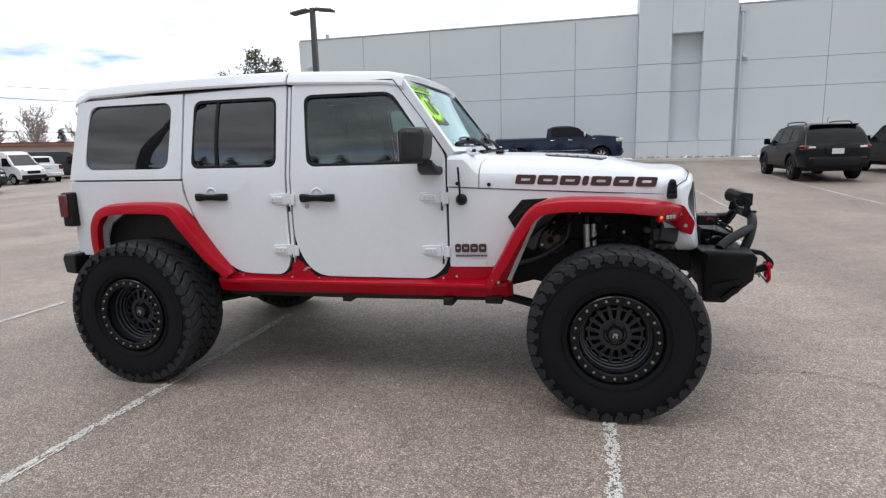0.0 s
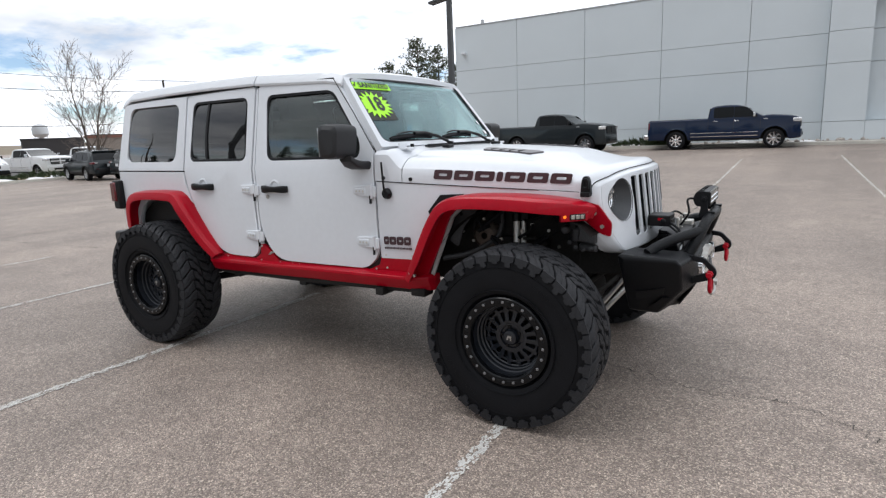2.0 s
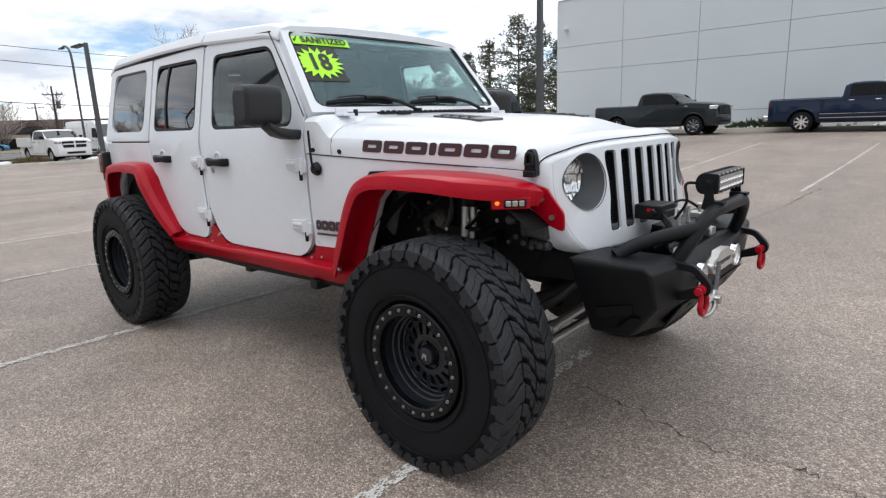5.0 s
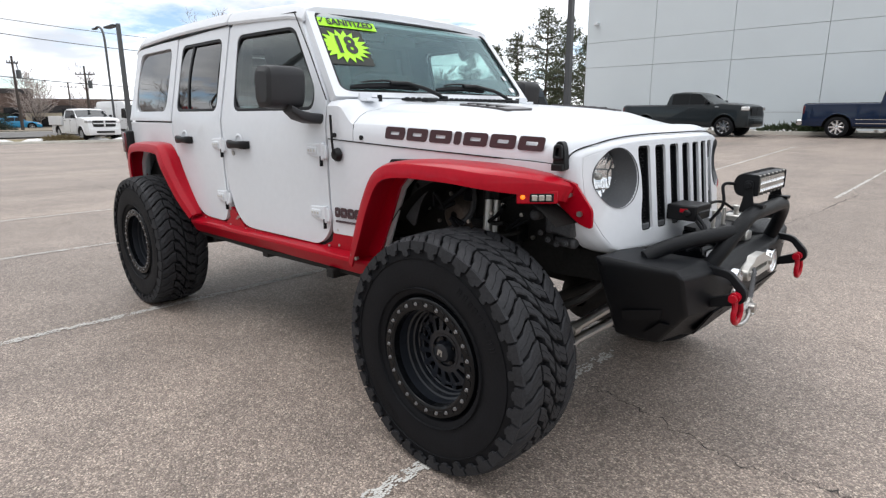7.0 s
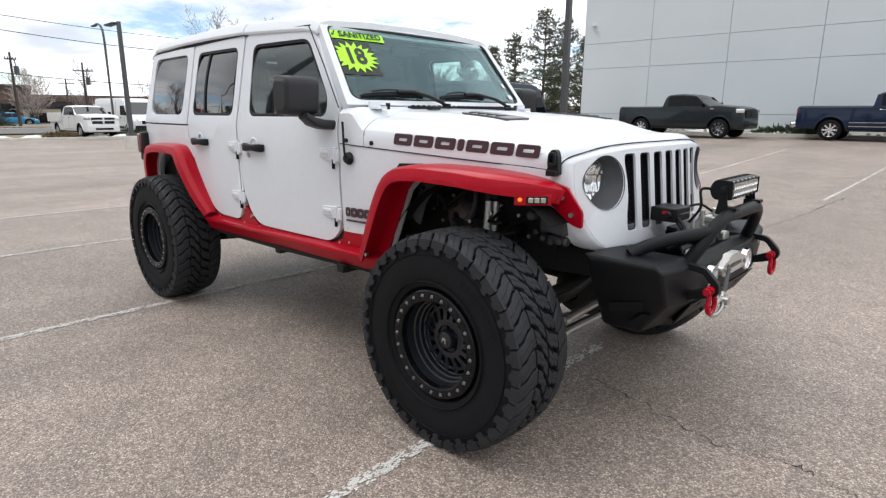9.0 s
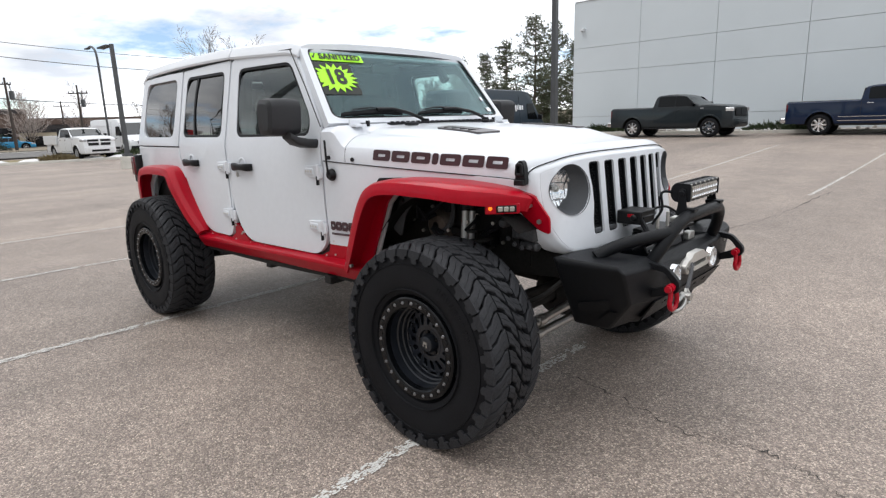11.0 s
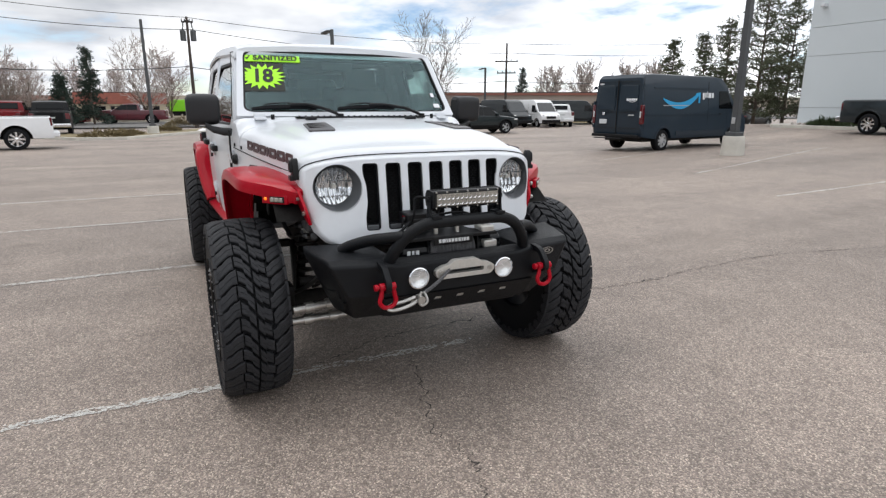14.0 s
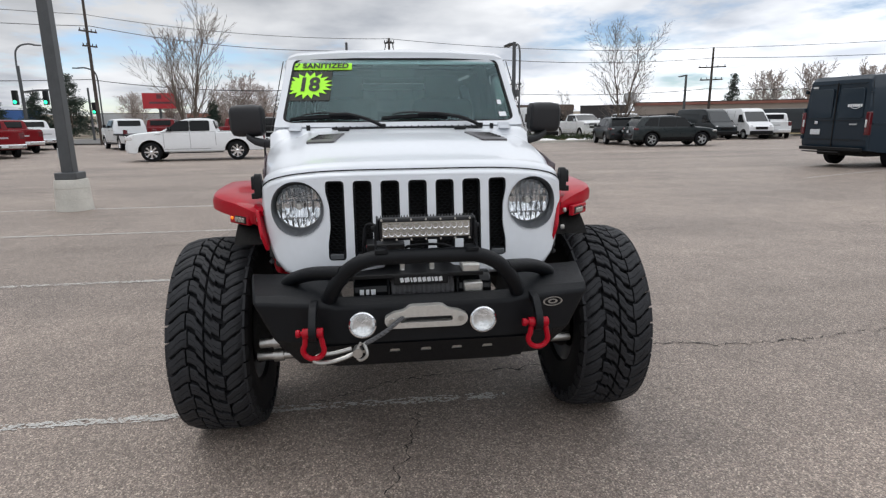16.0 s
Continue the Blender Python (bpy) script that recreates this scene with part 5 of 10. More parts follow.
def build_tread(bm):
    pitch = 2 * math.pi / LUGS

    def lug(left, right, ang, low=0.440, crown=0.0, slit=0.0025):
        """A block between two edges given as (u, v) lines across the tyre; its top follows the crown, with a slit along it."""
        def at(u, v, r):
            a = ang + u / R_TYRE
            return bm.verts.new((r * math.cos(a), v, r * math.sin(a)))
        n = len(left)
        vm = sum(p[1] for p in left) / n
        cols = []
        for f, dip in ((0.0, 0.004), (0.10, 0.0), (0.46, 0.0), (0.49, slit), (0.52, 0.0), (0.90, 0.0), (1.0, 0.004)):
            col = []
            for (ua, va), (ub, vb) in zip(left, right):
                u, v = ua + (ub - ua) * f, va + (vb - va) * f
                v2 = vm + (v - vm) * (1.0 if f in (0.0, 1.0) else 0.975)
                col.append(at(u, v2, tread_r(v) - dip + crown))
            cols.append(col)
        feet = [[at(p[0], p[1], min(low, tread_r(p[1]) - 0.016)) for p in side] for side in (left, right)]
        cols = [feet[0]] + cols + [feet[1]]
        for a, b in zip(cols, cols[1:]):
            for i in range(n - 1):
                bm.faces.new((a[i], a[i + 1], b[i + 1], b[i]))
        bm.faces.new([c[0] for c in cols])
        bm.faces.new([c[-1] for c in reversed(cols)])

    def edge(vs, shift):
        return [(zigzag(v) + shift, v) for v in vs]

    P = pitch * R_TYRE
    for i in range(LUGS):
        b = pitch * i
        k = i % 2
        for s in (-1, 1):
            off = b + (0.0 if s > 0 else 0.5 * pitch)
            # shoulder blocks, sickle shaped, run out over the edge
            tip = 0.068 if k else 0.078
            vs = [s * v for v in (tip, 0.085, 0.092, 0.101, 0.112, 0.126, 0.138, 0.148, 0.158, 0.164)]
            wide = P - 0.0155
            lo, hi = edge(vs, 0.0), edge(vs, wide)
            lo[0] = (lo[0][0] + 0.014 * s, lo[0][1])
            lo[1] = (lo[1][0] + 0.004 * s, lo[1][1])
            hi[2:5] = [(u + 0.006, v) for u, v in hi[2:5]]
            hi[6:] = [(u + 0.003, v) for u, v in hi[6:]]
            lug(lo, hi, off, crown=0.0 if k else -0.0012)
            # the blocks run on down the sidewall to stepped, hooked ends, long and short by turns
            c0 = off + zigzag(s * 0.163) / R_TYRE
            w = wide + 0.003
            deep = 0.396 if k else 0.408
            ring = [(0.0, 0.4535), (w, 0.4535), (w, 0.434), (w * 1.02, 0.424), (w * 0.74, 0.420), (w * 0.70, deep + 0.004), (w * 0.44, deep), (w * 0.20, deep + 0.006), (w * 0.26, 0.421), (w * 0.03, 0.426)]
            face, foot = [], []
            for u, r in ring:
                a = c0 + u / 0.45
                y = 0.1640 + 0.0060 * step01(0.4535, 0.428, r) - 0.0010 * step01(0.42, 0.40, r)
                face.append(bm.verts.new((r * math.cos(a), s * y, r * math.sin(a))))
                foot.append(bm.verts.new((r * math.cos(a), s * (y - 0.016), r * math.sin(a))))
            bm.faces.new(face)
            for q in range(len(ring)):
                bm.faces.new((face[q], face[(q + 1) % len(ring)], foot[(q + 1) % len(ring)], foot[q]))
            # hooked centre blocks, leaning steeply across the middle
            vc = [s * v for v in (0.004, 0.019, 0.032, 0.033, 0.048, 0.060, 0.064 if k else 0.072)]
            wide = P - 0.0135
            lo = [(zigzag(v) + (0.0 if m < 3 else 0.015), v) for m, v in enumerate(vc)]
            hi = [(zigzag(v) + wide + (-0.006 if m < 3 else 0.006), v) for m, v in enumerate(vc)]
            lug(lo, hi, off + 0.22 * pitch * s, 0.442, slit=0.003)


def build_wheel():
    w = thing("wheel", "", "")
    w["label"] = "black beadlock wheel with a chunky mud tyre"
    # carcass: along y, outer face towards -y
    bm = bmesh.new()
    h = W_TYRE / 2
    prof = [(-h + 0.040, 0.236), (-h + 0.014, 0.252), (-h + 0.003, 0.285), (-h - 0.002, 0.335), (-h + 0.001, 0.385), (-h + 0.006, 0.424), (-h + 0.013, 0.438), (-0.06, 0.443), (0, 0.444), (0.06, 0.443), (h - 0.013, 0.438), (h - 0.006, 0.424), (h - 0.001, 0.385), (h + 0.002, 0.335), (h - 0.003, 0.285), (h - 0.014, 0.252), (h - 0.040, 0.236), (h - 0.06, 0.23), (-h + 0.06, 0.23)]
    lathe(bm, prof, 80, closed=True)
    tyre = part("tyre", bm, "rubber", w, "black mud-terrain tyre")
    bm = bmesh.new()
    build_tread(bm)
    part("tread", bm, "tread", w)
    # moulded ribs and raised maker's bars on the sidewall
    bm = bmesh.new()
    for r0, r1, up in ((0.272, 0.277, 0.004), (0.386, 0.390, 0.003)):
        lathe(bm, [(-h + 0.004, r0), (-h - up, (r0 + r1) / 2), (-h + 0.004, r1)], 90)
    for k in range(2):
        for j in range(9):
            a = math.pi * k + 0.5 + j * 0.085
            m = pose(0, 0, 0, 0, -math.degrees(a), 0)
            vs = box(bm, (0, 0, 0), (0.030 if j % 3 else 0.024, 0.006, 0.005))
            vs += box(bm, (0.0, 0, 0.011), (0.026, 0.006, 0.004))
            bmesh.ops.transform(bm, matrix=m @ Matrix.Translation((0.345, -h, 0)), verts=vs)
    part("sidewall_moulding", bm, "rubber", w)
    # rim barrel: a deep stepped dish
    bm = bmesh.new()
    prof = [(-h + 0.032, 0.238), (-h + 0.024, 0.232), (-h + 0.022, 0.190), (-h + 0.040, 0.186), (-h + 0.075, 0.184), (-h + 0.079, 0.177), (-h + 0.100, 0.175), (-h + 0.104, 0.168), (-h + 0.122, 0.166), (-h + 0.126, 0.160), (-h + 0.165, 0.158), (0.10, 0.170), (h - 0.04, 0.225), (h - 0.03, 0.240)]
    lathe(bm, prof, 72)
    part("rim", bm, "rim_black", w, "satin black stepped dish rim")
    bm = bmesh.new()
    lathe(bm, [(-h + 0.024, 0.240), (-h + 0.009, 0.2375), (-h + 0.004, 0.231), (-h + 0.003, 0.197), (-h + 0.008, 0.189), (-h + 0.036, 0.186)], 72)
    # shallow scallops between the bolts
    for k in range(24):
        a = 2 * math.pi * k / 24
        vs = box(bm, (0, 0, 0), (0.020, 0.003, 0.022))
        bmesh.ops.transform(bm, matrix=pose(0, 0, 0, 0, -math.degrees(a), 0) @ Matrix.Translation((0.214, -h + 0.0025, 0)), verts=vs)
    part("beadlock_ring", bm, "blackgloss", w, "gloss black bolted ring", 0.0012)
    bm = bmesh.new()
    rod(bm, (0, -0.007, 0), (0, 0, 0), 0.0048, n=6)
    lathe(bm, [(-0.001, 0.0078), (-0.002, 0.0070), (-0.0025, 0.005)], 12)
    pieces("ring_bolt", bm, [pose(0.213 * math.cos(2 * math.pi * (k + 0.5) / 24), -h + 0.003, 0.213 * math.sin(2 * math.pi * (k + 0.5) / 24)) for k in range(24)], "bolt", w)
    # wheel centre: a castellated disc with a window between every two spokes
    d, N = -h + 0.117, 16
    outline, holes = [], []
    for k in range(N):
        for f, r in ((-0.50, 0.1455), (-0.20, 0.1455), (-0.17, 0.158), (0.17, 0.158), (0.20, 0.1455)):
            a = 2 * math.pi * (k + f) / N
            outline.append((r * math.cos(a), r * math.sin(a)))
        ring = []
        for f, r in ((0.27, 0.132), (0.50, 0.134), (0.73, 0.132), (0.755, 0.126), (0.71, 0.090), (0.67, 0.086), (0.33, 0.086), (0.29, 0.090), (0.245, 0.126)):
            a = 2 * math.pi * (k + f) / N
            ring.append((r * math.cos(a), r * math.sin(a)))
        holes.append(ring)
    bm = bmesh.new()

    def dish(x, z, t):
        r = math.hypot(x, z)
        return Vector((x, d - 0.012 * step01(0.125, 0.085, r) + t, z))
    sheet(bm, outline, holes + [[(0.070 * math.cos(2 * math.pi * k / 24), 0.070 * math.sin(2 * math.pi * k / 24)) for k in range(24)]], dish, 0.022)
    part("spoke_disc", bm, "rim_face", w, "satin black disc with sixteen windows", 0.002)
    bm = bmesh.new()
    lathe(bm, [(d + 0.010, 0.145), (d + 0.016, 0.156), (d + 0.040, 0.160)], 56)
    part("disc_rim", bm, "blackgloss", w)
    bm = bmesh.new()
    lathe(bm, [(d + 0.050, 0.159), (d + 0.050, 0.001)], 40)
    part("rim_back", bm, "under", w)
    bm = bmesh.new()
    lathe(bm, [(d - 0.004, 0.074), (d - 0.014, 0.071), (d - 0.014, 0.062), (d - 0.004, 0.058), (d - 0.004, 0.046), (d - 0.022, 0.043), (d - 0.034, 0.036), (d - 0.038, 0.028), (d - 0.038, 0.001)], 40)
    part("hub_cap", bm, "rim_black", w)
    bm = bmesh.new()
    prism(bm, [(-0.013, -0.012), (-0.006, -0.012), (-0.006, 0.004), (0.0, -0.002), (0.006, 0.004), (0.006, -0.012), (0.013, -0.012), (0.010, 0.012), (-0.010, 0.012)], "y", d - 0.0410, d - 0.0370)
    part("hub_badge", bm, "steel", w)
    bm = bmesh.new()
    rod(bm, (0, d - 0.018, 0), (0, d + 0.0, 0), 0.009, 0.0095, n=6)
    pieces("lug_nut", bm, [pose(0.053 * math.cos(2 * math.pi * (k + 0.5) / 5), 0, 0.053 * math.sin(2 * math.pi * (k + 0.5) / 5)) for k in range(5)], "blackgloss", w)
    return w


first_wheel = build_wheel()
WY = 0.918
spots = [(1.504, -WY, 0, 8), (-1.504, -WY, 0, 31), (1.504, WY, 180, 15), (-1.504, WY, 180, 50)]
for k, (x, y, turn, spin) in enumerate(spots):
    ob = first_wheel if k == 0 else copy_thing(first_wheel, Matrix.Identity(4))
    ob.matrix_basis = pose(x, y, R_TYRE - 0.008) @ pose(0, 0, 0, 0, 0, turn) @ pose(0, 0, 0, 0, spin, 0)
    ob.parent = jeep
# spare on the tailgate
spare = copy_thing(first_wheel, pose(-2.36, 0.03, 1.14, 0, 0, -90))
spare.name = "spare_wheel"
spare.parent = jeep

# ---- grille, lamps and front bumper ----
face_x = nose_x


SLOTS = [-0.339 + 0.113 * k for k in range(7)]


def build_grille():
    right = [(y, arch_z(y) - 0.008) for y in (0.0, 0.2, 0.36, 0.48, 0.55, 0.595, 0.62, 0.638, 0.648)] + [(0.652, 1.15), (0.650, 1.09), (0.641, 1.03), (0.624, 0.97), (0.598, 0.915), (0.560, 0.874), (0.515, 0.856), (0.45, 0.850), (0.2, 0.848)]
    outer = right + [(0.0, 0.848)] + [(-y, z) for y, z in reversed(right[1:])]

    def inset(d):
        out, k = [], len(outer)
        for i in range(k):
            a, b = Vector(outer[i - 1]), Vector(outer[(i + 1) % k])
            t = (b - a).normalized()
            n_ = Vector((t.y, -t.x))
            out.append((outer[i][0] + n_.x * d, outer[i][1] + n_.y * d))
        return out

    holes = []
    a = 0.0385
    for k, y in enumerate(SLOTS):
        lo = 0.922
        pts = [(y - a, lo), (y + a, lo), (y + a, 1.249), (y - a, 1.249)]
        if k == 0:
            pts = [(y - a + 0.004, lo), (y + a, lo), (y + a, 1.249), (y - a, 1.249), (y - a, 1.20), (y - a + 0.014, 1.14), (y - a + 0.016, 1.06), (y - a + 0.004, 0.99)]
        if k == 6:
            pts = [(y - a, lo), (y + a - 0.004, lo), (y + a - 0.004, 0.99), (y + a - 0.016, 1.06), (y + a - 0.014, 1.14), (y + a, 1.20), (y + a, 1.249), (y - a, 1.249)]
        holes.append(rounded(pts, 0.017, 3))
    for s in (-1, 1):
        holes.append([(s * 0.497 + 0.111 * math.cos(2 * math.pi * j / 40), 1.135 + 0.111 * math.sin(2 * math.pi * j / 40)) for j in range(40)])
    bm = bmesh.new()
    sheet(bm, inset(0.020), holes, lambda y, z, d: Vector((face_x(y, z) - d, y, z)), 0.016, (1.0, 1.13, 1.25), [-0.6, -0.5, -0.4, -0.2, 0, 0.2, 0.4, 0.5, 0.6])
    g = part("grille", bm, "white", jeep, "white seven-slot grille panel", 0.006, 3)
    # rolled edge round the panel
    bm = bmesh.new()
    rolls = []
    for d, back in ((0.0215, 0.0035), (0.018, 0.0015), (0.012, 0.002), (0.005, 0.008), (0.0, 0.020), (-0.006, 0.030), (-0.008, 0.045), (-0.008, 0.11)):
        rolls.append([bm.verts.new((face_x(y, z) - back, y, z)) for y, z in inset(d)])
    for p, q in zip(rolls, rolls[1:]):
        for i in range(len(p)):
            bm.faces.new((p[i], p[(i + 1) % len(p)], q[(i + 1) % len(q)], q[i]))
    part("grille_surround", bm, "white", g)
    # shadow gap to the hood
    bm = bmesh.new()
    tube(bm, [(face_x(y, arch_z(y)) - 0.024, y, arch_z(y) - 0.001) for y in [0.659 * math.sin(math.pi * i / 60) for i in range(-30, 31)]], 0.0028, 6)
    part("hood_gap", bm, "seam", g)
    bm = bmesh.new()
    prism(bm, [(-0.58, 0.86), (0.58, 0.86), (0.63, 1.0), (0.63, 1.20), (0.55, 1.26), (-0.55, 1.26), (-0.63, 1.20), (-0.63, 1.0)], "x", 1.70, 1.73)
    part("radiator_panel", bm, "seam", g)
    for k, y in enumerate(SLOTS):
        # black insert: frame with a honeycomb
        bm = bmesh.new()
        o = rounded([(y - 0.044, 0.916), (y + 0.044, 0.916), (y + 0.044, 1.255), (y - 0.044, 1.255)], 0.018, 3)
        i_ = rounded([(y - 0.031, 0.952), (y + 0.031, 0.952), (y + 0.031, 1.241), (y - 0.031, 1.241)], 0.013, 3)
        sheet(bm, o, [i_], lambda yy, z, d: Vector((face_x(yy, z) - 0.010 - d, yy, z)), 0.035)
        part("insert_frame", bm, "textured", g)
        bm = bmesh.new()
        for r in range(25):
            z0 = 0.944 + 0.0122 * r
            pts = []
            for c in range(7):
                yy = y - 0.036 + 0.012 * c
                pts.append((face_x(yy, z0) - 0.024, yy, z0 + (0.0035 if (c + r) % 2 else -0.0035)))
            tube(bm, pts, 0.0023, 4)
        part("grille_mesh", bm, "textured", g, "black honeycomb insert")
        bm = bmesh.new()
        box(bm, (face_x(y, 0.937) - 0.012, y, 0.938), (0.016, 0.056, 0.022))
        part("slot_foot", bm, "bezel", g, bevel=0.004)
    # headlamps
    for s in (-1, 1):
        yc, zc = s * 0.497, 1.135
        xf = face_x(yc, zc)
        bm = bmesh.new()
        rings = lathe(bm, [(0.004, 0.1125), (-0.006, 0.1095), (-0.070, 0.0995), (-0.074, 0.094), (-0.10, 0.092)], 44, (0, yc, zc), "x")
        for k, ring in enumerate(rings):
            for v in ring:
                v.co.x += face_x(v.co.y, v.co.z) * (1 - k * 0.2) + xf * k * 0.2
        hl = part("headlamp", bm, "bezel", jeep, "round halogen headlamp in a grey bezel")
        # fluted bright reflector
        bm = bmesh.new()
        cols, rows = 46, 26
        grid = {}
        for i in range(cols + 1):
            for j in range(rows + 1):
                u, v = 2 * i / cols - 1, 2 * j / rows - 1
                du, dv = u * math.sqrt(1 - v * v / 2), v * math.sqrt(1 - u * u / 2)
                r2 = du * du + dv * dv
                flute = 0.0045 * math.sin(du * 26 + (1.2 if dv > 0.25 else 0.0)) * (1 - r2 ** 3)
                stepz = 0.010 * step01(0.22, 0.27, dv) - 0.012 * step01(-0.55, -0.60, dv)
                grid[i, j] = bm.verts.new((xf - 0.078 - 0.034 * (1 - r2) + flute + stepz, yc + 0.094 * du, zc + 0.094 * dv))
        for i in range(cols):
            for j in range(rows):
                bm.faces.new((grid[i, j], grid[i + 1, j], grid[i + 1, j + 1], grid[i, j + 1]))
        part("reflector", bm, "chrome", hl)
        bm = bmesh.new()
        lathe(bm, [(xf - 0.092, 0.015), (xf - 0.074, 0.013), (xf - 0.071, 0.010), (xf - 0.071, 0.001)], 20, (0, yc, zc), "x")
        part("bulb_shield", bm, "silver", hl)
        bm = bmesh.new()
        lathe(bm, [(xf - 0.070, 0.0985), (xf - 0.058, 0.092), (xf - 0.046, 0.062), (xf - 0.040, 0.030), (xf - 0.039, 0.001)], 40, (0, yc, zc), "x")
        ln = part("lamp_lens", bm, "glass_clear", hl)
        ln.visible_shadow = False


build_grille()


def build_bumper():
    # winch bumper: flat centre, wings swept back
    bm = bmesh.new()
    rings = []
    for y, x0, x1, x2, zt, zb, zn, back, dx, lean in ((0.690, 1.965, 1.995, 2.000, 0.872, 0.72, 0.560, 0.006, -0.02, 0.135), (0.640, 1.965, 2.246, 2.264, 0.858, 0.690, 0.535, 0.014, 0.125, 0.140), (0.400, 1.96, 2.257, 2.293, 0.853, 0.675, 0.545, 0.012, 0.115, 0.02), (0.345, 1.96, 2.257, 2.294, 0.846, 0.675, 0.545, 0.0, 0.085, 0.0), (0.325, 1.99, 2.252, 2.295, 0.842, 0.675, 0.545, -0.08, 0.085, 0.0)):
        ring = [(x0, zt + back), (x1 - 0.01, zt), (x2, zt - 0.026), (x2, zb), (x2 - dx, zn), (min(x0 + 0.06, x2), zn)]
        rings.append([(x, y - lean * max(0.0, 0.845 - z) / 0.30, z) for x, z in ring])
    rings = [[(x, -y, z) for x, y, z in r] for r in rings] + rings[::-1]
    loft(bm, rings)
    b = part("front_bumper", bm, "textured", jeep, "black textured steel winch bumper", 0.010, 3)
    # oval badge on the end plate
    nb, cb = Vector((0.992, 0.125, 0)).normalized(), Vector((2.281, 0.494, 0.799))
    ub = Vector((-nb.y, nb.x, 0))
    bm = bmesh.new()
    for r0, r1, o in ((0.040, 0.034, 0.004), (0.020, 0.012, 0.003)):
        ring = [[cb + nb * (o if k < 2 else 0.0) + ub * r * math.cos(q) + Vector((0, 0, 0.45 * r * math.sin(q))) for k, r in enumerate((r0, r1, r1, r0))] for q in [2 * math.pi * i / 28 for i in range(28)]]
        loft(bm, ring + [ring[0]], caps=False)
    part("oval_badge", bm, "steel", b, "oval metal badge")
    # plates on the swept ends
    for s in (-1, 1):
        def on_end(u, z, d):
            # u runs from the front corner back to the tip; the end leans in towards its foot
            return Vector((2.264 - 0.264 * u - 0.10 * max(0.0, 0.69 - z) * (1 - u), s * (0.640 + 0.050 * u - 0.46 * (0.845 - z) + 0.004 - d), z))
        for ring in ([(0.30, 0.700), (0.34, 0.655), (0.84, 0.625), (0.84, 0.668)], [(0.22, 0.640), (0.55, 0.575), (0.60, 0.575), (0.34, 0.642)]):
            bm = bmesh.new()
            sheet(bm, rounded(ring, 0.006, 2), [], on_end, 0.014)
            part("end_plate", bm, "textured", b, bevel=0.002)
    # skid with cut-outs
    bm = bmesh.new()
    holes = [rounded([(y - 0.022, 0.618), (y + 0.022, 0.618), (y + 0.018, 0.636), (y - 0.016, 0.636)], 0.003, 2) for y in (-0.24, -0.12, 0.0, 0.12, 0.24)]
    sheet(bm, [(-0.385, 0.562), (0.385, 0.562), (0.40, 0.668), (-0.40, 0.668)], holes, lambda y, z, d: Vector((2.302 + 0.66 * (z - 0.675) - d, y, z)), 0.008)
    part("skid_plate", bm, "textured", b)
    # added silver slips imitate the bright ground seen through the cut-outs
    bm = bmesh.new()
    box(bm, (2.2625, 0, 0.627), (0.004, 0.040, 0.022), pose(0, 0, 0, 0, 33, 0))
    pieces("skid_bright_slip", bm, [pose(0, y, 0) for y in (-0.24, -0.12, 0.0, 0.12, 0.24)], "silver", b)
    # hoop and wing tubes
    bm = bmesh.new()
    tube(bm, curve([(2.255, -0.362, 0.83), (2.285, -0.332, 0.895), (2.312, -0.276, 0.965), (2.325, -0.205, 1.002), (2.332, -0.12, 1.010), (2.332, 0.12, 1.010), (2.325, 0.205, 1.002), (2.312, 0.276, 0.965), (2.285, 0.332, 0.895), (2.255, 0.362, 0.83)], 6), 0.0275, 16)
    part("stinger_hoop", bm, "textured", b, "black tubular winch hoop")
    for s in (-1, 1):
        bm = bmesh.new()
        tube(bm, curve([(2.085, s * 0.535, 0.862), (2.125, s * 0.490, 0.892), (2.20, s * 0.415, 0.925), (2.300, s * 0.300, 0.950)], 6), 0.0270, 14)
        part("wing_tube", bm, "textured", b)
        # recovery points
        yc = s * 0.412
        bm = bmesh.new()
        outer = rounded([(2.258, 0.845), (2.343, 0.835), (2.403, 0.775), (2.403, 0.735), (2.363, 0.715), (2.258, 0.685)], 0.02, 3)
        hole = rounded([(2.283, 0.815), (2.338, 0.808), (2.373, 0.765), (2.283, 0.725)], 0.012, 3)
        sheet(bm, outer, [hole], lambda x, z, d: Vector((x, yc + 0.0135 - d, z)), 0.027)
        part("recovery_tab", bm, "textured", b, bevel=0.004)
        bm = bmesh.new()
        ring = []
        for k in range(15):
            a = math.radians(-35 + 250 * k / 14)
            ring.append((2.383 + 0.012 * math.sin(a), yc + 0.047 * math.cos(a + math.pi) * 1.0, 0.632 - 0.044 * math.sin(a)))
        pts = [(2.373, yc - 0.033, 0.752)] + [(2.378, yc + 0.050 * math.sin(math.radians(t)), 0.668 - 0.046 * math.cos(math.radians(t))) for t in range(-125, 126, 18)] + [(2.373, yc + 0.033, 0.752)]
        tube(bm, curve(pts, 2), 0.0135, 10)
        rod(bm, (2.373, yc - 0.066, 0.752), (2.373, yc + 0.050, 0.752), 0.012, n=12)
        rod(bm, (2.373, yc - 0.05, 0.752), (2.373, yc - 0.018, 0.752), 0.024, n=14)
        rod(bm, (2.373, yc + 0.018, 0.752), (2.373, yc + 0.05, 0.752), 0.024, n=14)
        rod(bm, (2.373, yc - 0.08, 0.752), (2.373, yc - 0.06, 0.752), 0.020, n=12)
        for v in bm.verts:
            v.co = Vector((2.373, yc, 0.752)) + (v.co - Vector((2.373, yc, 0.752))) * 0.74
        part("shackle", bm, "red", b, "red bow shackle", 0.002)
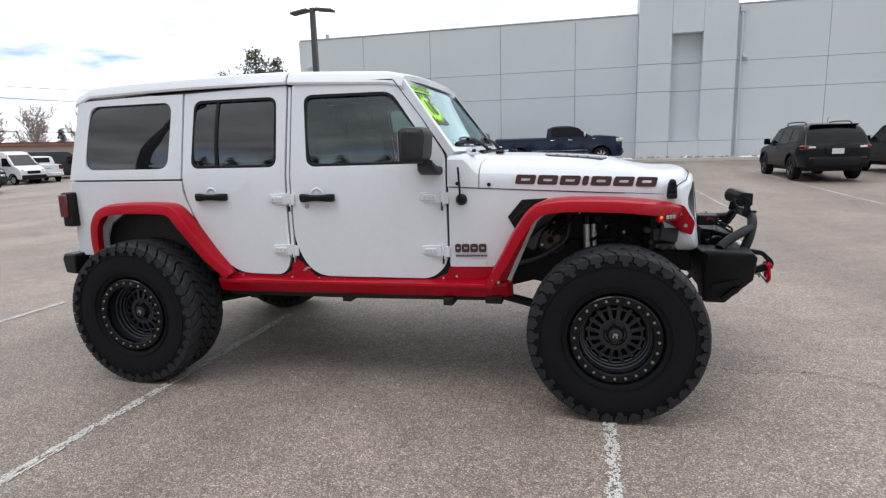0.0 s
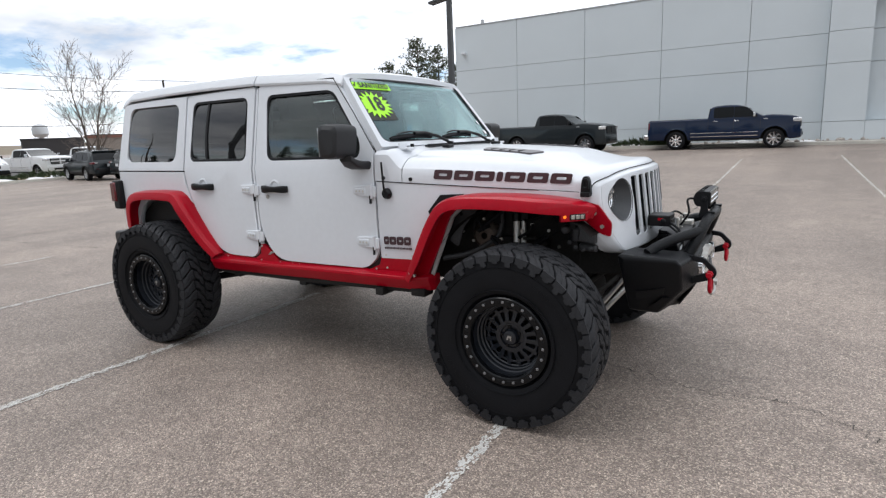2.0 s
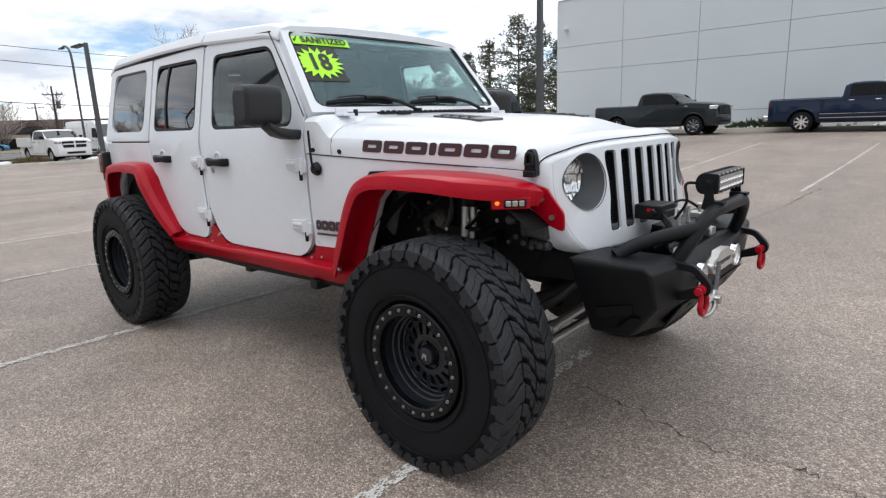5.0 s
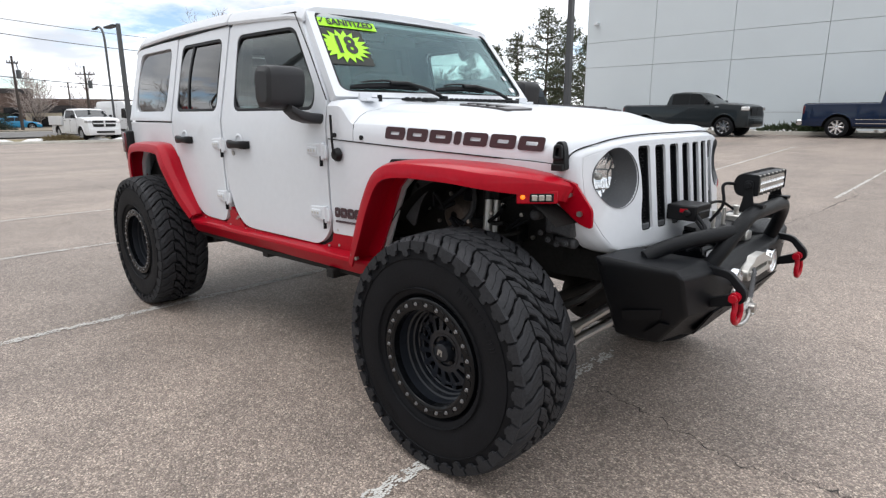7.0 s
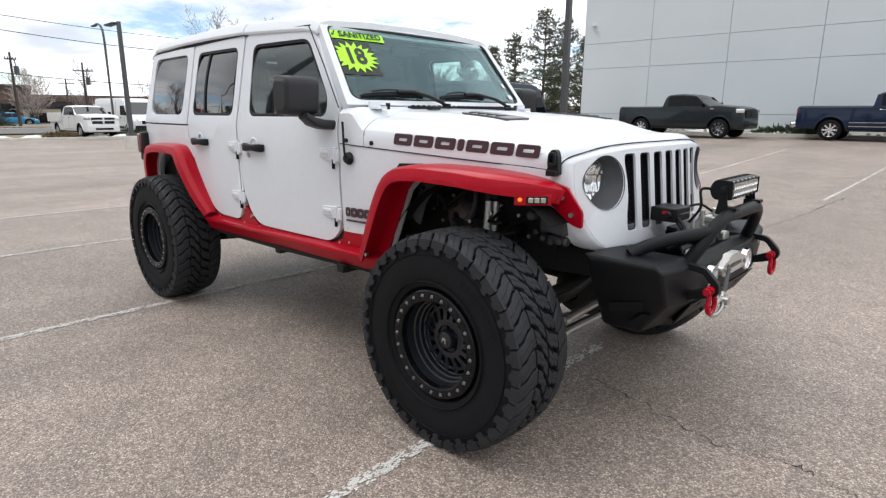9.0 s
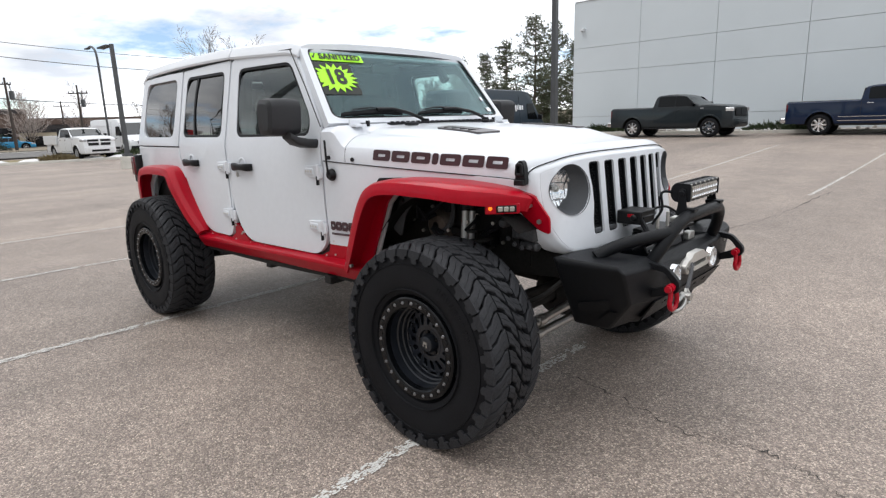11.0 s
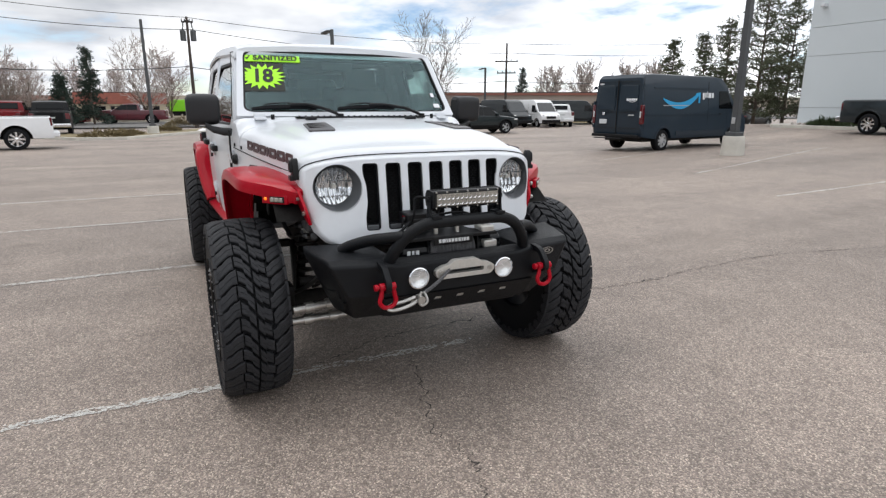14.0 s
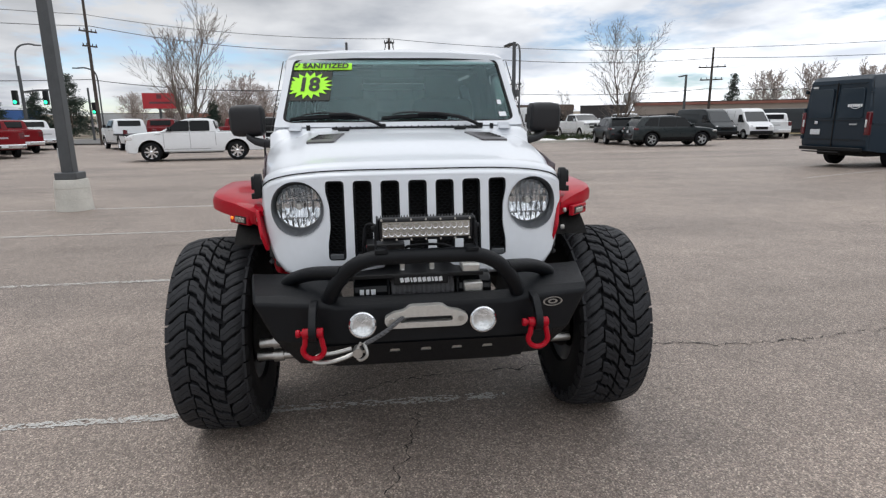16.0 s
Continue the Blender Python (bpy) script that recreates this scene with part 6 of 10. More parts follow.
    # driving lamps
    for y in (-0.237, 0.215):
        bm = bmesh.new()
        lathe(bm, [(2.285, 0.052), (2.318, 0.051), (2.321, 0.046), (2.312, 0.044)], 32, (0, y, 0.752), "x")
        f = part("fog_lamp", bm, "chrome", jeep, "round chrome driving lamp")
        bm = bmesh.new()
        lathe(bm, [(2.314, 0.045), (2.306, 0.036), (2.300, 0.016), (2.298, 0.001)], 28, (0, y, 0.752), "x")
        part("fog_reflector", bm, "lens", f, flat=True)
        bm = bmesh.new()
        lathe(bm, [(2.315, 0.046), (2.322, 0.030), (2.325, 0.001)], 28, (0, y, 0.752), "x")
        part("fog_lens", bm, "glass_clear", f).visible_shadow = False
    # hawse fairlead with rope and hook
    bm = bmesh.new()
    o = rounded([(-0.155, 0.757), (-0.135, 0.735), (0.135, 0.735), (0.155, 0.757), (0.155, 0.785), (0.12, 0.806), (0.085, 0.812), (0.06, 0.834), (-0.06, 0.834), (-0.085, 0.812), (-0.12, 0.806), (-0.155, 0.785)], 0.012, 3)
    h = rounded([(-0.098, 0.760), (0.098, 0.760), (0.098, 0.784), (-0.098, 0.784)], 0.010, 3)
    sheet(bm, o, [h], lambda y, z, d: Vector((2.326 - d, y, z)), 0.034)
    for v in bm.verts:
        v.co.z = 0.766 + (v.co.z - 0.772) * 0.86
    fl = part("fairlead", bm, "silver", b, "cast aluminium hawse fairlead", 0.008, 3)
    bm = bmesh.new()
    box(bm, (2.2965, 0, 0.766), (0.004, 0.2, 0.026))
    part("fairlead_slot", bm, "seam", b)
    for y in (-0.128, 0.128):
        bm = bmesh.new()
        rod(bm, (2.323, y, 0.766), (2.334, y, 0.766), 0.012, n=6)
        part("fairlead_bolt", bm, "steel", b)
    bm = bmesh.new()
    pts = curve([(2.303, -0.07, 0.774), (2.333, -0.10, 0.770), (2.346, -0.15, 0.735), (2.358, -0.200, 0.710), (2.363, -0.235, 0.694)], 8)
    for k in range(3):
        tw = [p + Vector((0.004 * math.cos(i * 0.9 + k * 2.094), 0.003 * math.sin(i * 0.9 + k * 2.094), 0.005 * math.sin(i * 0.9 + k * 2.094))) for i, p in enumerate(pts)]
        tube(bm, tw, 0.0062, 6)
    part("winch_rope", bm, "rope", b, "grey twisted synthetic winch rope")
    bm = bmesh.new()
    tube(bm, curve([(2.363, -0.245, 0.672), (2.378, -0.235, 0.630), (2.378, -0.262, 0.612), (2.368, -0.275, 0.64), (2.363, -0.255, 0.672)], 4), 0.0065, 8)
    tube(bm, curve([(2.368, -0.27, 0.642), (2.383, -0.31, 0.628), (2.388, -0.36, 0.616), (2.383, -0.405, 0.612), (2.378, -0.425, 0.620), (2.368, -0.405, 0.634), (2.368, -0.35, 0.64), (2.368, -0.29, 0.654)], 4), 0.008, 8)
    rod(bm, (2.348, -0.268, 0.642), (2.393, -0.268, 0.642), 0.018, n=14)
    for v in bm.verts:
        v.co += Vector((0, 0.012, 0.030))
    part("winch_hook", bm, "steel", b, "steel winch hook clipped to a shackle")
    bm = bmesh.new()
    prism(bm, [(0.045 * math.cos(2 * math.pi * k / 20), 0.016 * math.sin(2 * math.pi * k / 20)) for k in range(20)], "x", -0.003, 0.003)
    bmesh.ops.transform(bm, matrix=Matrix.Translation((2.257, 0.552, 0.800)) @ pose(0, 0, 0, 0, 0, 14), verts=bm.verts)
    part("maker_badge", bm, "steel", b)
    # winch in the well of the bumper
    bm = bmesh.new()
    rod(bm, (2.13, -0.27, 0.832), (2.13, -0.13, 0.832), 0.066, n=24)
    rod(bm, (2.13, 0.13, 0.832), (2.13, 0.27, 0.832), 0.066, n=24)
    rod(bm, (2.13, -0.13, 0.832), (2.13, 0.13, 0.832), 0.030, n=16)
    box(bm, (2.13, -0.135, 0.832), (0.145, 0.014, 0.145))
    box(bm, (2.13, 0.135, 0.832), (0.145, 0.014, 0.145))
    w = part("winch", bm, "blackgloss", jeep, "black electric winch behind the hoop", 0.008)
    bm = bmesh.new()
    lid = [(-0.29, 0.0), (0.235, 0.0), (0.225, 0.05), (0.13, 0.10), (0.12, 0.15), (-0.14, 0.15), (-0.15, 0.10), (-0.28, 0.05)]
    lo = [bm.verts.new((2.212 - d, y, 0.896 + 0.06 * d)) for y, d in lid]
    hi = [bm.verts.new((2.212 - d, y, 0.912 + 0.06 * d)) for y, d in lid]
    bm.faces.new(lo)
    bm.faces.new(hi)
    for i in range(len(lid)):
        bm.faces.new((lo[i], lo[(i + 1) % len(lid)], hi[(i + 1) % len(lid)], hi[i]))
    box(bm, (2.213, -0.01, 0.890), (0.006, 0.21, 0.040))
    part("winch_cover", bm, "black", w, "black winch cover plate", 0.003)
    bm = bmesh.new()
    for k in range(13):
        tube(bm, [(2.13 + 0.060 * math.cos(a), -0.115 + 0.019 * k, 0.832 + 0.060 * math.sin(a)) for a in [i * math.pi / 10 for i in range(20)]], 0.0105, 6, closed=True)
    part("winch_drum_rope", bm, "rope", w)
    bm = bmesh.new()
    x0 = -0.090
    for k, ww in enumerate((0.013, 0.018, 0.006, 0.013, 0.013, 0.014, 0.014, 0.006, 0.012, 0.013)):
        box(bm, (2.2175, x0 + ww / 2, 0.890), (0.003, ww, 0.017), pose(0, 0, 0, 12, 0, 0))
        x0 += ww + 0.0045
    part("maker_lettering_bar", bm, "whitevinyl", w)
    bm = bmesh.new()
    box(bm, (2.16, 0.188, 0.918), (0.09, 0.070, 0.045))
    box(bm, (2.19, 0.195, 0.850), (0.06, 0.075, 0.040))
    rod(bm, (2.16, 0.180, 0.94), (2.16, 0.180, 0.972), 0.012)
    box(bm, (2.16, 0.172, 0.968), (0.03, 0.014, 0.03))
    part("winch_solenoid", bm, "silver", w, bevel=0.007)
    bm = bmesh.new()
    box(bm, (2.075, -0.14, 0.985), (0.12, 0.15, 0.062))
    box(bm, (2.13, -0.14, 0.975), (0.02, 0.12, 0.035))
    rod(bm, (2.10, -0.215, 0.985), (2.10, -0.228, 0.985), 0.016, n=14)
    part("control_box", bm, "black", w, bevel=0.014)
    bm = bmesh.new()
    box(bm, (2.085, -0.2165, 0.995), (0.030, 0.002, 0.014))
    part("warning_mark", bm, "red", w)
    for y in (-0.078, 0.038):
        bm = bmesh.new()
        box(bm, (2.155, y, 0.945), (0.012, 0.020, 0.085))
        rod(bm, (2.16, y, 0.915), (2.166, y, 0.915), 0.007, n=6)
        part("tie_bar", bm, "silver", w, bevel=0.003)
    for pts, r in (([(2.15, -0.30, 0.87), (2.20, -0.29, 0.94), (2.13, -0.20, 0.98)], 0.007), ([(2.15, -0.32, 0.86), (2.21, -0.30, 0.91), (2.12, -0.19, 0.965)], 0.006), ([(2.16, 0.19, 0.95), (2.12, 0.10, 1.00), (2.10, -0.02, 1.0), (2.08, -0.07, 0.985)], 0.006)):
        bm = bmesh.new()
        tube(bm, curve(pts, 5), r, 8)
        part("winch_cable", bm, "rubber", w)
    bm = bmesh.new()
    for k, ww in enumerate((0.016, 0.012, 0.018)):
        box(bm, (2.198, -0.238 + 0.022 * k, 0.842), (0.003, ww, 0.020))
    part("model_bar", bm, "whitevinyl", w)


build_bumper()


def build_light_bar():
    lb = part("light_bar", (lambda b: (box(b, (2.285, 0.005, 1.100), (0.042, 0.380, 0.080)), b)[1])(bmesh.new()), "black", jeep, "black two-row LED light bar", 0.008)
    bm = bmesh.new()
    box(bm, (2.3065, 0.005, 1.100), (0.003, 0.345, 0.055))
    part("light_bar_face", bm, "led", lb)
    for r in (0, 1):
        for k in range(14):
            bm = bmesh.new()
            y, z = -0.155 + 0.0246 * k, 1.087 + 0.026 * r
            lathe(bm, [(2.3105, 0.0112), (2.3095, 0.0098), (2.306, 0.0080), (2.303, 0.0035)], 10, (0, y, z), "x")
            lathe(bm, [(2.3045, 0.005), (2.3065, 0.001)], 8, (0, y, z), "x")
            part("led", bm, "chrome", lb)
    # upright cooling fins with a rounded back, and the end caps
    back = [(2.264, 1.062), (2.250, 1.058), (2.234, 1.066), (2.225, 1.084), (2.222, 1.102), (2.226, 1.120), (2.236, 1.136), (2.251, 1.144), (2.264, 1.140)]
    bm = bmesh.new()
    prism(bm, back, "y", -0.0017, 0.0017)
    pieces("cooling_fin", bm, [pose(0, -0.172 + 0.0118 * k, 0) for k in range(31)], "black", lb)
    for s in (-1, 1):
        bm = bmesh.new()
        prism(bm, rounded(back[1:-1] + [(2.311, 1.139), (2.311, 1.062)], 0.008, 2), "y", 0.005 + s * 0.188, 0.005 + s * 0.196)
        part("end_cap", bm, "textured", lb, bevel=0.002)
    bm = bmesh.new()
    rod(bm, (0, 0, 0), (0.006, 0, 0), 0.004, n=8)
    pieces("bezel_screw", bm, [pose(2.303, -0.17 + 0.058 * k, z) for z in (1.1355, 1.0645) for k in range(7)], "steel", lb)
    for s in (-1, 1):
        bm = bmesh.new()
        prism(bm, rounded([(2.252, 1.00), (2.312, 1.00), (2.298, 1.05), (2.292, 1.118), (2.264, 1.118), (2.262, 1.05)], 0.010, 3), "y", 0.005 + s * 0.196, 0.005 + s * 0.206)
        box(bm, (2.30, 0.005 + s * 0.18, 1.026), (0.07, 0.05, 0.014))
        rod(bm, (2.277, 0.005 + s * 0.190, 1.10), (2.277, 0.005 + s * 0.216, 1.10), 0.012, n=12)
        part("light_bracket", bm, "textured", lb, bevel=0.002)
    bm = bmesh.new()
    tube(bm, curve([(2.24, -0.17, 1.10), (2.20, -0.23, 1.10), (2.21, -0.245, 1.03), (2.17, -0.25, 0.96)], 6), 0.006, 8)
    part("light_cable", bm, "rubber", lb)
    lb.location, lb.scale = (0.022, 0, 0.008), (1.0, 0.91, 1.0)


build_light_bar()

# ---- chassis, axles, cabin and lettering ----
def build_chassis():
    bm = bmesh.new()
    for s in (-1, 1):
        loft(bm, [[(x, s * (y - 0.035), z + 0.07), (x, s * (y + 0.035), z + 0.07), (x, s * (y + 0.035), z - 0.06), (x, s * (y - 0.035), z - 0.06)] for x, y, z in ((-2.05, 0.45, 0.76), (-1.5, 0.43, 0.80), (-1.1, 0.44, 0.66), (0.9, 0.44, 0.66), (1.2, 0.43, 0.74), (1.95, 0.43, 0.78))])
    box(bm, (-0.05, 0, 0.60), (0.6, 0.55, 0.05))
    box(bm, (-1.30, 0.05, 0.62), (0.55, 0.7, 0.16))
    box(bm, (0.30, 0, 0.56), (0.35, 0.88, 0.06))
    part("frame_rail", bm, "under", jeep, bevel=0.008)
    bm = bmesh.new()
    box(bm, (-0.7, 0, 0.73), (2.7, 1.56, 0.06))
    box(bm, (0.62, 0, 1.02), (0.06, 1.5, 0.62))
    box(bm, (1.18, 0, 0.95), (1.05, 0.94, 0.40))
    part("floor_pan", bm, "under", jeep)
    bm = bmesh.new()
    box(bm, (1.20, 0.0, 1.24), (1.0, 1.15, 0.06))
    box(bm, (1.74, 0, 1.05), (0.06, 1.0, 0.36))
    part("engine_bay", bm, "under", jeep)
    for x, off in ((1.504, 0.18), (-1.504, 0.0)):
        bm = bmesh.new()
        rod(bm, (x, -0.78, 0.462), (x, 0.78, 0.462), 0.045, n=16)
        lathe(bm, [(-0.17, 0.05), (-0.11, 0.13), (-0.02, 0.165), (0.10, 0.15), (0.17, 0.06)], 24, (x, off, 0.455))
        for s in (-1, 1):
            lathe(bm, [(s * 0.70, 0.05), (s * 0.72, 0.14), (s * 0.77, 0.165), (s * 0.785, 0.165), (s * 0.79, 0.05)], 28, (x, 0, 0.462))
            box(bm, (x + 0.08, s * 0.72, 0.50), (0.12, 0.08, 0.16))
        part("axle", bm, "under", jeep, bevel=0.004)
        for s in (-1, 1):
            sx = x + (-0.13 if x > 0 else -0.12)
            bm = bmesh.new()
            rod(bm, (sx, s * 0.60, 0.47), (sx - 0.02, s * 0.555, 0.80), 0.026, n=14)
            part("shock_body", bm, "black", jeep)
            bm = bmesh.new()
            rod(bm, (sx - 0.02, s * 0.550, 0.78), (sx - 0.030, s * 0.520, 1.00), 0.020, n=14)
            rod(bm, (sx + 0.022, s * 0.545, 0.78), (sx + 0.012, s * 0.515, 1.00), 0.015, n=14)
            rod_ = part("shock_rod", bm, "silver", jeep, "bright aluminium damper tubes")
            bm = bmesh.new()
            rod(bm, (sx - 0.028, s * 0.524, 1.00), (sx - 0.030, s * 0.520, 1.045), 0.026, n=14)
            tube(bm, [(sx - 0.030 + 0.022 * math.cos(a), s * 0.520, 1.07 + 0.022 * math.sin(a)) for a in [q * 0.6283 for q in range(10)]], 0.008, 6, closed=True)
            part("shock_mount", bm, "black", rod_)
            bm = bmesh.new()
            cx, cy = x - 0.03, s * 0.56
            pts = [(cx + 0.062 * math.cos(a), cy + 0.062 * math.sin(a), 0.53 + 0.008 * a) for a in [i * 0.42 for i in range(0, 118)]]
            tube(bm, pts, 0.009, 7)
            part("coil_spring", bm, "under", jeep)
    # control arms and steering
    for s in (-1, 1):
        for p0, p1, r in (((0.62, 0.48, 0.58), (1.45, 0.62, 0.42), 0.028), ((0.75, 0.42, 0.70), (1.45, 0.50, 0.58), 0.022), ((-0.55, 0.50, 0.58), (-1.42, 0.62, 0.42), 0.028)):
            bm = bmesh.new()
            tube(bm, [(p0[0], s * p0[1], p0[2]), (p1[0], s * p1[1], p1[2])], r, 10)
            part("control_arm", bm, "under", jeep)
    for k, (p0, p1, r) in enumerate((((1.775, -0.74, 0.430), (1.785, 0.74, 0.450), 0.021), ((1.800, -0.72, 0.500), (1.81, 0.48, 0.575), 0.021))):
        bm = bmesh.new()
        rod(bm, p0, p1, r, n=14)
        q0, q1 = Vector(p0), Vector(p1)
        for t in (0.05, 0.14):
            c = q0.lerp(q1, t)
            rod(bm, c, c + (q1 - q0).normalized() * 0.045, r + 0.008, n=14)
        part("steering_link", bm, "steel", jeep, "bare steel steering link")
    bm = bmesh.new()
    rod(bm, (1.70, -0.66, 0.62), (1.68, 0.45, 0.58), 0.022, n=12)
    tube(bm, curve([(1.95, -0.58, 0.74), (1.86, -0.62, 0.66), (1.70, -0.64, 0.58), (1.58, -0.68, 0.52)], 5), 0.012, 8)
    part("track_bar", bm, "under", jeep)
    for p0, p1, r in (((0.55, 0, 0.60), (1.40, 0.16, 0.50), 0.03), ((-0.3, 0, 0.60), (-1.35, 0.0, 0.52), 0.035)):
        bm = bmesh.new()
        rod(bm, p0, p1, r)
        part("drive_shaft", bm, "under", jeep)
    # engine-bay clutter that shows over the front tyres
    for s in (-1, 1):
        bm = bmesh.new()
        sheet(bm, [(0.88, 0.66), (0.98, 0.90), (1.05, 1.06), (1.12, 1.12), (1.20, 1.135), (1.20, 1.115), (1.13, 1.10), (1.07, 1.045), (1.004, 0.895), (0.906, 0.66)], [], lambda x, z, d: Vector((x, s * (0.772 - d), z)), 0.01)
        part("liner_edge", bm, "p_silver", jeep, "pale inner fender edge")
        # brown heat shield with a flange, on a stub of exhaust
        bm = bmesh.new()
        lathe(bm, [(s * 0.16, 0.02), (s * 0.155, 0.060), (s * 0.13, 0.088), (s * 0.09, 0.100), (s * 0.085, 0.108), (s * 0.06, 0.108), (s * 0.055, 0.098), (0.0, 0.095)], 28, (1.13, s * 0.36, 0.90))
        tube(bm, curve([(1.02, s * 0.40, 0.72), (1.06, s * 0.42, 0.80), (1.11, s * 0.40, 0.87)], 4), 0.05, 12)
        part("heat_shield", bm, "shield", jeep, "dull brown heat shield")
        bm = bmesh.new()
        tube(bm, curve([(0.93, s * 0.68, 0.78), (1.05, s * 0.60, 0.80), (1.17, s * 0.54, 0.86), (1.23, s * 0.50, 0.93), (1.24, s * 0.50, 1.08)], 5), 0.016, 8)
        part("brake_line_bracket", bm, "bay_grey", jeep, "dull crinkled grey bracket")
        # gearbox casting with its bolts behind the flare cheek
        bm = bmesh.new()
        box(bm, (1.80, s * 0.610, 0.975), (0.10, 0.06, 0.12), pose(0, 0, 0, 0, 8, 0))
        box(bm, (1.745, s * 0.600, 0.955), (0.07, 0.05, 0.08))
        rod(bm, (1.70, s * 0.58, 1.03), (1.77, s * 0.60, 1.03), 0.026, n=12)
        rod(bm, (1.68, s * 0.60, 0.985), (1.68, s * 0.66, 0.985), 0.022, n=12)
        rod(bm, (1.74, s * 0.58, 0.885), (1.84, s * 0.60, 0.885), 0.022, n=12)
        cast = part("steering_gearbox", bm, "bay_grey", jeep, "grey cast steering gearbox", 0.010)
        bm = bmesh.new()
        lathe(bm, [(0.0, 0.012), (s * 0.006, 0.011), (s * 0.006, 0.007), (s * 0.012, 0.006), (s * 0.012, 0.001)], 12)
        pieces("casting_bolt", bm, [pose(x, s * 0.635, z) for x, z in ((1.735, 0.892), (1.775, 0.880), (1.815, 0.888), (1.70, 0.915))], "bay_grey", cast)
        # tabs that hang under the flare
        for x, w_ in ((1.185, 0.05), (1.30, 0.035), (1.43, 0.045)):
            bm = bmesh.new()
            box(bm, (x, s * 0.72, 1.135), (w_, 0.06, 0.016))
            box(bm, (x, s * 0.69, 1.115), (w_ * 0.5, 0.012, 0.04))
            part("liner_tab", bm, "bay_grey", jeep, bevel=0.003)
        bm = bmesh.new()
        sheet(bm, rounded([(0.985, 0.90), (1.05, 1.06), (1.14, 1.12), (1.22, 1.12), (1.16, 1.06), (1.09, 0.98), (1.05, 0.86)], 0.02, 3), [[(1.075 + 0.012 * math.cos(k * 0.7854), 1.055 + 0.012 * math.sin(k * 0.7854)) for k in range(8)]], lambda x, z, d: Vector((x, s * (0.700 - d), z)), 0.008)
        part("inner_fender", bm, "bay_grey", jeep)
        rng = random.Random(5)
        for k in range(8):
            bm = bmesh.new()
            x0 = 1.05 + 0.08 * k
            z0 = rng.uniform(0.86, 1.08)
            y0 = rng.uniform(0.52, 0.66)
            tube(bm, curve([(x0, s * y0, z0), (x0 + rng.uniform(-0.06, 0.1), s * (y0 + 0.04), z0 + rng.uniform(-0.06, 0.08)), (x0 + rng.uniform(0.05, 0.16), s * y0, z0 + rng.uniform(-0.1, 0.1))], 4), rng.uniform(0.006, 0.012), 6)
            part("hose", bm, "rubber", jeep)
        for k in range(7):
            bm = bmesh.new()
            box(bm, (1.10 + 0.1 * k + rng.uniform(-0.02, 0.02), s * rng.uniform(0.48, 0.53), rng.uniform(0.85, 1.05)), (rng.uniform(0.03, 0.08), 0.08, rng.uniform(0.03, 0.08)))
            part("bay_component", bm, "textured", jeep, bevel=0.006)
        bm = bmesh.new()
        rod(bm, (0, 0, 0), (0, s * 0.012, 0), 0.009, n=8)
        pieces("bay_bolt", bm, [pose(1.02 + 0.075 * k + rng.uniform(-0.02, 0.02), s * 0.56, rng.uniform(0.86, 1.08)) for k in range(10)], "steel", jeep)
    bm = bmesh.new()
    tube(bm, curve([(-0.9, -0.30, 0.58), (-1.1, -0.5, 0.60), (-1.25, -0.58, 0.62), (-1.9, -0.60, 0.70)], 5), 0.035, 10)
    rod(bm, (-0.75, -0.28, 0.56), (-0.2, -0.28, 0.56), 0.08, n=14)
    part("exhaust", bm, "under", jeep, "dull dirty exhaust")
    # rear underside: the hitch skid and lower links seen through the wheel
    bm = bmesh.new()
    for s in (-1, 1):
        rod(bm, (-1.62, s * 0.60, 0.47), (-1.70, s * 0.58, 0.98), 0.028, n=12)
    part("rear_damper", bm, "under", jeep)


build_chassis()


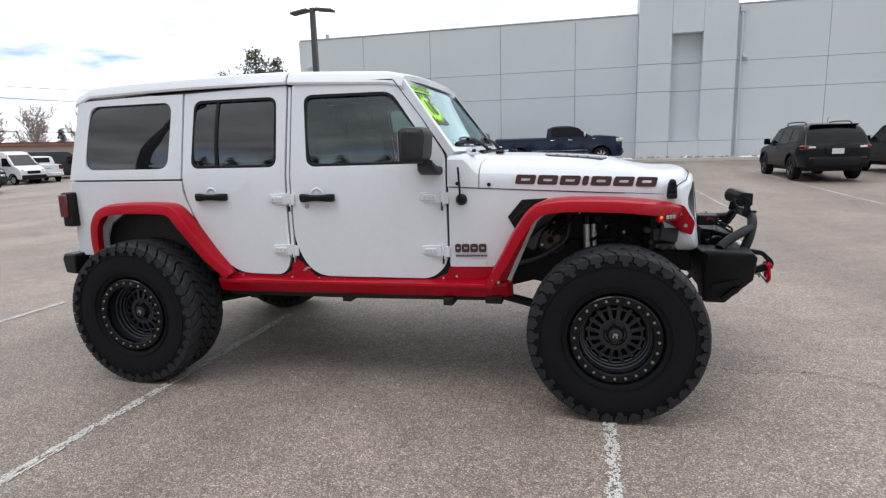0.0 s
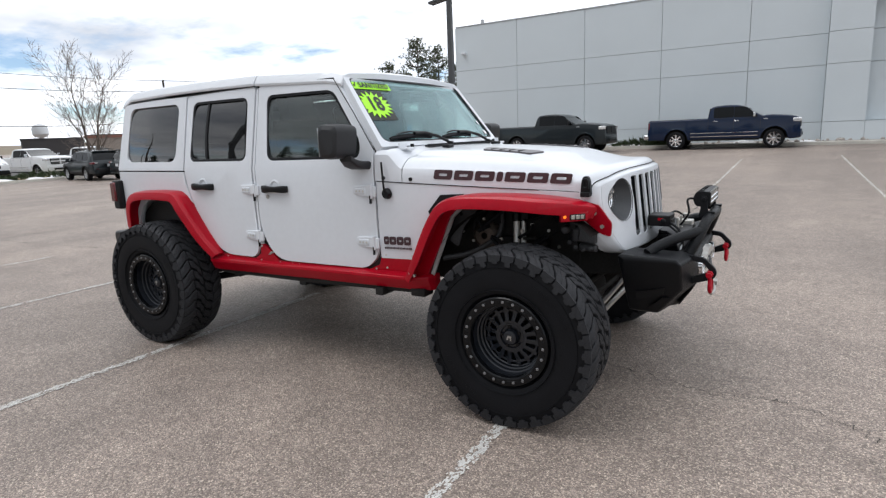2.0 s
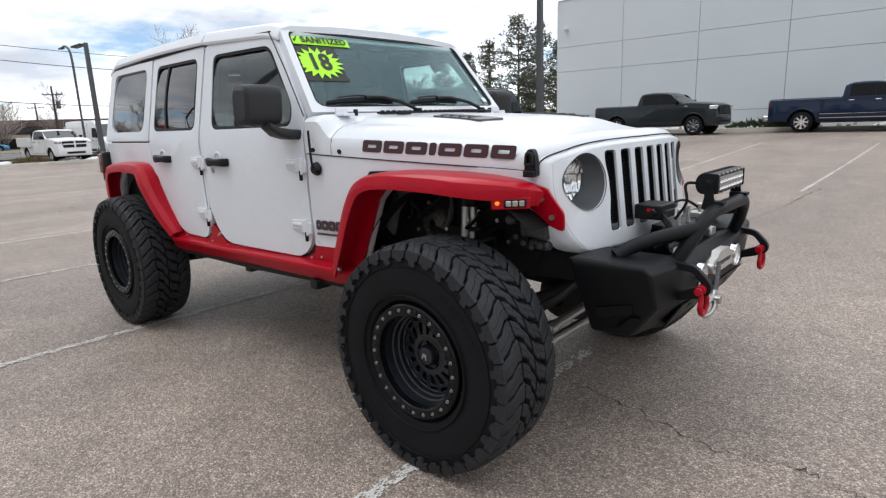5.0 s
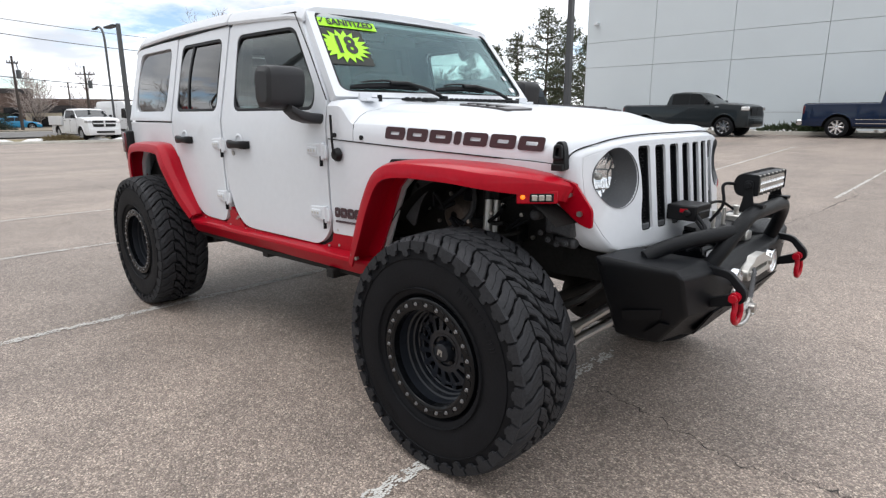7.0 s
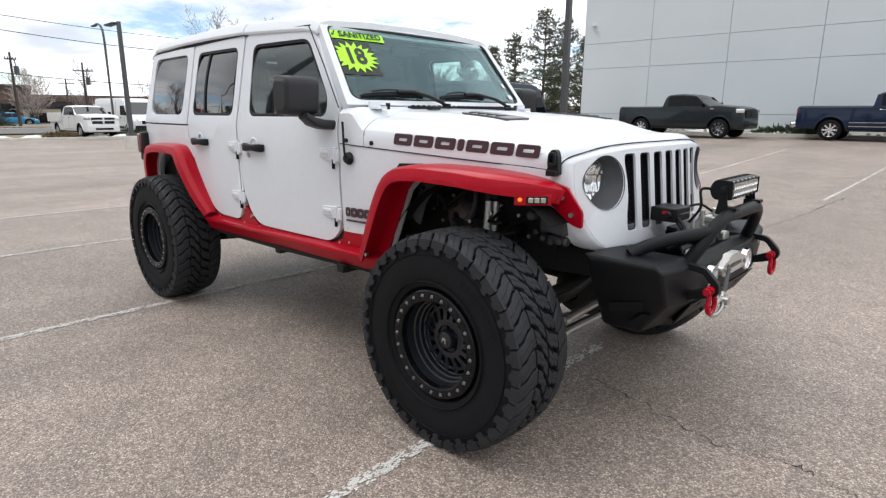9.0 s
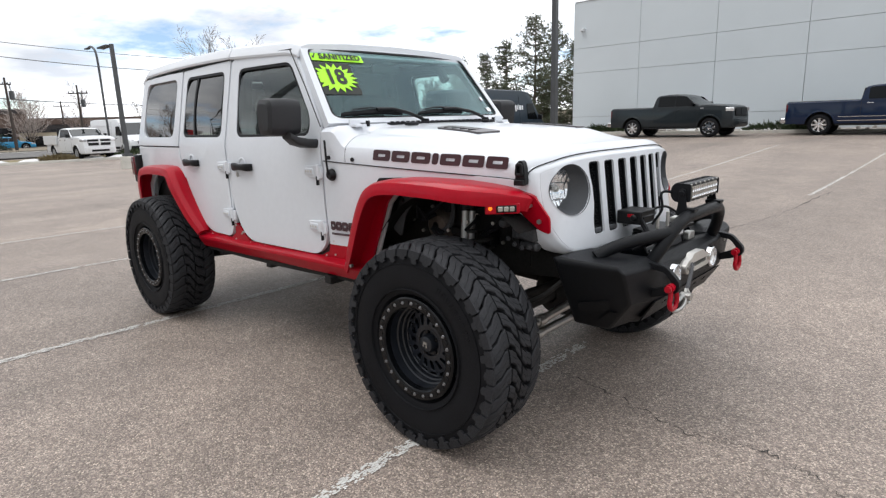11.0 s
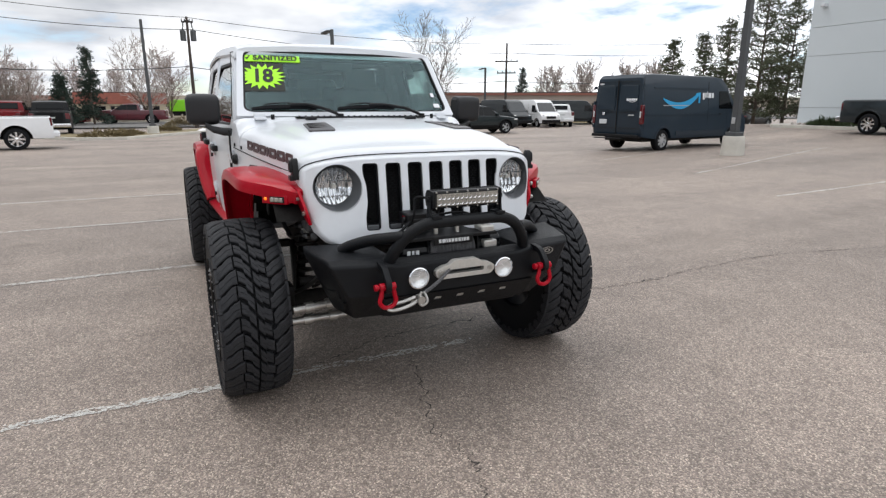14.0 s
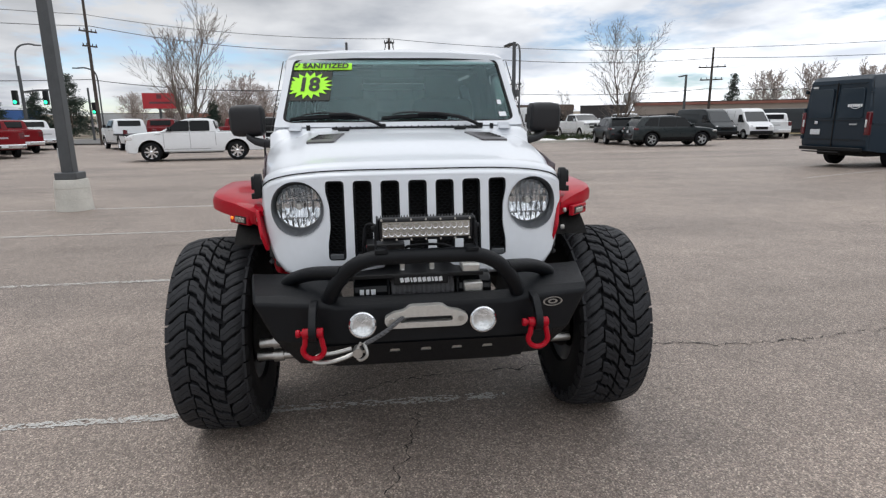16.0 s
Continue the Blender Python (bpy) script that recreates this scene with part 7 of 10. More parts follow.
def build_cabin():
    for y in (-0.38, 0.38):
        bm = bmesh.new()
        box(bm, (-0.10, y, 1.03), (0.52, 0.50, 0.16))
        back = pose(-0.36, y, 1.34, 0, -14, 0)
        vs = box(bm, (0, 0, 0), (0.15, 0.48, 0.62))
        bmesh.ops.transform(bm, matrix=back, verts=vs)
        st = part("front_seat", bm, "seat", jeep, "dark cloth front seat", 0.05, 3)
        bm = bmesh.new()
        vs = box(bm, (0, 0, 0), (0.10, 0.27, 0.17))
        bmesh.ops.transform(bm, matrix=pose(-0.46, y, 1.735, 0, -14, 0), verts=vs)
        rod(bm, (-0.44, y - 0.06, 1.60), (-0.45, y - 0.06, 1.68), 0.008)
        rod(bm, (-0.44, y + 0.06, 1.60), (-0.45, y + 0.06, 1.68), 0.008)
        part("headrest", bm, "seat", st, bevel=0.035, segs=3)
    bm = bmesh.new()
    box(bm, (-1.10, 0, 1.03), (0.45, 1.25, 0.16))
    vs = box(bm, (0, 0, 0), (0.14, 1.25, 0.55))
    bmesh.ops.transform(bm, matrix=pose(-1.36, 0, 1.30, 0, -12, 0), verts=vs)
    rb = part("rear_bench", bm, "seat", jeep, "dark cloth rear bench", 0.05, 3)
    for y in (-0.42, 0.42):
        bm = bmesh.new()
        box(bm, (-1.44, y, 1.63), (0.09, 0.26, 0.14))
        part("headrest", bm, "seat", rb, bevel=0.03, segs=3)
    bm = bmesh.new()
    prism(bm, [(0.60, 1.44), (0.40, 1.46), (0.30, 1.42), (0.30, 1.22), (0.42, 1.05), (0.60, 1.05)], "y", -0.72, 0.72)
    box(bm, (0.0, 0, 1.0), (0.9, 0.18, 0.22))
    part("dashboard", bm, "interior", jeep, "dark dashboard", 0.03, 3)
    bm = bmesh.new()
    c = Vector((0.20, 0.38, 1.36))
    ax = Vector((-0.9, 0, 0.42)).normalized()
    u = Vector((0, 1, 0))
    v = ax.cross(u)
    tube(bm, [c + 0.185 * (math.cos(t) * u + math.sin(t) * v) for t in [i * 2 * math.pi / 28 for i in range(28)]], 0.015, 8, closed=True)
    for t in (0.0, math.pi, 1.5 * math.pi):
        tube(bm, [c, c + 0.18 * (math.cos(t) * u + math.sin(t) * v)], 0.014, 8)
    rod(bm, c - 0.02 * ax, c + 0.03 * ax, 0.06, n=16)
    rod(bm, c, c - 0.22 * ax, 0.025)
    part("steering_wheel", bm, "interior", jeep, "black steering wheel")
    bm = bmesh.new()
    for s in (-1, 1):
        tube(bm, curve([(0.20, s * 0.60, 1.74), (0.08, s * 0.60, 1.85), (-0.45, s * 0.64, 1.875), (-1.45, s * 0.62, 1.86), (-1.80, s * 0.62, 1.40), (-1.85, s * 0.62, 1.0)], 5), 0.032, 10)
        tube(bm, [(-0.47, s * 0.64, 1.87), (-0.47, s * 0.70, 1.35), (-0.45, s * 0.70, 0.8)], 0.035, 10)
    tube(bm, [(-0.47, -0.64, 1.87), (-0.47, 0.64, 1.87)], 0.035, 10)
    tube(bm, [(-1.45, -0.62, 1.86), (-1.45, 0.62, 1.86)], 0.032, 10)
    part("roll_bar", bm, "interior", jeep, "padded black roll bars")
    bm = bmesh.new()
    box(bm, (0.20, 0.0, 1.80), (0.03, 0.24, 0.06))
    part("rear_view_mirror", bm, "interior", jeep, bevel=0.01)
    for y in (-0.36, 0.36):
        bm = bmesh.new()
        box(bm, (0.16, y, 1.865), (0.16, 0.40, 0.02))
        part("sun_visor", bm, "seat", jeep, bevel=0.006)
    bm = bmesh.new()
    box(bm, (-0.05, 0, 1.888), (0.60, 1.40, 0.012))
    box(bm, (-1.22, 0, 1.888), (1.50, 1.40, 0.012))
    part("headliner", bm, "interior", jeep)
    for s in (-1, 1):
        bm = bmesh.new()
        sheet(bm, [(-2.0, 1.37), (0.50, 1.37), (0.52, 0.76), (-2.0, 0.76)], [], lambda x, z, d: Vector((x, s * (half(x) - 0.06 - d), z)), 0.02)
        part("door_card", bm, "interior", jeep)


build_cabin()

# dark decals on both sides of the hood and on the fender: plain shapes in their size and colour

def bar_letters(name, s, x0, x1, z0, z1, widths, drop, parent, mat="decal", gap=0.12, slant=0.012):
    """Plain blocks where a word stands, one object each."""
    total = sum(widths) + gap * (len(widths) - 1)
    k = (x1 - x0) / total
    x = x0
    for w in widths:
        bm = bmesh.new()
        xa, xb = x, x + w * k
        ring = rounded([(xa, z0), (xb, z0), (xb + slant, z1), (xa + slant, z1)], min(0.012, (z1 - z0) * 0.25), 3)
        inner = [((p[0] - (xa + xb + slant) / 2) * 0.46 + (xa + xb + slant) / 2, (p[1] - (z0 + z1) / 2) * 0.26 + (z0 + z1) / 2) for p in ring]
        sheet(bm, [(px, pz - drop * (px - x0)) for px, pz in ring], [[(px, pz - drop * (px - x0)) for px, pz in inner]] if w > 0.6 else [], lambda u, v, d: Vector((u, s * (half(u) + 0.0032 - d), v)), 0.003)
        part(name, bm, mat, parent)
        x = xb + gap * k


for side in (-1, 1):
    bar_letters("hood_decal", side, 0.945, 1.715, 1.262, 1.316, [1.0, 1.0, 1.0, 0.3, 1.0, 1.0, 1.0], 0.042, jeep)
    bar_letters("fender_badge", side, 0.598, 0.78, 0.868, 0.918, [0.7, 0.9, 0.9, 0.9], 0.0, jeep, "decal", 0.12, 0.0)
    bar_letters("fender_script", side, 0.602, 0.785, 0.842, 0.853, [1.0, 0.7, 0.8, 0.8, 0.7, 0.6, 0.6, 0.7], 0.0, jeep, "decal", 0.15, 0.0)

# ---- parked vehicles ----
def road_wheel(parent, x, y, r, w=0.24, side=1, rim="p_silver", spokes=6):
    """One road wheel as a part: tyre and spoked rim."""
    hub = new("wheel")
    hub.parent = parent
    hub.location = (x, y, r)
    bm = bmesh.new()
    h = w / 2
    lathe(bm, [(-h, r * 0.66), (-h - 0.006, r * 0.80), (-h + 0.01, r * 0.93), (-h + 0.035, r), (h - 0.035, r), (h - 0.01, r * 0.93), (h, r * 0.66)], 28, closed=True)
    part("tyre", bm, "rubber", hub)
    bm = bmesh.new()
    o = side * (h - 0.012)
    lathe(bm, [(o, r * 0.68), (o + side * 0.006, r * 0.64), (o - side * 0.03, r * 0.60), (o - side * 0.10, r * 0.58)], 28)
    lathe(bm, [(o - side * 0.03, r * 0.20), (o - side * 0.008, r * 0.16), (o - side * 0.005, 0.001)], 20)
    for k in range(spokes):
        a = 2 * math.pi * k / spokes
        vs = box(bm, (r * 0.40, o - side * 0.022, 0), (r * 0.50, 0.03, r * 0.17))
        bmesh.ops.transform(bm, matrix=pose(0, 0, 0, 0, math.degrees(a), 0), verts=vs)
    part("rim", bm, rim, hub, bevel=0.004)
    bm = bmesh.new()
    lathe(bm, [(o - side * 0.09, r * 0.62), (o - side * 0.09, 0.001)], 24)
    part("brake_disc", bm, "under", hub)
    return hub


def arch(xc, r, lift=0.0, n=9, rev=False, zlow=0.0):
    a0 = math.asin(max(-1, min(1, (zlow - lift) / r)))
    pts = [(xc + r * math.cos(a), lift + r * math.sin(a)) for a in [a0 + (math.pi - 2 * a0) * i / n for i in range(n + 1)]]
    return pts


class Shell:
    """A car body as one skin: rings along its length, rounded at the shoulders, with wheel arches cut out."""

    def __init__(self, prof, w, sill, belt, tumble, nose=(0.55, 0.13), tail=(0.35, 0.05), rc=0.08, crown=0.035):
        self.prof, self.w, self.sill, self.belt, self.tumble = prof, w, sill, belt, tumble
        self.nose, self.tail, self.rc, self.crown = nose, tail, rc, crown

    def ztop(self, x):
        for (xa, za), (xb, zb) in zip(self.prof, self.prof[1:]):
            if x <= xb:
                return za + (zb - za) * max(0.0, (x - xa) / (xb - xa))
        return self.prof[-1][1]

    def side(self, x, z):
        """Half width at a height."""
        xr, xf = self.prof[0][0], self.prof[-1][0]
        p = 1 - self.nose[1] * max(0.0, (x - (xf - self.nose[0])) / self.nose[0]) ** 2 - self.tail[1] * max(0.0, ((xr + self.tail[0]) - x) / self.tail[0]) ** 2
        tuck = 0.055 * max(0.0, (0.70 - z) / 0.35) ** 2
        mid = 0.022 * (max(0.0, min(z, self.belt) - 0.75) / max(0.1, self.belt - 0.75)) ** 2
        return self.w / 2 * p - tuck - mid - self.tumble * max(0.0, z - self.belt)

    def top(self, x, y):
        zt = self.ztop(x)
        return zt - self.crown * (abs(y) / max(0.2, self.side(x, zt))) ** 2

    def on_side(self, s, proud=0.0):
        return lambda x, z, d: Vector((x, s * (self.side(x, z) + proud - d), z))

    def on_top(self, proud=0.0):
        return lambda x, y, d: Vector((x, y, self.top(x, y) + proud - d))

    def build(self, parent, mat, arches, name="body"):
        xr, xf = self.prof[0][0], self.prof[-1][0]
        xs = [p[0] for p in self.prof]
        n = int((xf - xr) / 0.11)
        xs += [xr + (xf - xr) * k / n for k in range(n + 1)]
        for xa, r, rad in arches:
            xs += [xa + rad * math.cos(math.pi * k / 14) for k in range(15)]
        xs = sorted(xs)
        xs = [x for k, x in enumerate(xs) if k == 0 or x - xs[k - 1] > 0.012]
        bm = bmesh.new()
        grid = []
        for x in xs:
            zt = self.ztop(x)
            rc = min(self.rc, max(0.02, (zt - self.sill) * 0.3))
            zs = zt - rc
            lowtop = min(self.belt, zs)
            pts = [(self.side(x, z), z) for z in [self.sill + (lowtop - self.sill) * q for q in (0, 0.12, 0.25, 0.38, 0.5, 0.62, 0.75, 0.88, 1.0)]]
            pts += [(self.side(x, z), z) for z in [lowtop + (zs - lowtop) * q for q in (0.34, 0.67, 1.0)]]
            hw = self.side(x, zs)
            for a in (22, 45, 67, 90):
                y = hw - rc + rc * math.cos(radians(a))
                pts.append((y, zs + rc * math.sin(radians(a)) - self.crown * (y / hw) ** 2))
            for q in (0.75, 0.5, 0.25):
                y = (hw - rc) * q
                pts.append((y, zt - self.crown * (y / hw) ** 2))
            ring = [(x, -y, z) for y, z in pts] + [(x, 0, zt)] + [(x, y, z) for y, z in reversed(pts)]
            grid.append([bm.verts.new(p) for p in ring])
        pushed = set()
        for ring in grid:
            for v in ring:
                for xa, r, rad in arches:
                    d = Vector((v.co.x - xa, v.co.z - r))
                    if d.length < rad and abs(v.co.y) > 0.3 * self.w:
                        if d.length < 1e-4:
                            d = Vector((0, 1))
                        d = d.normalized() * rad
                        sgn = 1 if v.co.y > 0 else -1
                        v.co = (xa + d.x, sgn * self.side(xa + d.x, r + d.y), r + d.y)
                        pushed.add(v)
        m = len(grid[0])
        for a, b in zip(grid, grid[1:]):
            for k in range(m - 1):
                q = (a[k], a[k + 1], b[k + 1], b[k])
                if not all(v in pushed for v in q):
                    bm.faces.new(q)
        bm.faces.new(grid[0])
        bm.faces.new(grid[-1][::-1])
        body = part(name, bm, mat, parent)
        # dark wheel housings
        for xa, r, rad in arches:
            for sd in (-1, 1):
                bm = bmesh.new()
                a0 = math.asin(max(-0.9, min(0.9, (self.sill - r) / rad)))
                arc = [(xa + (rad + 0.004) * math.cos(a), r + (rad + 0.004) * math.sin(a)) for a in [a0 + (math.pi - 2 * a0) * q / 12 for q in range(13)]]
                strip(bm, [(x, sd * (self.side(x, z) - 0.012), z) for x, z in arc], [(x, sd * (self.w / 2 - 0.42), z) for x, z in arc])
                bm.faces.new([bm.verts.new((x, sd * (self.w / 2 - 0.40), z)) for x, z in arc])
                part("wheel_housing", bm, "under", parent)
        return body

    def glass(self, parent, name, poly, s, mat="glass_dark", proud=0.004, frame=None):
        bm = bmesh.new()
        zs, xs = [p[1] for p in poly], [p[0] for p in poly]
        cuts = [min(zs) + (max(zs) - min(zs)) * q for q in (0.33, 0.66)]
        vc = [min(xs) + (max(xs) - min(xs)) * q for q in (0.25, 0.5, 0.75)]
        sheet(bm, rounded(poly, 0.05, 3), [], self.on_side(s, proud), 0.012, cuts, vc)
        g = part(name, bm, mat, parent)
        if frame:
            bm = bmesh.new()
            sheet(bm, rounded(grown(poly, 0.022), 0.06, 3), [rounded(poly, 0.05, 3)], self.on_side(s, proud + 0.002), 0.012, cuts, vc)
            part("window_surround", bm, frame, g)
        return g

    def top_glass(self, parent, name, x0, x1, edge, mat="glass_dark"):
        """Glazing laid on the upper skin between two stations."""
        bm = bmesh.new()
        n = 6
        rows = []
        for k in range(n + 1):
            x = x0 + (x1 - x0) * k / n
            hw = self.side(x, self.ztop(x) - self.rc) - self.rc * 0.6 - edge
            rows.append([Vector((x, hw * q, self.top(x, hw * q) + 0.006)) for q in (-1, -0.6, -0.2, 0.2, 0.6, 1)])
        loft(bm, rows, closed_ring=False, caps=False)
        bmesh.ops.recalc_face_normals(bm, faces=bm.faces[:])
        bmesh.ops.solidify(bm, geom=bm.faces[:], thickness=0.006)
        return part(name, bm, mat, parent)

    def gaps(self, parent, lines, s):
        for x0, z0, x1, z1 in lines:
            bm = bmesh.new()
            d = Vector((x1 - x0, z1 - z0)).normalized() * 0.006
            ring = [(x0 - d.y, z0 + d.x), (x0 + d.y, z0 - d.x), (x1 + d.y, z1 - d.x), (x1 - d.y, z1 + d.x)]
            lo, hi = min(z0, z1), max(z0, z1)
            sheet(bm, ring, [], self.on_side(s, 0.003), 0.01, [lo + (hi - lo) * q for q in (0.2, 0.4, 0.6, 0.8)] if hi - lo > 0.1 else [])
            part("door_gap", bm, "seam", parent)


def lamp_box(parent, name, c, s, mat, bevel=0.012):
    bm = bmesh.new()
    box(bm, c, s)
    return part(name, bm, mat, parent, bevel=bevel)


def side_mirror(parent, x, y, z, mat):
    s = 1 if y > 0 else -1
    bm = bmesh.new()
    box(bm, (x, y + s * 0.14, z + 0.06), (0.09, 0.18, 0.20))
    box(bm, (x, y + s * 0.03, z), (0.05, 0.12, 0.05))
    part("mirror", bm, mat, parent, bevel=0.02)


def wheel_set(t, sh, fa, ra, r, rad, w, rim, trim, spokes, trim_w=0.05):
    for x in (fa, ra):
        for s in (-1, 1):
            road_wheel(t, x, s * (w / 2 - 0.145), r, 0.26, s, rim, spokes)
            bm = bmesh.new()
            a, o = arch(x, rad, r, 14, zlow=sh.sill), arch(x, rad + trim_w, r, 14, zlow=sh.sill)
            sheet(bm, a + o[::-1], [], sh.on_side(s, 0.022), 0.035)
            part("arch_trim", bm, trim, t, bevel=0.008)


def build_pickup(label, at, turn, paint, heavy=True, flatbed=False, chassis=False, group="parked vehicles", rim="chrome", trim="chrome", bumper=None, long=False, cross=False):
    """Crew-cab pickup; flatbed: white tool boxes on the bed; chassis: a bare dark platform; cross: a four-hole grille."""
    t = thing("pickup_truck", label, "pickup truck", group, at, turn)
    L, w, r = (6.05, 2.02, 0.425) if heavy else (5.82, 2.0, 0.425)
    fa, ra = (2.03, -1.78) if heavy else (1.90, -1.67)
    k = 1.0 if heavy else 0.95
    if long:
        L, fa, ra = 6.40, 2.20, -1.90
    sill, hood, belt, rail, roof = (0.47, 1.52, 1.38, 1.42, 1.98) if heavy else (0.44, 1.34, 1.27, 1.29, 1.86)
    if flatbed or chassis:
        rail = 1.0
    bumper = bumper or paint
    xr, xf = -L / 2, L / 2
    wb = xf - 1.46
    o = wb - 1.30
    cr = o - 0.96
    prof = [(xr, 0.72), (xr + 0.015, rail - 0.05), (xr + 0.06, rail), (cr - 0.03, rail), (cr, belt + 0.10), (cr + 0.09, roof - 0.16), (cr + 0.16, roof - 0.05), (cr + 0.32, roof - 0.008), (o - 0.3, roof + 0.015), (o + 0.10, roof + 0.008), (o + 0.30, roof - 0.015), (o + 0.47, roof - 0.065), (o + 0.90, roof - 0.33), (wb - 0.02, belt + 0.075), (wb + 0.10, hood - 0.035), (wb + 0.35, hood - 0.03), (xf - 0.75, hood - 0.06), (xf - 0.42, hood - 0.095), (xf - 0.22, hood - 0.135), (xf - 0.11, hood - 0.19), (xf - 0.05, hood - 0.29), (xf - 0.015, hood - 0.50), (xf, 0.66)]
    sh = Shell(prof, w, sill, belt, 0.24, nose=(0.50, 0.12), rc=0.065, crown=0.03)
    rad = r + 0.105
    sh.build(t, paint, [(fa, r, rad), (ra, r, rad)])
    wheel_set(t, sh, fa, ra, r, rad, w, rim, paint, 8, 0.055)
    bm = bmesh.new()
    sheet(bm, [(xr + 0.10, -w / 2 + 0.12), (cr - 0.08, -w / 2 + 0.12), (cr - 0.08, w / 2 - 0.12), (xr + 0.10, w / 2 - 0.12)], [], sh.on_top(0.016), 0.02)
    part("bed_cover", bm, "black", t)
    if flatbed:
        for s in (-1, 1):
            bm = bmesh.new()
            box(bm, ((xr + cr) / 2 - 0.05, s * (w / 2 - 0.10), 1.25), (cr - xr - 0.14, 0.42, 0.56))
            part("tool_box", bm, "p_white", t, bevel=0.02)
        bm = bmesh.new()
        box(bm, (cr - 0.14, 0, 1.55), (0.05, w - 0.1, 0.9))
        part("headache_rack", bm, "black", t)
    if chassis:
        bm = bmesh.new()
        box(bm, ((xr + cr) / 2 - 0.05, 0, 0.99), (cr - xr - 0.05, w + 0.1, 0.10))
        part("platform", bm, "black", t, bevel=0.01)
    z0, z1 = belt + 0.035, roof - 0.095
    for s in (-1, 1):
        sh.glass(t, "side_window", [(o + 1.12, z0), (o + 0.64, z1 - 0.04), (o + 0.48, z1), (o + 0.125, z1), (o + 0.125, z0)], s)
        sh.glass(t, "side_window", [(o + 0.112, z0), (o + 0.112, z1), (o - 0.66, z1), (o - 0.72, z1 - 0.05), (o - 0.72, z0)], s)
        sh.gaps(t, [(o + 0.12, sill + 0.10, o + 0.12, belt + 0.03), (cr + 0.02, sill + 0.25, cr + 0.02, belt), (wb - 0.10, sill + 0.10, wb - 0.10, belt), (cr + 0.02, belt, wb, belt + 0.004), (wb - 0.1, hood - 0.13, xf - 0.35, hood - 0.20)], s)
        sh.gaps(t, [(o + 0.12, sill + 0.10, wb - 0.10, sill + 0.10), (cr + 0.25, sill + 0.10, o + 0.12, sill + 0.10)], s)
        # lamps wrap the corners
        for name, xa, za, sx, sz, mt in (("headlamp", xf - 0.17, hood - 0.31, 0.34, 0.17, "lens"), ("tail_lamp", xr + 0.055, 1.13 * k, 0.10, 0.34, "tail")):
            bm = bmesh.new()
            y = sh.side(xa, za)
            box(bm, (xa, s * (y - 0.115), za), (sx, 0.25, sz), pose(0, 0, 0, 0, 0, -s * 14 if name == "headlamp" else 0))
            part(name, bm, mt, t, bevel=0.03)
        side_mirror(t, o + 0.95, s * (w / 2 - 0.06), belt + 0.07, trim if trim == "chrome" else "black")
        for x in (o + 0.24, o - 0.64):
            lamp_box(t, "door_handle", (x, s * (sh.side(x, belt - 0.12) + 0.012), belt - 0.12), (0.20, 0.03, 0.032), trim, 0.008)
        bm = bmesh.new()
        box(bm, ((fa + ra) / 2, s * (w / 2 - 0.03), sill - 0.06), (fa - ra - 2 * r - 0.30, 0.16, 0.05))
        part("side_step", bm, "black", t, bevel=0.01)
        if trim == "chrome":
            for z in (sill + 0.10, sill + 0.26):
                bm = bmesh.new()
                sheet(bm, [(ra + r + 0.22, z), (fa - r - 0.22, z), (fa - r - 0.22, z + 0.026), (ra + r + 0.22, z + 0.026)], [], sh.on_side(s, 0.012), 0.02)
                part("door_moulding", bm, trim, t)
        lamp_box(t, "fender_badge", (wb + 0.10, s * (sh.side(wb + 0.1, belt - 0.08) + 0.004), belt - 0.08), (0.16, 0.012, 0.035), "p_silver", 0.004)
    sh.top_glass(t, "windscreen", o + 0.49, wb - 0.05, 0.03, "glass_screen")
    bm = bmesh.new()
    box(bm, (cr + 0.040, 0, (belt + roof) / 2 + 0.01), (0.06, w - 0.66, 0.36), pose(0, 0, 0, 0, 11, 0))
    part("rear_window", bm, "glass_dark", t, bevel=0.02)
    bm = bmesh.new()
    box(bm, (0, 0, 0.52), (L - 0.7, 1.1, 0.22))
    rod(bm, (fa, -0.8, r), (fa, 0.8, r), 0.06)
    rod(bm, (ra, -0.8, r), (ra, 0.8, r), 0.08)
    part("chassis", bm, "under", t)
    # bumpers follow the rounded nose
    bm = bmesh.new()
    loft(bm, [[(xf + dx - 0.16, y, 0.40 * k), (xf + dx + 0.03, y, 0.43 * k), (xf + dx + 0.09, y, 0.58), (xf + dx + 0.07, y, 0.80), (xf + dx - 0.16, y, 0.80)] for y, dx in ((-0.965, -0.30), (-0.93, -0.16), (-0.78, -0.04), (-0.4, 0.0), (0.4, 0.0), (0.78, -0.04), (0.93, -0.16), (0.965, -0.30))])
    part("front_bumper", bm, bumper, t, bevel=0.02)
    bm = bmesh.new()
    box(bm, (xf + 0.05, 0, 0.60), (0.10, 1.0, 0.12))
    part("lower_intake", bm, "black", t, bevel=0.02)
    bm = bmesh.new()
    box(bm, (xr - 0.04, 0, 0.62 * k), (0.32, w - 0.10, 0.22))
    part("rear_bumper", bm, bumper if bumper != paint or not heavy else "chrome", t, bevel=0.05)
    bm = bmesh.new()
    prism(bm, rounded([(-0.62, 0.90), (0.62, 0.90), (0.66, 1.24 * k), (0.56, 1.29 * k), (-0.56, 1.29 * k), (-0.66, 1.24 * k)], 0.05, 3), "x", xf - 0.12, xf + 0.015)
    g = part("grille", bm, "black", t, bevel=0.015)
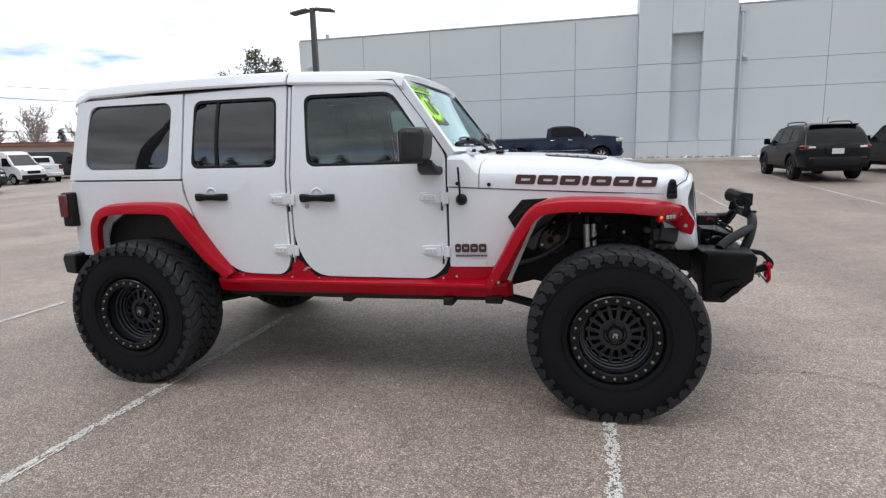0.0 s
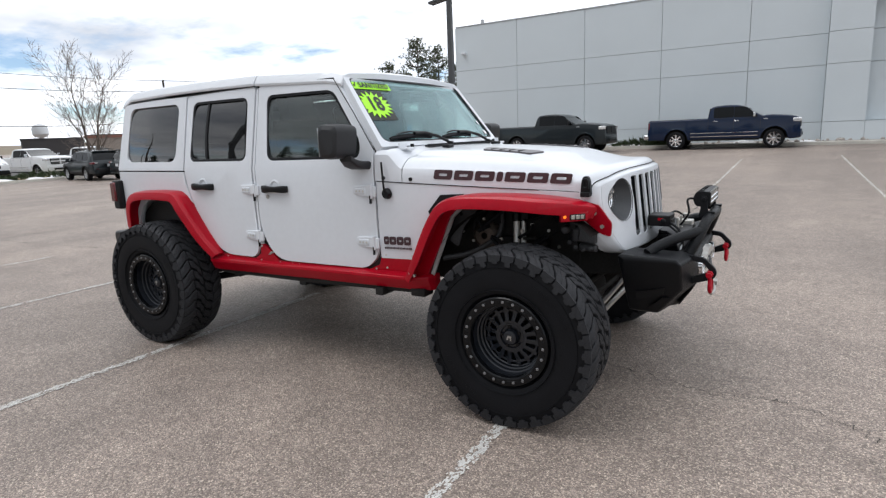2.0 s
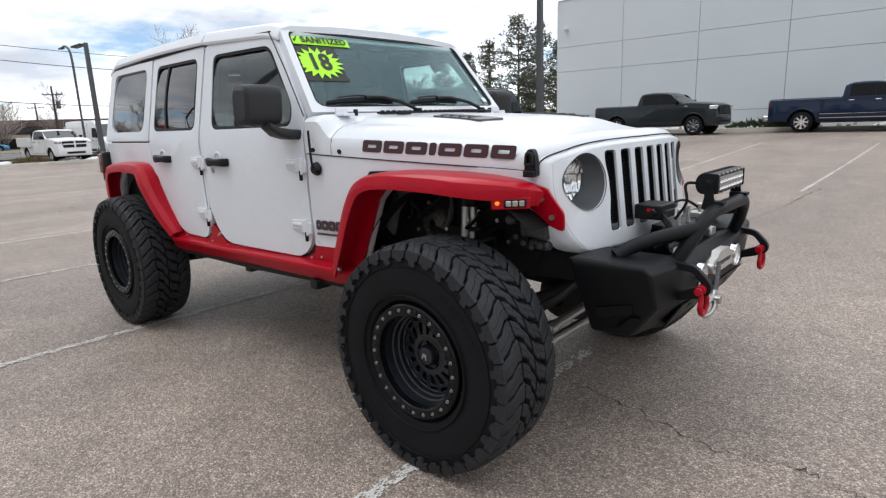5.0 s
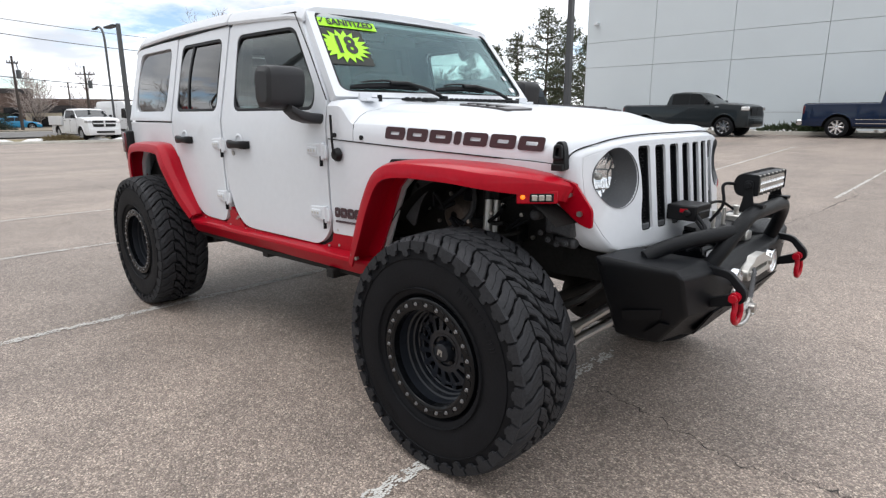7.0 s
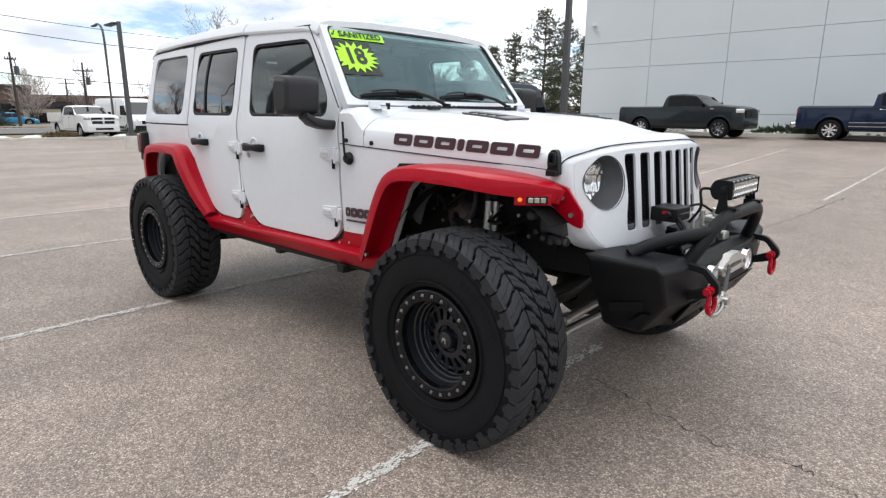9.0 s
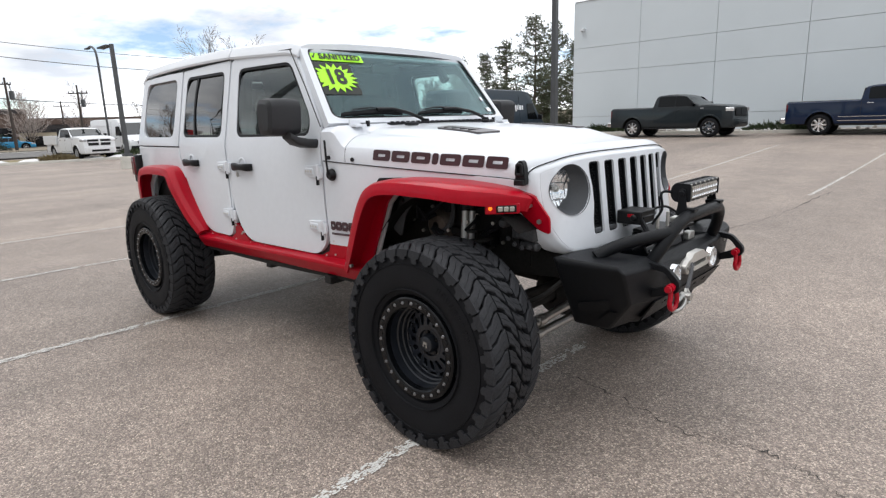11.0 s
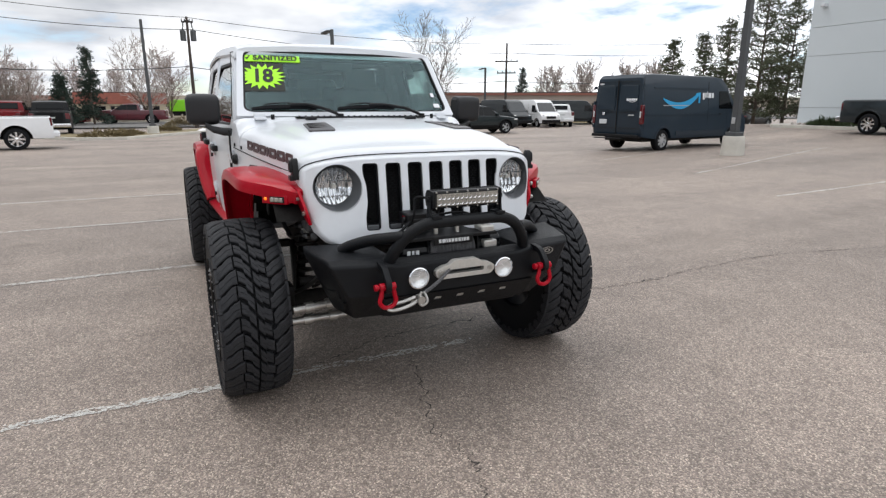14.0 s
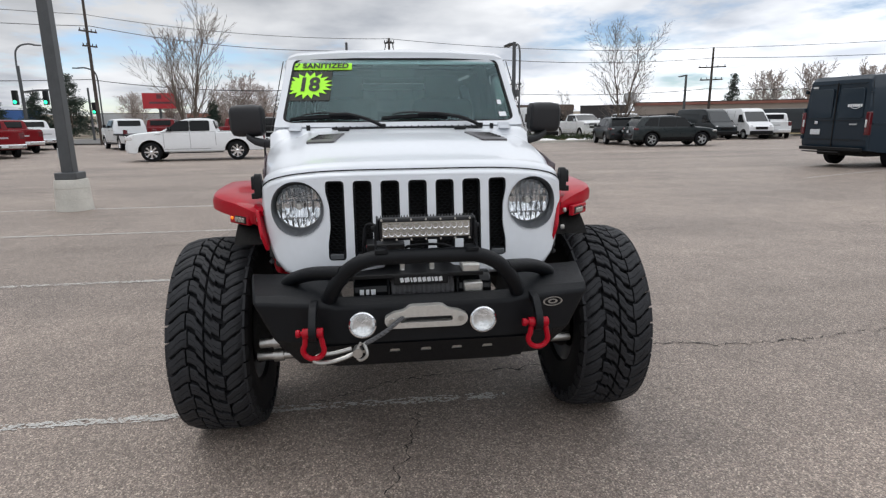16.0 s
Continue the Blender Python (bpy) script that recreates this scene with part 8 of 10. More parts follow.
    if cross:
        bm = bmesh.new()
        box(bm, (xf + 0.020, 0, 1.10), (0.05, 1.26, 0.07))
        box(bm, (xf + 0.020, 0, 1.09), (0.052, 0.10, 0.36))
        box(bm, (xf + 0.012, 0, 1.285), (0.05, 1.20, 0.05))
        part("grille_cross", bm, paint, g, bevel=0.012)
    for z in (0.98, 1.06, 1.14, 1.22):
        bm = bmesh.new()
        box(bm, (xf + 0.018, 0, z * k), (0.014, 1.16, 0.022))
        part("grille_bar", bm, "shell" if trim != "chrome" else "p_silver", g)
    bm = bmesh.new()
    box(bm, (xf + 0.022, 0, 1.10 * k), (0.02, 0.10, 0.30))
    part("grille_post", bm, "shell" if trim != "chrome" else "p_silver", g)
    bm = bmesh.new()
    sheet(bm, rounded([(-0.66, 0.78), (0.66, 0.78), (0.66, rail - 0.09), (-0.66, rail - 0.09)], 0.04, 3), [], lambda y, z, d: Vector((xr - 0.008 + d, y, z)), 0.02)
    if not chassis:
        tg = part("tailgate", bm, paint, t, bevel=0.01)
        lamp_box(tg, "tailgate_badge", (xr - 0.012, 0, 1.05 * k), (0.012, 0.5, 0.08), "p_silver", 0.004)
    else:
        bm.free()
    lamp_box(t, "number_plate", (xr - 0.206, 0, 0.64), (0.01, 0.31, 0.13), "plate", 0.004)
    return t


def build_suv(label, at, turn, paint, size=1.0, group="parked vehicles", rim="p_silver", name="suv", cat="car", low=False):
    t = thing(name, label, cat, group, at, turn)
    L, w, r = 4.62 * size, 1.87 * size, 0.365 * size
    fa, ra = 1.38 * size, -1.33 * size
    belt, roof, hood, sill = (1.06, 1.68, 1.08, 0.40) if not low else (0.92, 1.45, 0.92, 0.28)
    belt, roof, hood = belt * size ** 0.5, roof * size ** 0.5, hood * size ** 0.5
    xr, xf = -L / 2, L / 2
    ws = 1.02 * size
    hatch = 0.0 if not low else 0.45
    prof = [(xr, 0.62), (xr + 0.02, 0.92 if not low else 0.80), (xr + 0.07, belt - 0.03), (xr + 0.14 + hatch, belt + 0.05), (xr + 0.30 + hatch * 1.3, (belt + roof) / 2 + 0.02), (xr + 0.44 + hatch * 1.6, roof - 0.13), (xr + 0.56 + hatch * 1.7, roof - 0.06), (xr + 0.78 + hatch * 1.8, roof - 0.02), (-0.45 * size, roof + 0.015), (0.0, roof + 0.005), (0.22 * size, roof - 0.04), (0.62 * size, roof - 0.26), (ws, belt + 0.055), (ws + 0.14, hood + 0.005), (xf - 0.75, hood - 0.03), (xf - 0.40, hood - 0.09), (xf - 0.18, hood - 0.17), (xf - 0.07, hood - 0.28), (xf - 0.02, 0.66), (xf, 0.52)]
    sh = Shell(prof, w, sill, belt, 0.36, (0.75, 0.22), (0.55, 0.12), 0.10, 0.045)
    rad = r + 0.075
    sh.build(t, paint, [(fa, r, rad), (ra, r, rad)])
    wheel_set(t, sh, fa, ra, r, rad, w, rim, "black" if not low else paint, 5, 0.065)
    z0, z1 = belt + 0.04, roof - 0.125
    for s in (-1, 1):
        sh.glass(t, "side_window", [(ws - 0.20, z0), (0.42 * size, z1 - 0.03), (0.30 * size, z1), (-0.02, z1), (-0.02, z0)], s, frame="black")
        sh.glass(t, "side_window", [(-0.10, z0), (-0.10, z1), (-0.88 * size, z1), (-0.98 * size, z0)], s, frame="black")
        if not low:
            sh.glass(t, "quarter_window", [(-1.06 * size, z0 + 0.02), (-0.98 * size, z1 - 0.01), (-1.42 * size, z1 - 0.02), (-1.74 * size, z0 + 0.14), (-1.72 * size, z0 + 0.06)], s, frame="black")
        sh.gaps(t, [(-0.06, sill + 0.08, -0.06, roof - 0.12), (ws - 0.12, sill + 0.08, ws - 0.12, belt), (-1.0 * size, belt - 0.28, -0.98 * size, roof - 0.13), (ws - 0.12, sill + 0.08, -0.9 * size, sill + 0.08)], s)
        # cladding along the sills
        bm = bmesh.new()
        sheet(bm, [(ra + rad, sill), (fa - rad, sill), (fa - rad, sill + 0.13), (ra + rad, sill + 0.13)], [], sh.on_side(s, 0.014), 0.03)
        part("sill_cladding", bm, "black" if not low else paint, t)
        side_mirror(t, ws - 0.24, s * (sh.side(ws - 0.24, belt) - 0.04), belt + 0.04, paint)
        for x in (0.10, -0.84 * size):
            lamp_box(t, "door_handle", (x, s * (sh.side(x, belt - 0.10) + 0.01), belt - 0.10), (0.18, 0.03, 0.03), paint, 0.008)
        for nm, xa, za, sx, sy, sz, mt, yaw in (("headlamp", xf - 0.27, hood - 0.245, 0.36, 0.16, 0.10, "lens", -26), ("tail_lamp", xr + 0.16, belt - 0.09, 0.30, 0.20, 0.13, "tail", 18)):
            bm = bmesh.new()
            y = sh.side(xa, za)
            box(bm, (xa, s * (y - sy * 0.38), za), (sx, sy, sz), pose(0, 0, 0, 0, 0, s * yaw))
            lamp = part(nm, bm, mt, t, bevel=0.03)
            if nm == "tail_lamp":
                bm = bmesh.new()
                box(bm, (xr + 0.042, s * (y - 0.20), za + 0.005), (0.05, 0.20, 0.055))
                part("reverse_lens", bm, "lens", lamp, bevel=0.012)
        if not low:
            bm = bmesh.new()
            yy = s * (sh.side(-0.5, roof - 0.08) - 0.12)
            tube(bm, curve([(0.16 * size, yy, roof - 0.02), (0.06 * size, yy, roof + 0.045), (-0.7 * size, yy, roof + 0.055), (-1.35 * size, yy, roof + 0.03), (-1.48 * size, yy, roof - 0.03)], 3), 0.018, 6)
            part("roof_rail", bm, "black", t)
    sh.top_glass(t, "windscreen", 0.24 * size, ws - 0.03, 0.03, "glass_screen")
    sh.top_glass(t, "rear_window", xr + 0.155 + hatch, xr + 0.43 + hatch * 1.6, 0.06)
    bm = bmesh.new()
    box(bm, (0, 0, 0.36), (L - 0.7, w - 0.42, 0.18))
    part("underbody", bm, "under", t)
    for nm, x0, sg, zc, hz in (("front_bumper", xf, 1, 0.50, 0.24), ("rear_bumper", xr, -1, 0.55, 0.30)):
        bm = bmesh.new()
        loft(bm, [[(x0 + sg * (dx - 0.16), y * size, zc - hz / 2), (x0 + sg * (dx + 0.03), y * size, zc - hz / 2 + 0.04), (x0 + sg * (dx + 0.055), y * size, zc + hz * 0.2), (x0 + sg * (dx + 0.02), y * size, zc + hz / 2), (x0 + sg * (dx - 0.16), y * size, zc + hz / 2)] for y, dx in ((-0.89, -0.34), (-0.80, -0.14), (-0.55, -0.02), (0.55, -0.02), (0.80, -0.14), (0.89, -0.34))])
        part(nm, bm, "black" if not low else paint, t, bevel=0.02)
    bm = bmesh.new()
    box(bm, (xf - 0.05, 0, hood - 0.36), (0.10, w * 0.5, 0.10))
    part("grille", bm, "black", t, bevel=0.02)
    bm = bmesh.new()
    box(bm, (xr - 0.012, 0, 0.865 if not low else 0.7), (0.03, 0.60, 0.17))
    part("plate_recess", bm, "black", t, bevel=0.01)
    lamp_box(t, "number_plate", (xr - 0.022, 0, 0.86 if not low else 0.7), (0.02, 0.31, 0.15), "plate", 0.004)
    if not low:
        for s in (-1, 1):
            lamp_box(t, "bumper_reflector", (xr - 0.02, s * 0.66 * size, 0.67), (0.04, 0.16, 0.035), "tail", 0.008)
        bm = bmesh.new()
        tube(bm, [(xr + 0.02, 0.05, belt + 0.02), (xr + 0.075, -0.10, belt + 0.10), (xr + 0.10, -0.34, belt + 0.115)], 0.010, 6)
        part("rear_wiper", bm, "black", t)
        bm = bmesh.new()
        tube(bm, [(-1.35 * size, 0.0, roof), (-1.42 * size, 0.0, roof + 0.17)], 0.007, 6)
        part("antenna", bm, "black", t)
        bm = bmesh.new()
        box(bm, (xr + 0.46, 0, roof - 0.075), (0.16, w - 0.62, 0.035), pose(0, 0, 0, 0, 12, 0))
        part("rear_spoiler", bm, paint, t, bevel=0.014)
    return t


def build_van(label, at, turn, paint, logo=False, group="parked vehicles", length=6.36, size=1.0):
    t = thing("cargo_van", label, "van", group, at, turn)
    L, w, r = length, 2.05, 0.36
    xr, xf = -L / 2, L / 2
    fa, ra = xf - 0.95, xr + 1.22 * (L / 6.36)
    sill, H = 0.42, 2.53
    prof = [(xr + 0.06, 0.50), (xr, 0.70), (xr + 0.015, 1.6), (xr + 0.05, H - 0.14), (xr + 0.16, H - 0.03), (xr + 0.6, H), (xf - 2.2, H), (xf - 1.72, H - 0.06), (xf - 1.42, H - 0.30), (xf - 0.72, 1.42), (xf - 0.25, 1.20), (xf - 0.06, 1.02), (xf, 0.70), (xf - 0.05, 0.40)]
    prof += arch(fa, r + 0.08, r, 9, zlow=sill) + [(fa - r - 0.1, sill), (ra + r + 0.1, sill)] + arch(ra, r + 0.08, r, 9, zlow=sill)
    bm = bmesh.new()
    rings = []
    for y, g in ((-1.0, 1.0), (-0.985, 0.5), (-0.93, 0.12), (-0.80, 0.0), (0.80, 0.0), (0.93, 0.12), (0.985, 0.5), (1.0, 1.0)):
        ring = []
        for x, z in prof:
            yy = y * (w / 2 - 0.075 * max(0, z - 1.1) ** 1.3)
            ring.append((x * (1 - 0.012 * g), yy, z - 0.05 * g * (1 if z > 2.2 else 0)))
        rings.append(ring)
    loft(bm, rings)
    part("body", bm, paint, t)

    def skin(s, proud=0.006):
        return lambda x, z, d: Vector((x, s * (w / 2 - 0.075 * max(0, z - 1.1) ** 1.3 + proud - d), z))

    for x in (fa, ra):
        for s in (-1, 1):
            road_wheel(t, x, s * (w / 2 - 0.14), r, 0.23, s, "p_silver", 8)
            bm = bmesh.new()
            sheet(bm, arch(x, r + 0.06, r, 10, zlow=sill) + arch(x, r + 0.13, r, 10, zlow=sill)[::-1], [], lambda u, v, d: Vector((u, s * (w / 2 + 0.012 - d), v)), 0.03)
            part("arch_trim", bm, "black" if not logo else paint, t)
    bm = bmesh.new()
    box(bm, (0, 0, 0.42), (L - 0.8, w - 0.5, 0.20))
    part("underbody", bm, "under", t)
    for s in (-1, 1):
        # pressed side panels and seams
        for x in (xr + 0.12, xf - 2.62, xf - 1.38):
            bm = bmesh.new()
            sheet(bm, [(x - 0.005, 0.55), (x + 0.005, 0.55), (x + 0.005, 2.32), (x - 0.005, 2.32)], [], skin(s, 0.002), 0.012, (1.4, 1.8, 2.1))
            part("door_gap", bm, "seam", t)
        bm = bmesh.new()
        sheet(bm, rounded([(ra - 0.6, 2.06), (xf - 2.75, 2.06), (xf - 2.75, 2.11), (ra - 0.6, 2.11)], 0.02, 2), [], skin(s, 0.014), 0.02)
        sheet(bm, rounded([(xr + 0.16, 1.20), (xf - 1.5, 1.20), (xf - 1.5, 1.235), (xr + 0.16, 1.235)], 0.015, 2), [], skin(s, 0.010), 0.02)
        part("body_crease", bm, paint, t)
        bm = bmesh.new()
        sheet(bm, rounded([(ra + 0.65, 0.50), (fa - 0.55, 0.50), (fa - 0.55, 0.66), (ra + 0.65, 0.66)], 0.03, 2), [], skin(s, 0.022), 0.03)
        part("rub_strip", bm, paint if logo else "black", t)
        bm = bmesh.new()
        sheet(bm, rounded([(xf - 1.95, 1.40), (xf - 1.02, 1.40), (xf - 1.44, 2.02), (xf - 1.95, 2.02)], 0.06, 3), [], skin(s, 0.010), 0.012, (1.6, 1.8))
        part("side_window", bm, "glass_dark", t)
        side_mirror(t, xf - 1.0, s * (w / 2 - 0.04), 1.42, "black")
        lamp_box(t, "headlamp", (xf - 0.26, s * (w / 2 - 0.22), 1.02), (0.34, 0.22, 0.24), "lens", 0.05)
        # tall rear lamp
        bm = bmesh.new()
        box(bm, (xr + 0.04, s * (w / 2 - 0.035), 1.22), (0.12, 0.12, 0.62))
        part("tail_lamp", bm, "tail", t, bevel=0.02)
        bm = bmesh.new()
        box(bm, (xr - 0.005, s * (w / 2 - 0.055), 1.22), (0.06, 0.05, 0.20))
        part("reverse_lens", bm, "lens", t, bevel=0.01)
        lamp_box(t, "door_handle", (xf - 1.86, s * (w / 2 + 0.008), 1.22), (0.16, 0.03, 0.04), "black", 0.008)
        bm = bmesh.new()
        box(bm, (0, 0, 0), (0.10, 0.06, 0.10))
        pieces("rear_hinge", bm, [pose(xr + 0.02, s * (w / 2 - 0.04), z) for z in (0.82, 1.60, 2.10)], paint, t)
    # windscreen
    bm = bmesh.new()
    q = [(xf - 0.74, 0.92, 1.44), (xf - 0.74, -0.92, 1.44), (xf - 1.43, -0.80, 2.24), (xf - 1.43, 0.80, 2.24)]
    vs = [bm.verts.new(Vector(p) + Vector((0.012, 0, 0.012))) for p in q]
    ws = [bm.verts.new(Vector(p) - Vector((0.01, 0, 0.01))) for p in q]
    bm.faces.new(vs); bm.faces.new(ws[::-1])
    for i in range(4):
        bm.faces.new((vs[i], vs[(i + 1) % 4], ws[(i + 1) % 4], ws[i]))
    part("windscreen", bm, "glass_screen", t)
    lamp_box(t, "grille", (xf - 0.03, 0, 0.92), (0.12, 1.0, 0.22), "black", 0.03)
    lamp_box(t, "front_bumper", (xf - 0.02, 0, 0.56), (0.16, w - 0.1, 0.30), "black", 0.05)
    # rear doors
    bm = bmesh.new()
    box(bm, (xr - 0.001, 0, 1.45), (0.05, 0.012, 1.75))
    for z in (0.78, 1.30, 2.28):
        box(bm, (xr + 0.004, 0, z), (0.05, w - 0.38, 0.010))
    part("rear_door_gap", bm, "seam", t)
    for s in (-1, 1):
        bm = bmesh.new()
        prism(bm, rounded([(s * 0.10, 1.36), (s * 0.84, 1.36), (s * 0.80, 2.16), (s * 0.10, 2.16)], 0.08, 3), "x", xr - 0.012, xr + 0.02)
        part("door_panel", bm, paint, t, bevel=0.01)
    bm = bmesh.new()
    box(bm, (xr - 0.05, 0, 0.52), (0.12, w - 0.14, 0.10))
    box(bm, (xr - 0.13, 0.20, 0.43), (0.14, w - 0.90, 0.035))
    for s in (-1, 1):
        box(bm, (xf - 2.0, s * (w / 2 - 0.10), 0.36), (1.3, 0.16, 0.03))
    part("rear_step", bm, "black", t, bevel=0.015)
    lamp_box(t, "number_plate", (xr - 0.022, 0.55, 0.98), (0.02, 0.31, 0.15), "plate", 0.004)
    lamp_box(t, "door_badge", (xr - 0.022, 0.0 + 0.55, 1.24), (0.015, 0.10, 0.09), "chrome", 0.01)
    lamp_box(t, "model_bar", (xr - 0.020, -0.60, 1.20), (0.012, 0.22, 0.04), "p_silver", 0.004)
    lamp_box(t, "roof_sticker", (xr + 0.02, 0.72, 2.22), (0.02, 0.16, 0.05), "whitevinyl", 0.002)
    if logo:
        s = -1
        bm = bmesh.new()
        x0, x1 = ra - 0.12, ra + 1.90
        n = 18
        lo, hi = [], []
        for i in range(n + 1):
            u = i / n
            x = x0 + (x1 - x0) * u
            zc = 1.86 - 0.42 * math.sin(math.pi * (0.10 + 0.82 * u)) + 0.14 * u
            th = 0.022 + 0.075 * math.sin(math.pi * min(1, u * 1.02)) ** 0.8 + 0.03 * u
            lo.append((x, zc - th)); hi.append((x, zc + th))
        sheet(bm, lo + hi[::-1], [], skin(s, 0.010), 0.006)
        part("arrow_decal", bm, "arrow", t, "sky-blue curved swoosh decal")
        bm = bmesh.new()
        sheet(bm, [(x1 - 0.18, 1.93), (x1 + 0.12, 1.96), (x1 + 0.06, 1.60), (x1 - 0.02, 1.60), (x1 + 0.0, 1.84), (x1 - 0.16, 1.85)], [], skin(s, 0.010), 0.006)
        part("arrow_tip", bm, "arrow", t)
        xx = x1 + 0.24
        for ww, za, zb in ((0.11, 1.72, 1.95), (0.07, 1.78, 1.95), (0.03, 1.78, 2.00), (0.18, 1.78, 1.95), (0.11, 1.78, 1.95)):
            bm = bmesh.new()
            sheet(bm, rounded([(xx, za), (xx + ww, za), (xx + ww, zb), (xx, zb)], 0.02, 2), [], skin(s, 0.010), 0.006)
            part("lettering_bar", bm, "whitevinyl", t)
            xx += ww + 0.045
        yy = -0.80
        for ww in (0.07, 0.09, 0.07, 0.06, 0.07, 0.07):
            bm = bmesh.new()
            box(bm, (xr - 0.016, yy + ww / 2, 1.70), (0.006, ww - 0.012, 0.07))
            part("lettering_bar", bm, "whitevinyl", t)
            yy += ww
        bm = bmesh.new()
        tube(bm, curve([(xr - 0.016, -0.74, 1.645), (xr - 0.016, -0.6, 1.62), (xr - 0.016, -0.47, 1.645)], 5), 0.008, 6)
        part("small_swoosh", bm, "whitevinyl", t)
        bm = bmesh.new()
        sheet(bm, [(ra - 0.1, 1.50), (ra + 1.35, 1.50), (ra + 1.35, 1.53), (ra - 0.1, 1.53)], [], skin(s, 0.012), 0.02)
        part("door_rail", bm, "p_silver", t)
    t.scale = (size, size, size)
    return t


def on(x, y):
    return (x, y, lie(x, y))


def park(f, label, x, y, turn, paint, **kw):
    return f(label, on(x, y), turn, paint, **kw)


park(build_pickup, "navy blue heavy-duty crew-cab pickup with chrome trim", -0.28, 27.35, 0, "p_blue", long=True)
park(build_pickup, "graphite grey heavy-duty crew-cab pickup beside the warehouse", -8.2, 26.3, -4, "p_grey", trim="p_grey")
park(build_suv, "black compact off-road SUV with a number plate, parked by the warehouse", 8.25, 17.3, 90.5, "p_black", rim="rim_black")
park(build_suv, "black SUV in the next stall", 11.6, 18.2, 94, "p_black", rim="rim_black")
park(build_van, "dark slate delivery van with a sky-blue swoosh decal", -11.45, 15.85, 99, "slate", logo=True)
park(build_pickup, "white crew-cab pickup with dark windows", -23.8, -8.2, -81, "p_white", heavy=False, trim="p_white")
park(build_suv, "dark grey-green compact SUV in the aisle", -29.2, 17.4, 86, "p_green", size=1.10)
park(build_suv, "dark grey SUV parked at the verge", -33.2, 15.6, 172, "p_grey", size=1.04)
park(build_van, "dark grey cargo van facing the lot", -38.3, 25.0, 4, "p_grey", length=5.8, size=0.88)
park(build_van, "white cargo van facing the lot", -37.8, 27.75, -4, "p_white", length=5.8, size=0.88)
park(build_pickup, "white pickup with its tailgate to the lot", -38.3, 30.5, 150, "p_white", heavy=False)
park(build_van, "dark grey cargo van parked across the stalls", -40.9, 34.2, 60, "p_grey", length=5.8, size=0.88)
park(build_pickup, "white work truck with side tool boxes", -39.5, 8.9, 4, "p_white", flatbed=True, trim="black", cross=True, rim="p_silver")
park(build_van, "white high-roof van beside the work truck", -42.0, 12.4, 6, "p_white", length=6.0)
park(build_pickup, "white pickup facing the lot", -42.6, 16.6, 6, "p_white", cross=True)
park(build_pickup, "white pickup facing the lot", -42.6, 20.4, 6, "p_white")
park(build_pickup, "dark red pickup with its tail to the lot", -29.7, -21.0, 226, "p_red")
park(build_pickup, "dark red pickup with its tail to the lot", -34.5, -22.6, 226, "p_red")
park(build_pickup, "white pickup with its tail to the lot", -39.5, -23.9, 226, "p_white")
park(build_pickup, "dark red pickup parked at the verge", -38.8, -9.6, 184, "p_red", trim="black")
park(build_pickup, "dark red pickup behind the white pickup", -40.5, -15.4, 184, "p_red", trim="black")
park(build_pickup, "black pickup parked at the verge", -37.8, -7.2, 186, "p_black", trim="black")
park(build_pickup, "white cab-chassis truck with a bare dark platform", -37.2, -16.6, 215, "p_white", chassis=True, trim="black")
park(build_pickup, "maroon crew-cab pickup on the street", -57.5, -3.6, -98, "p_maroon", heavy=False, trim="p_maroon")
park(build_suv, "light blue sedan across the street", -74.7, 11.7, 80, "p_cyan", name="sedan", low=True)
park(build_suv, "silver sedan across the street", -79.0, 10.2, 80, "p_silver", name="sedan", low=True)
park(build_suv, "red car across the street", -58, -9.5, 80, "p_red", name="sedan", low=True)
park(build_pickup, "white pickup behind the pines", -31, 44, 100, "p_white")
park(build_suv, "black SUV behind the pines", -27.5, 41, 100, "p_black")

# ---- lamp posts, poles and wires ----
EYE0 = (4.45, -0.6)


def far(az, d):
    """A spot d metres off along a compass angle from the middle of the walk."""
    return EYE0[0] + d * math.cos(radians(az)), EYE0[1] + d * math.sin(radians(az))


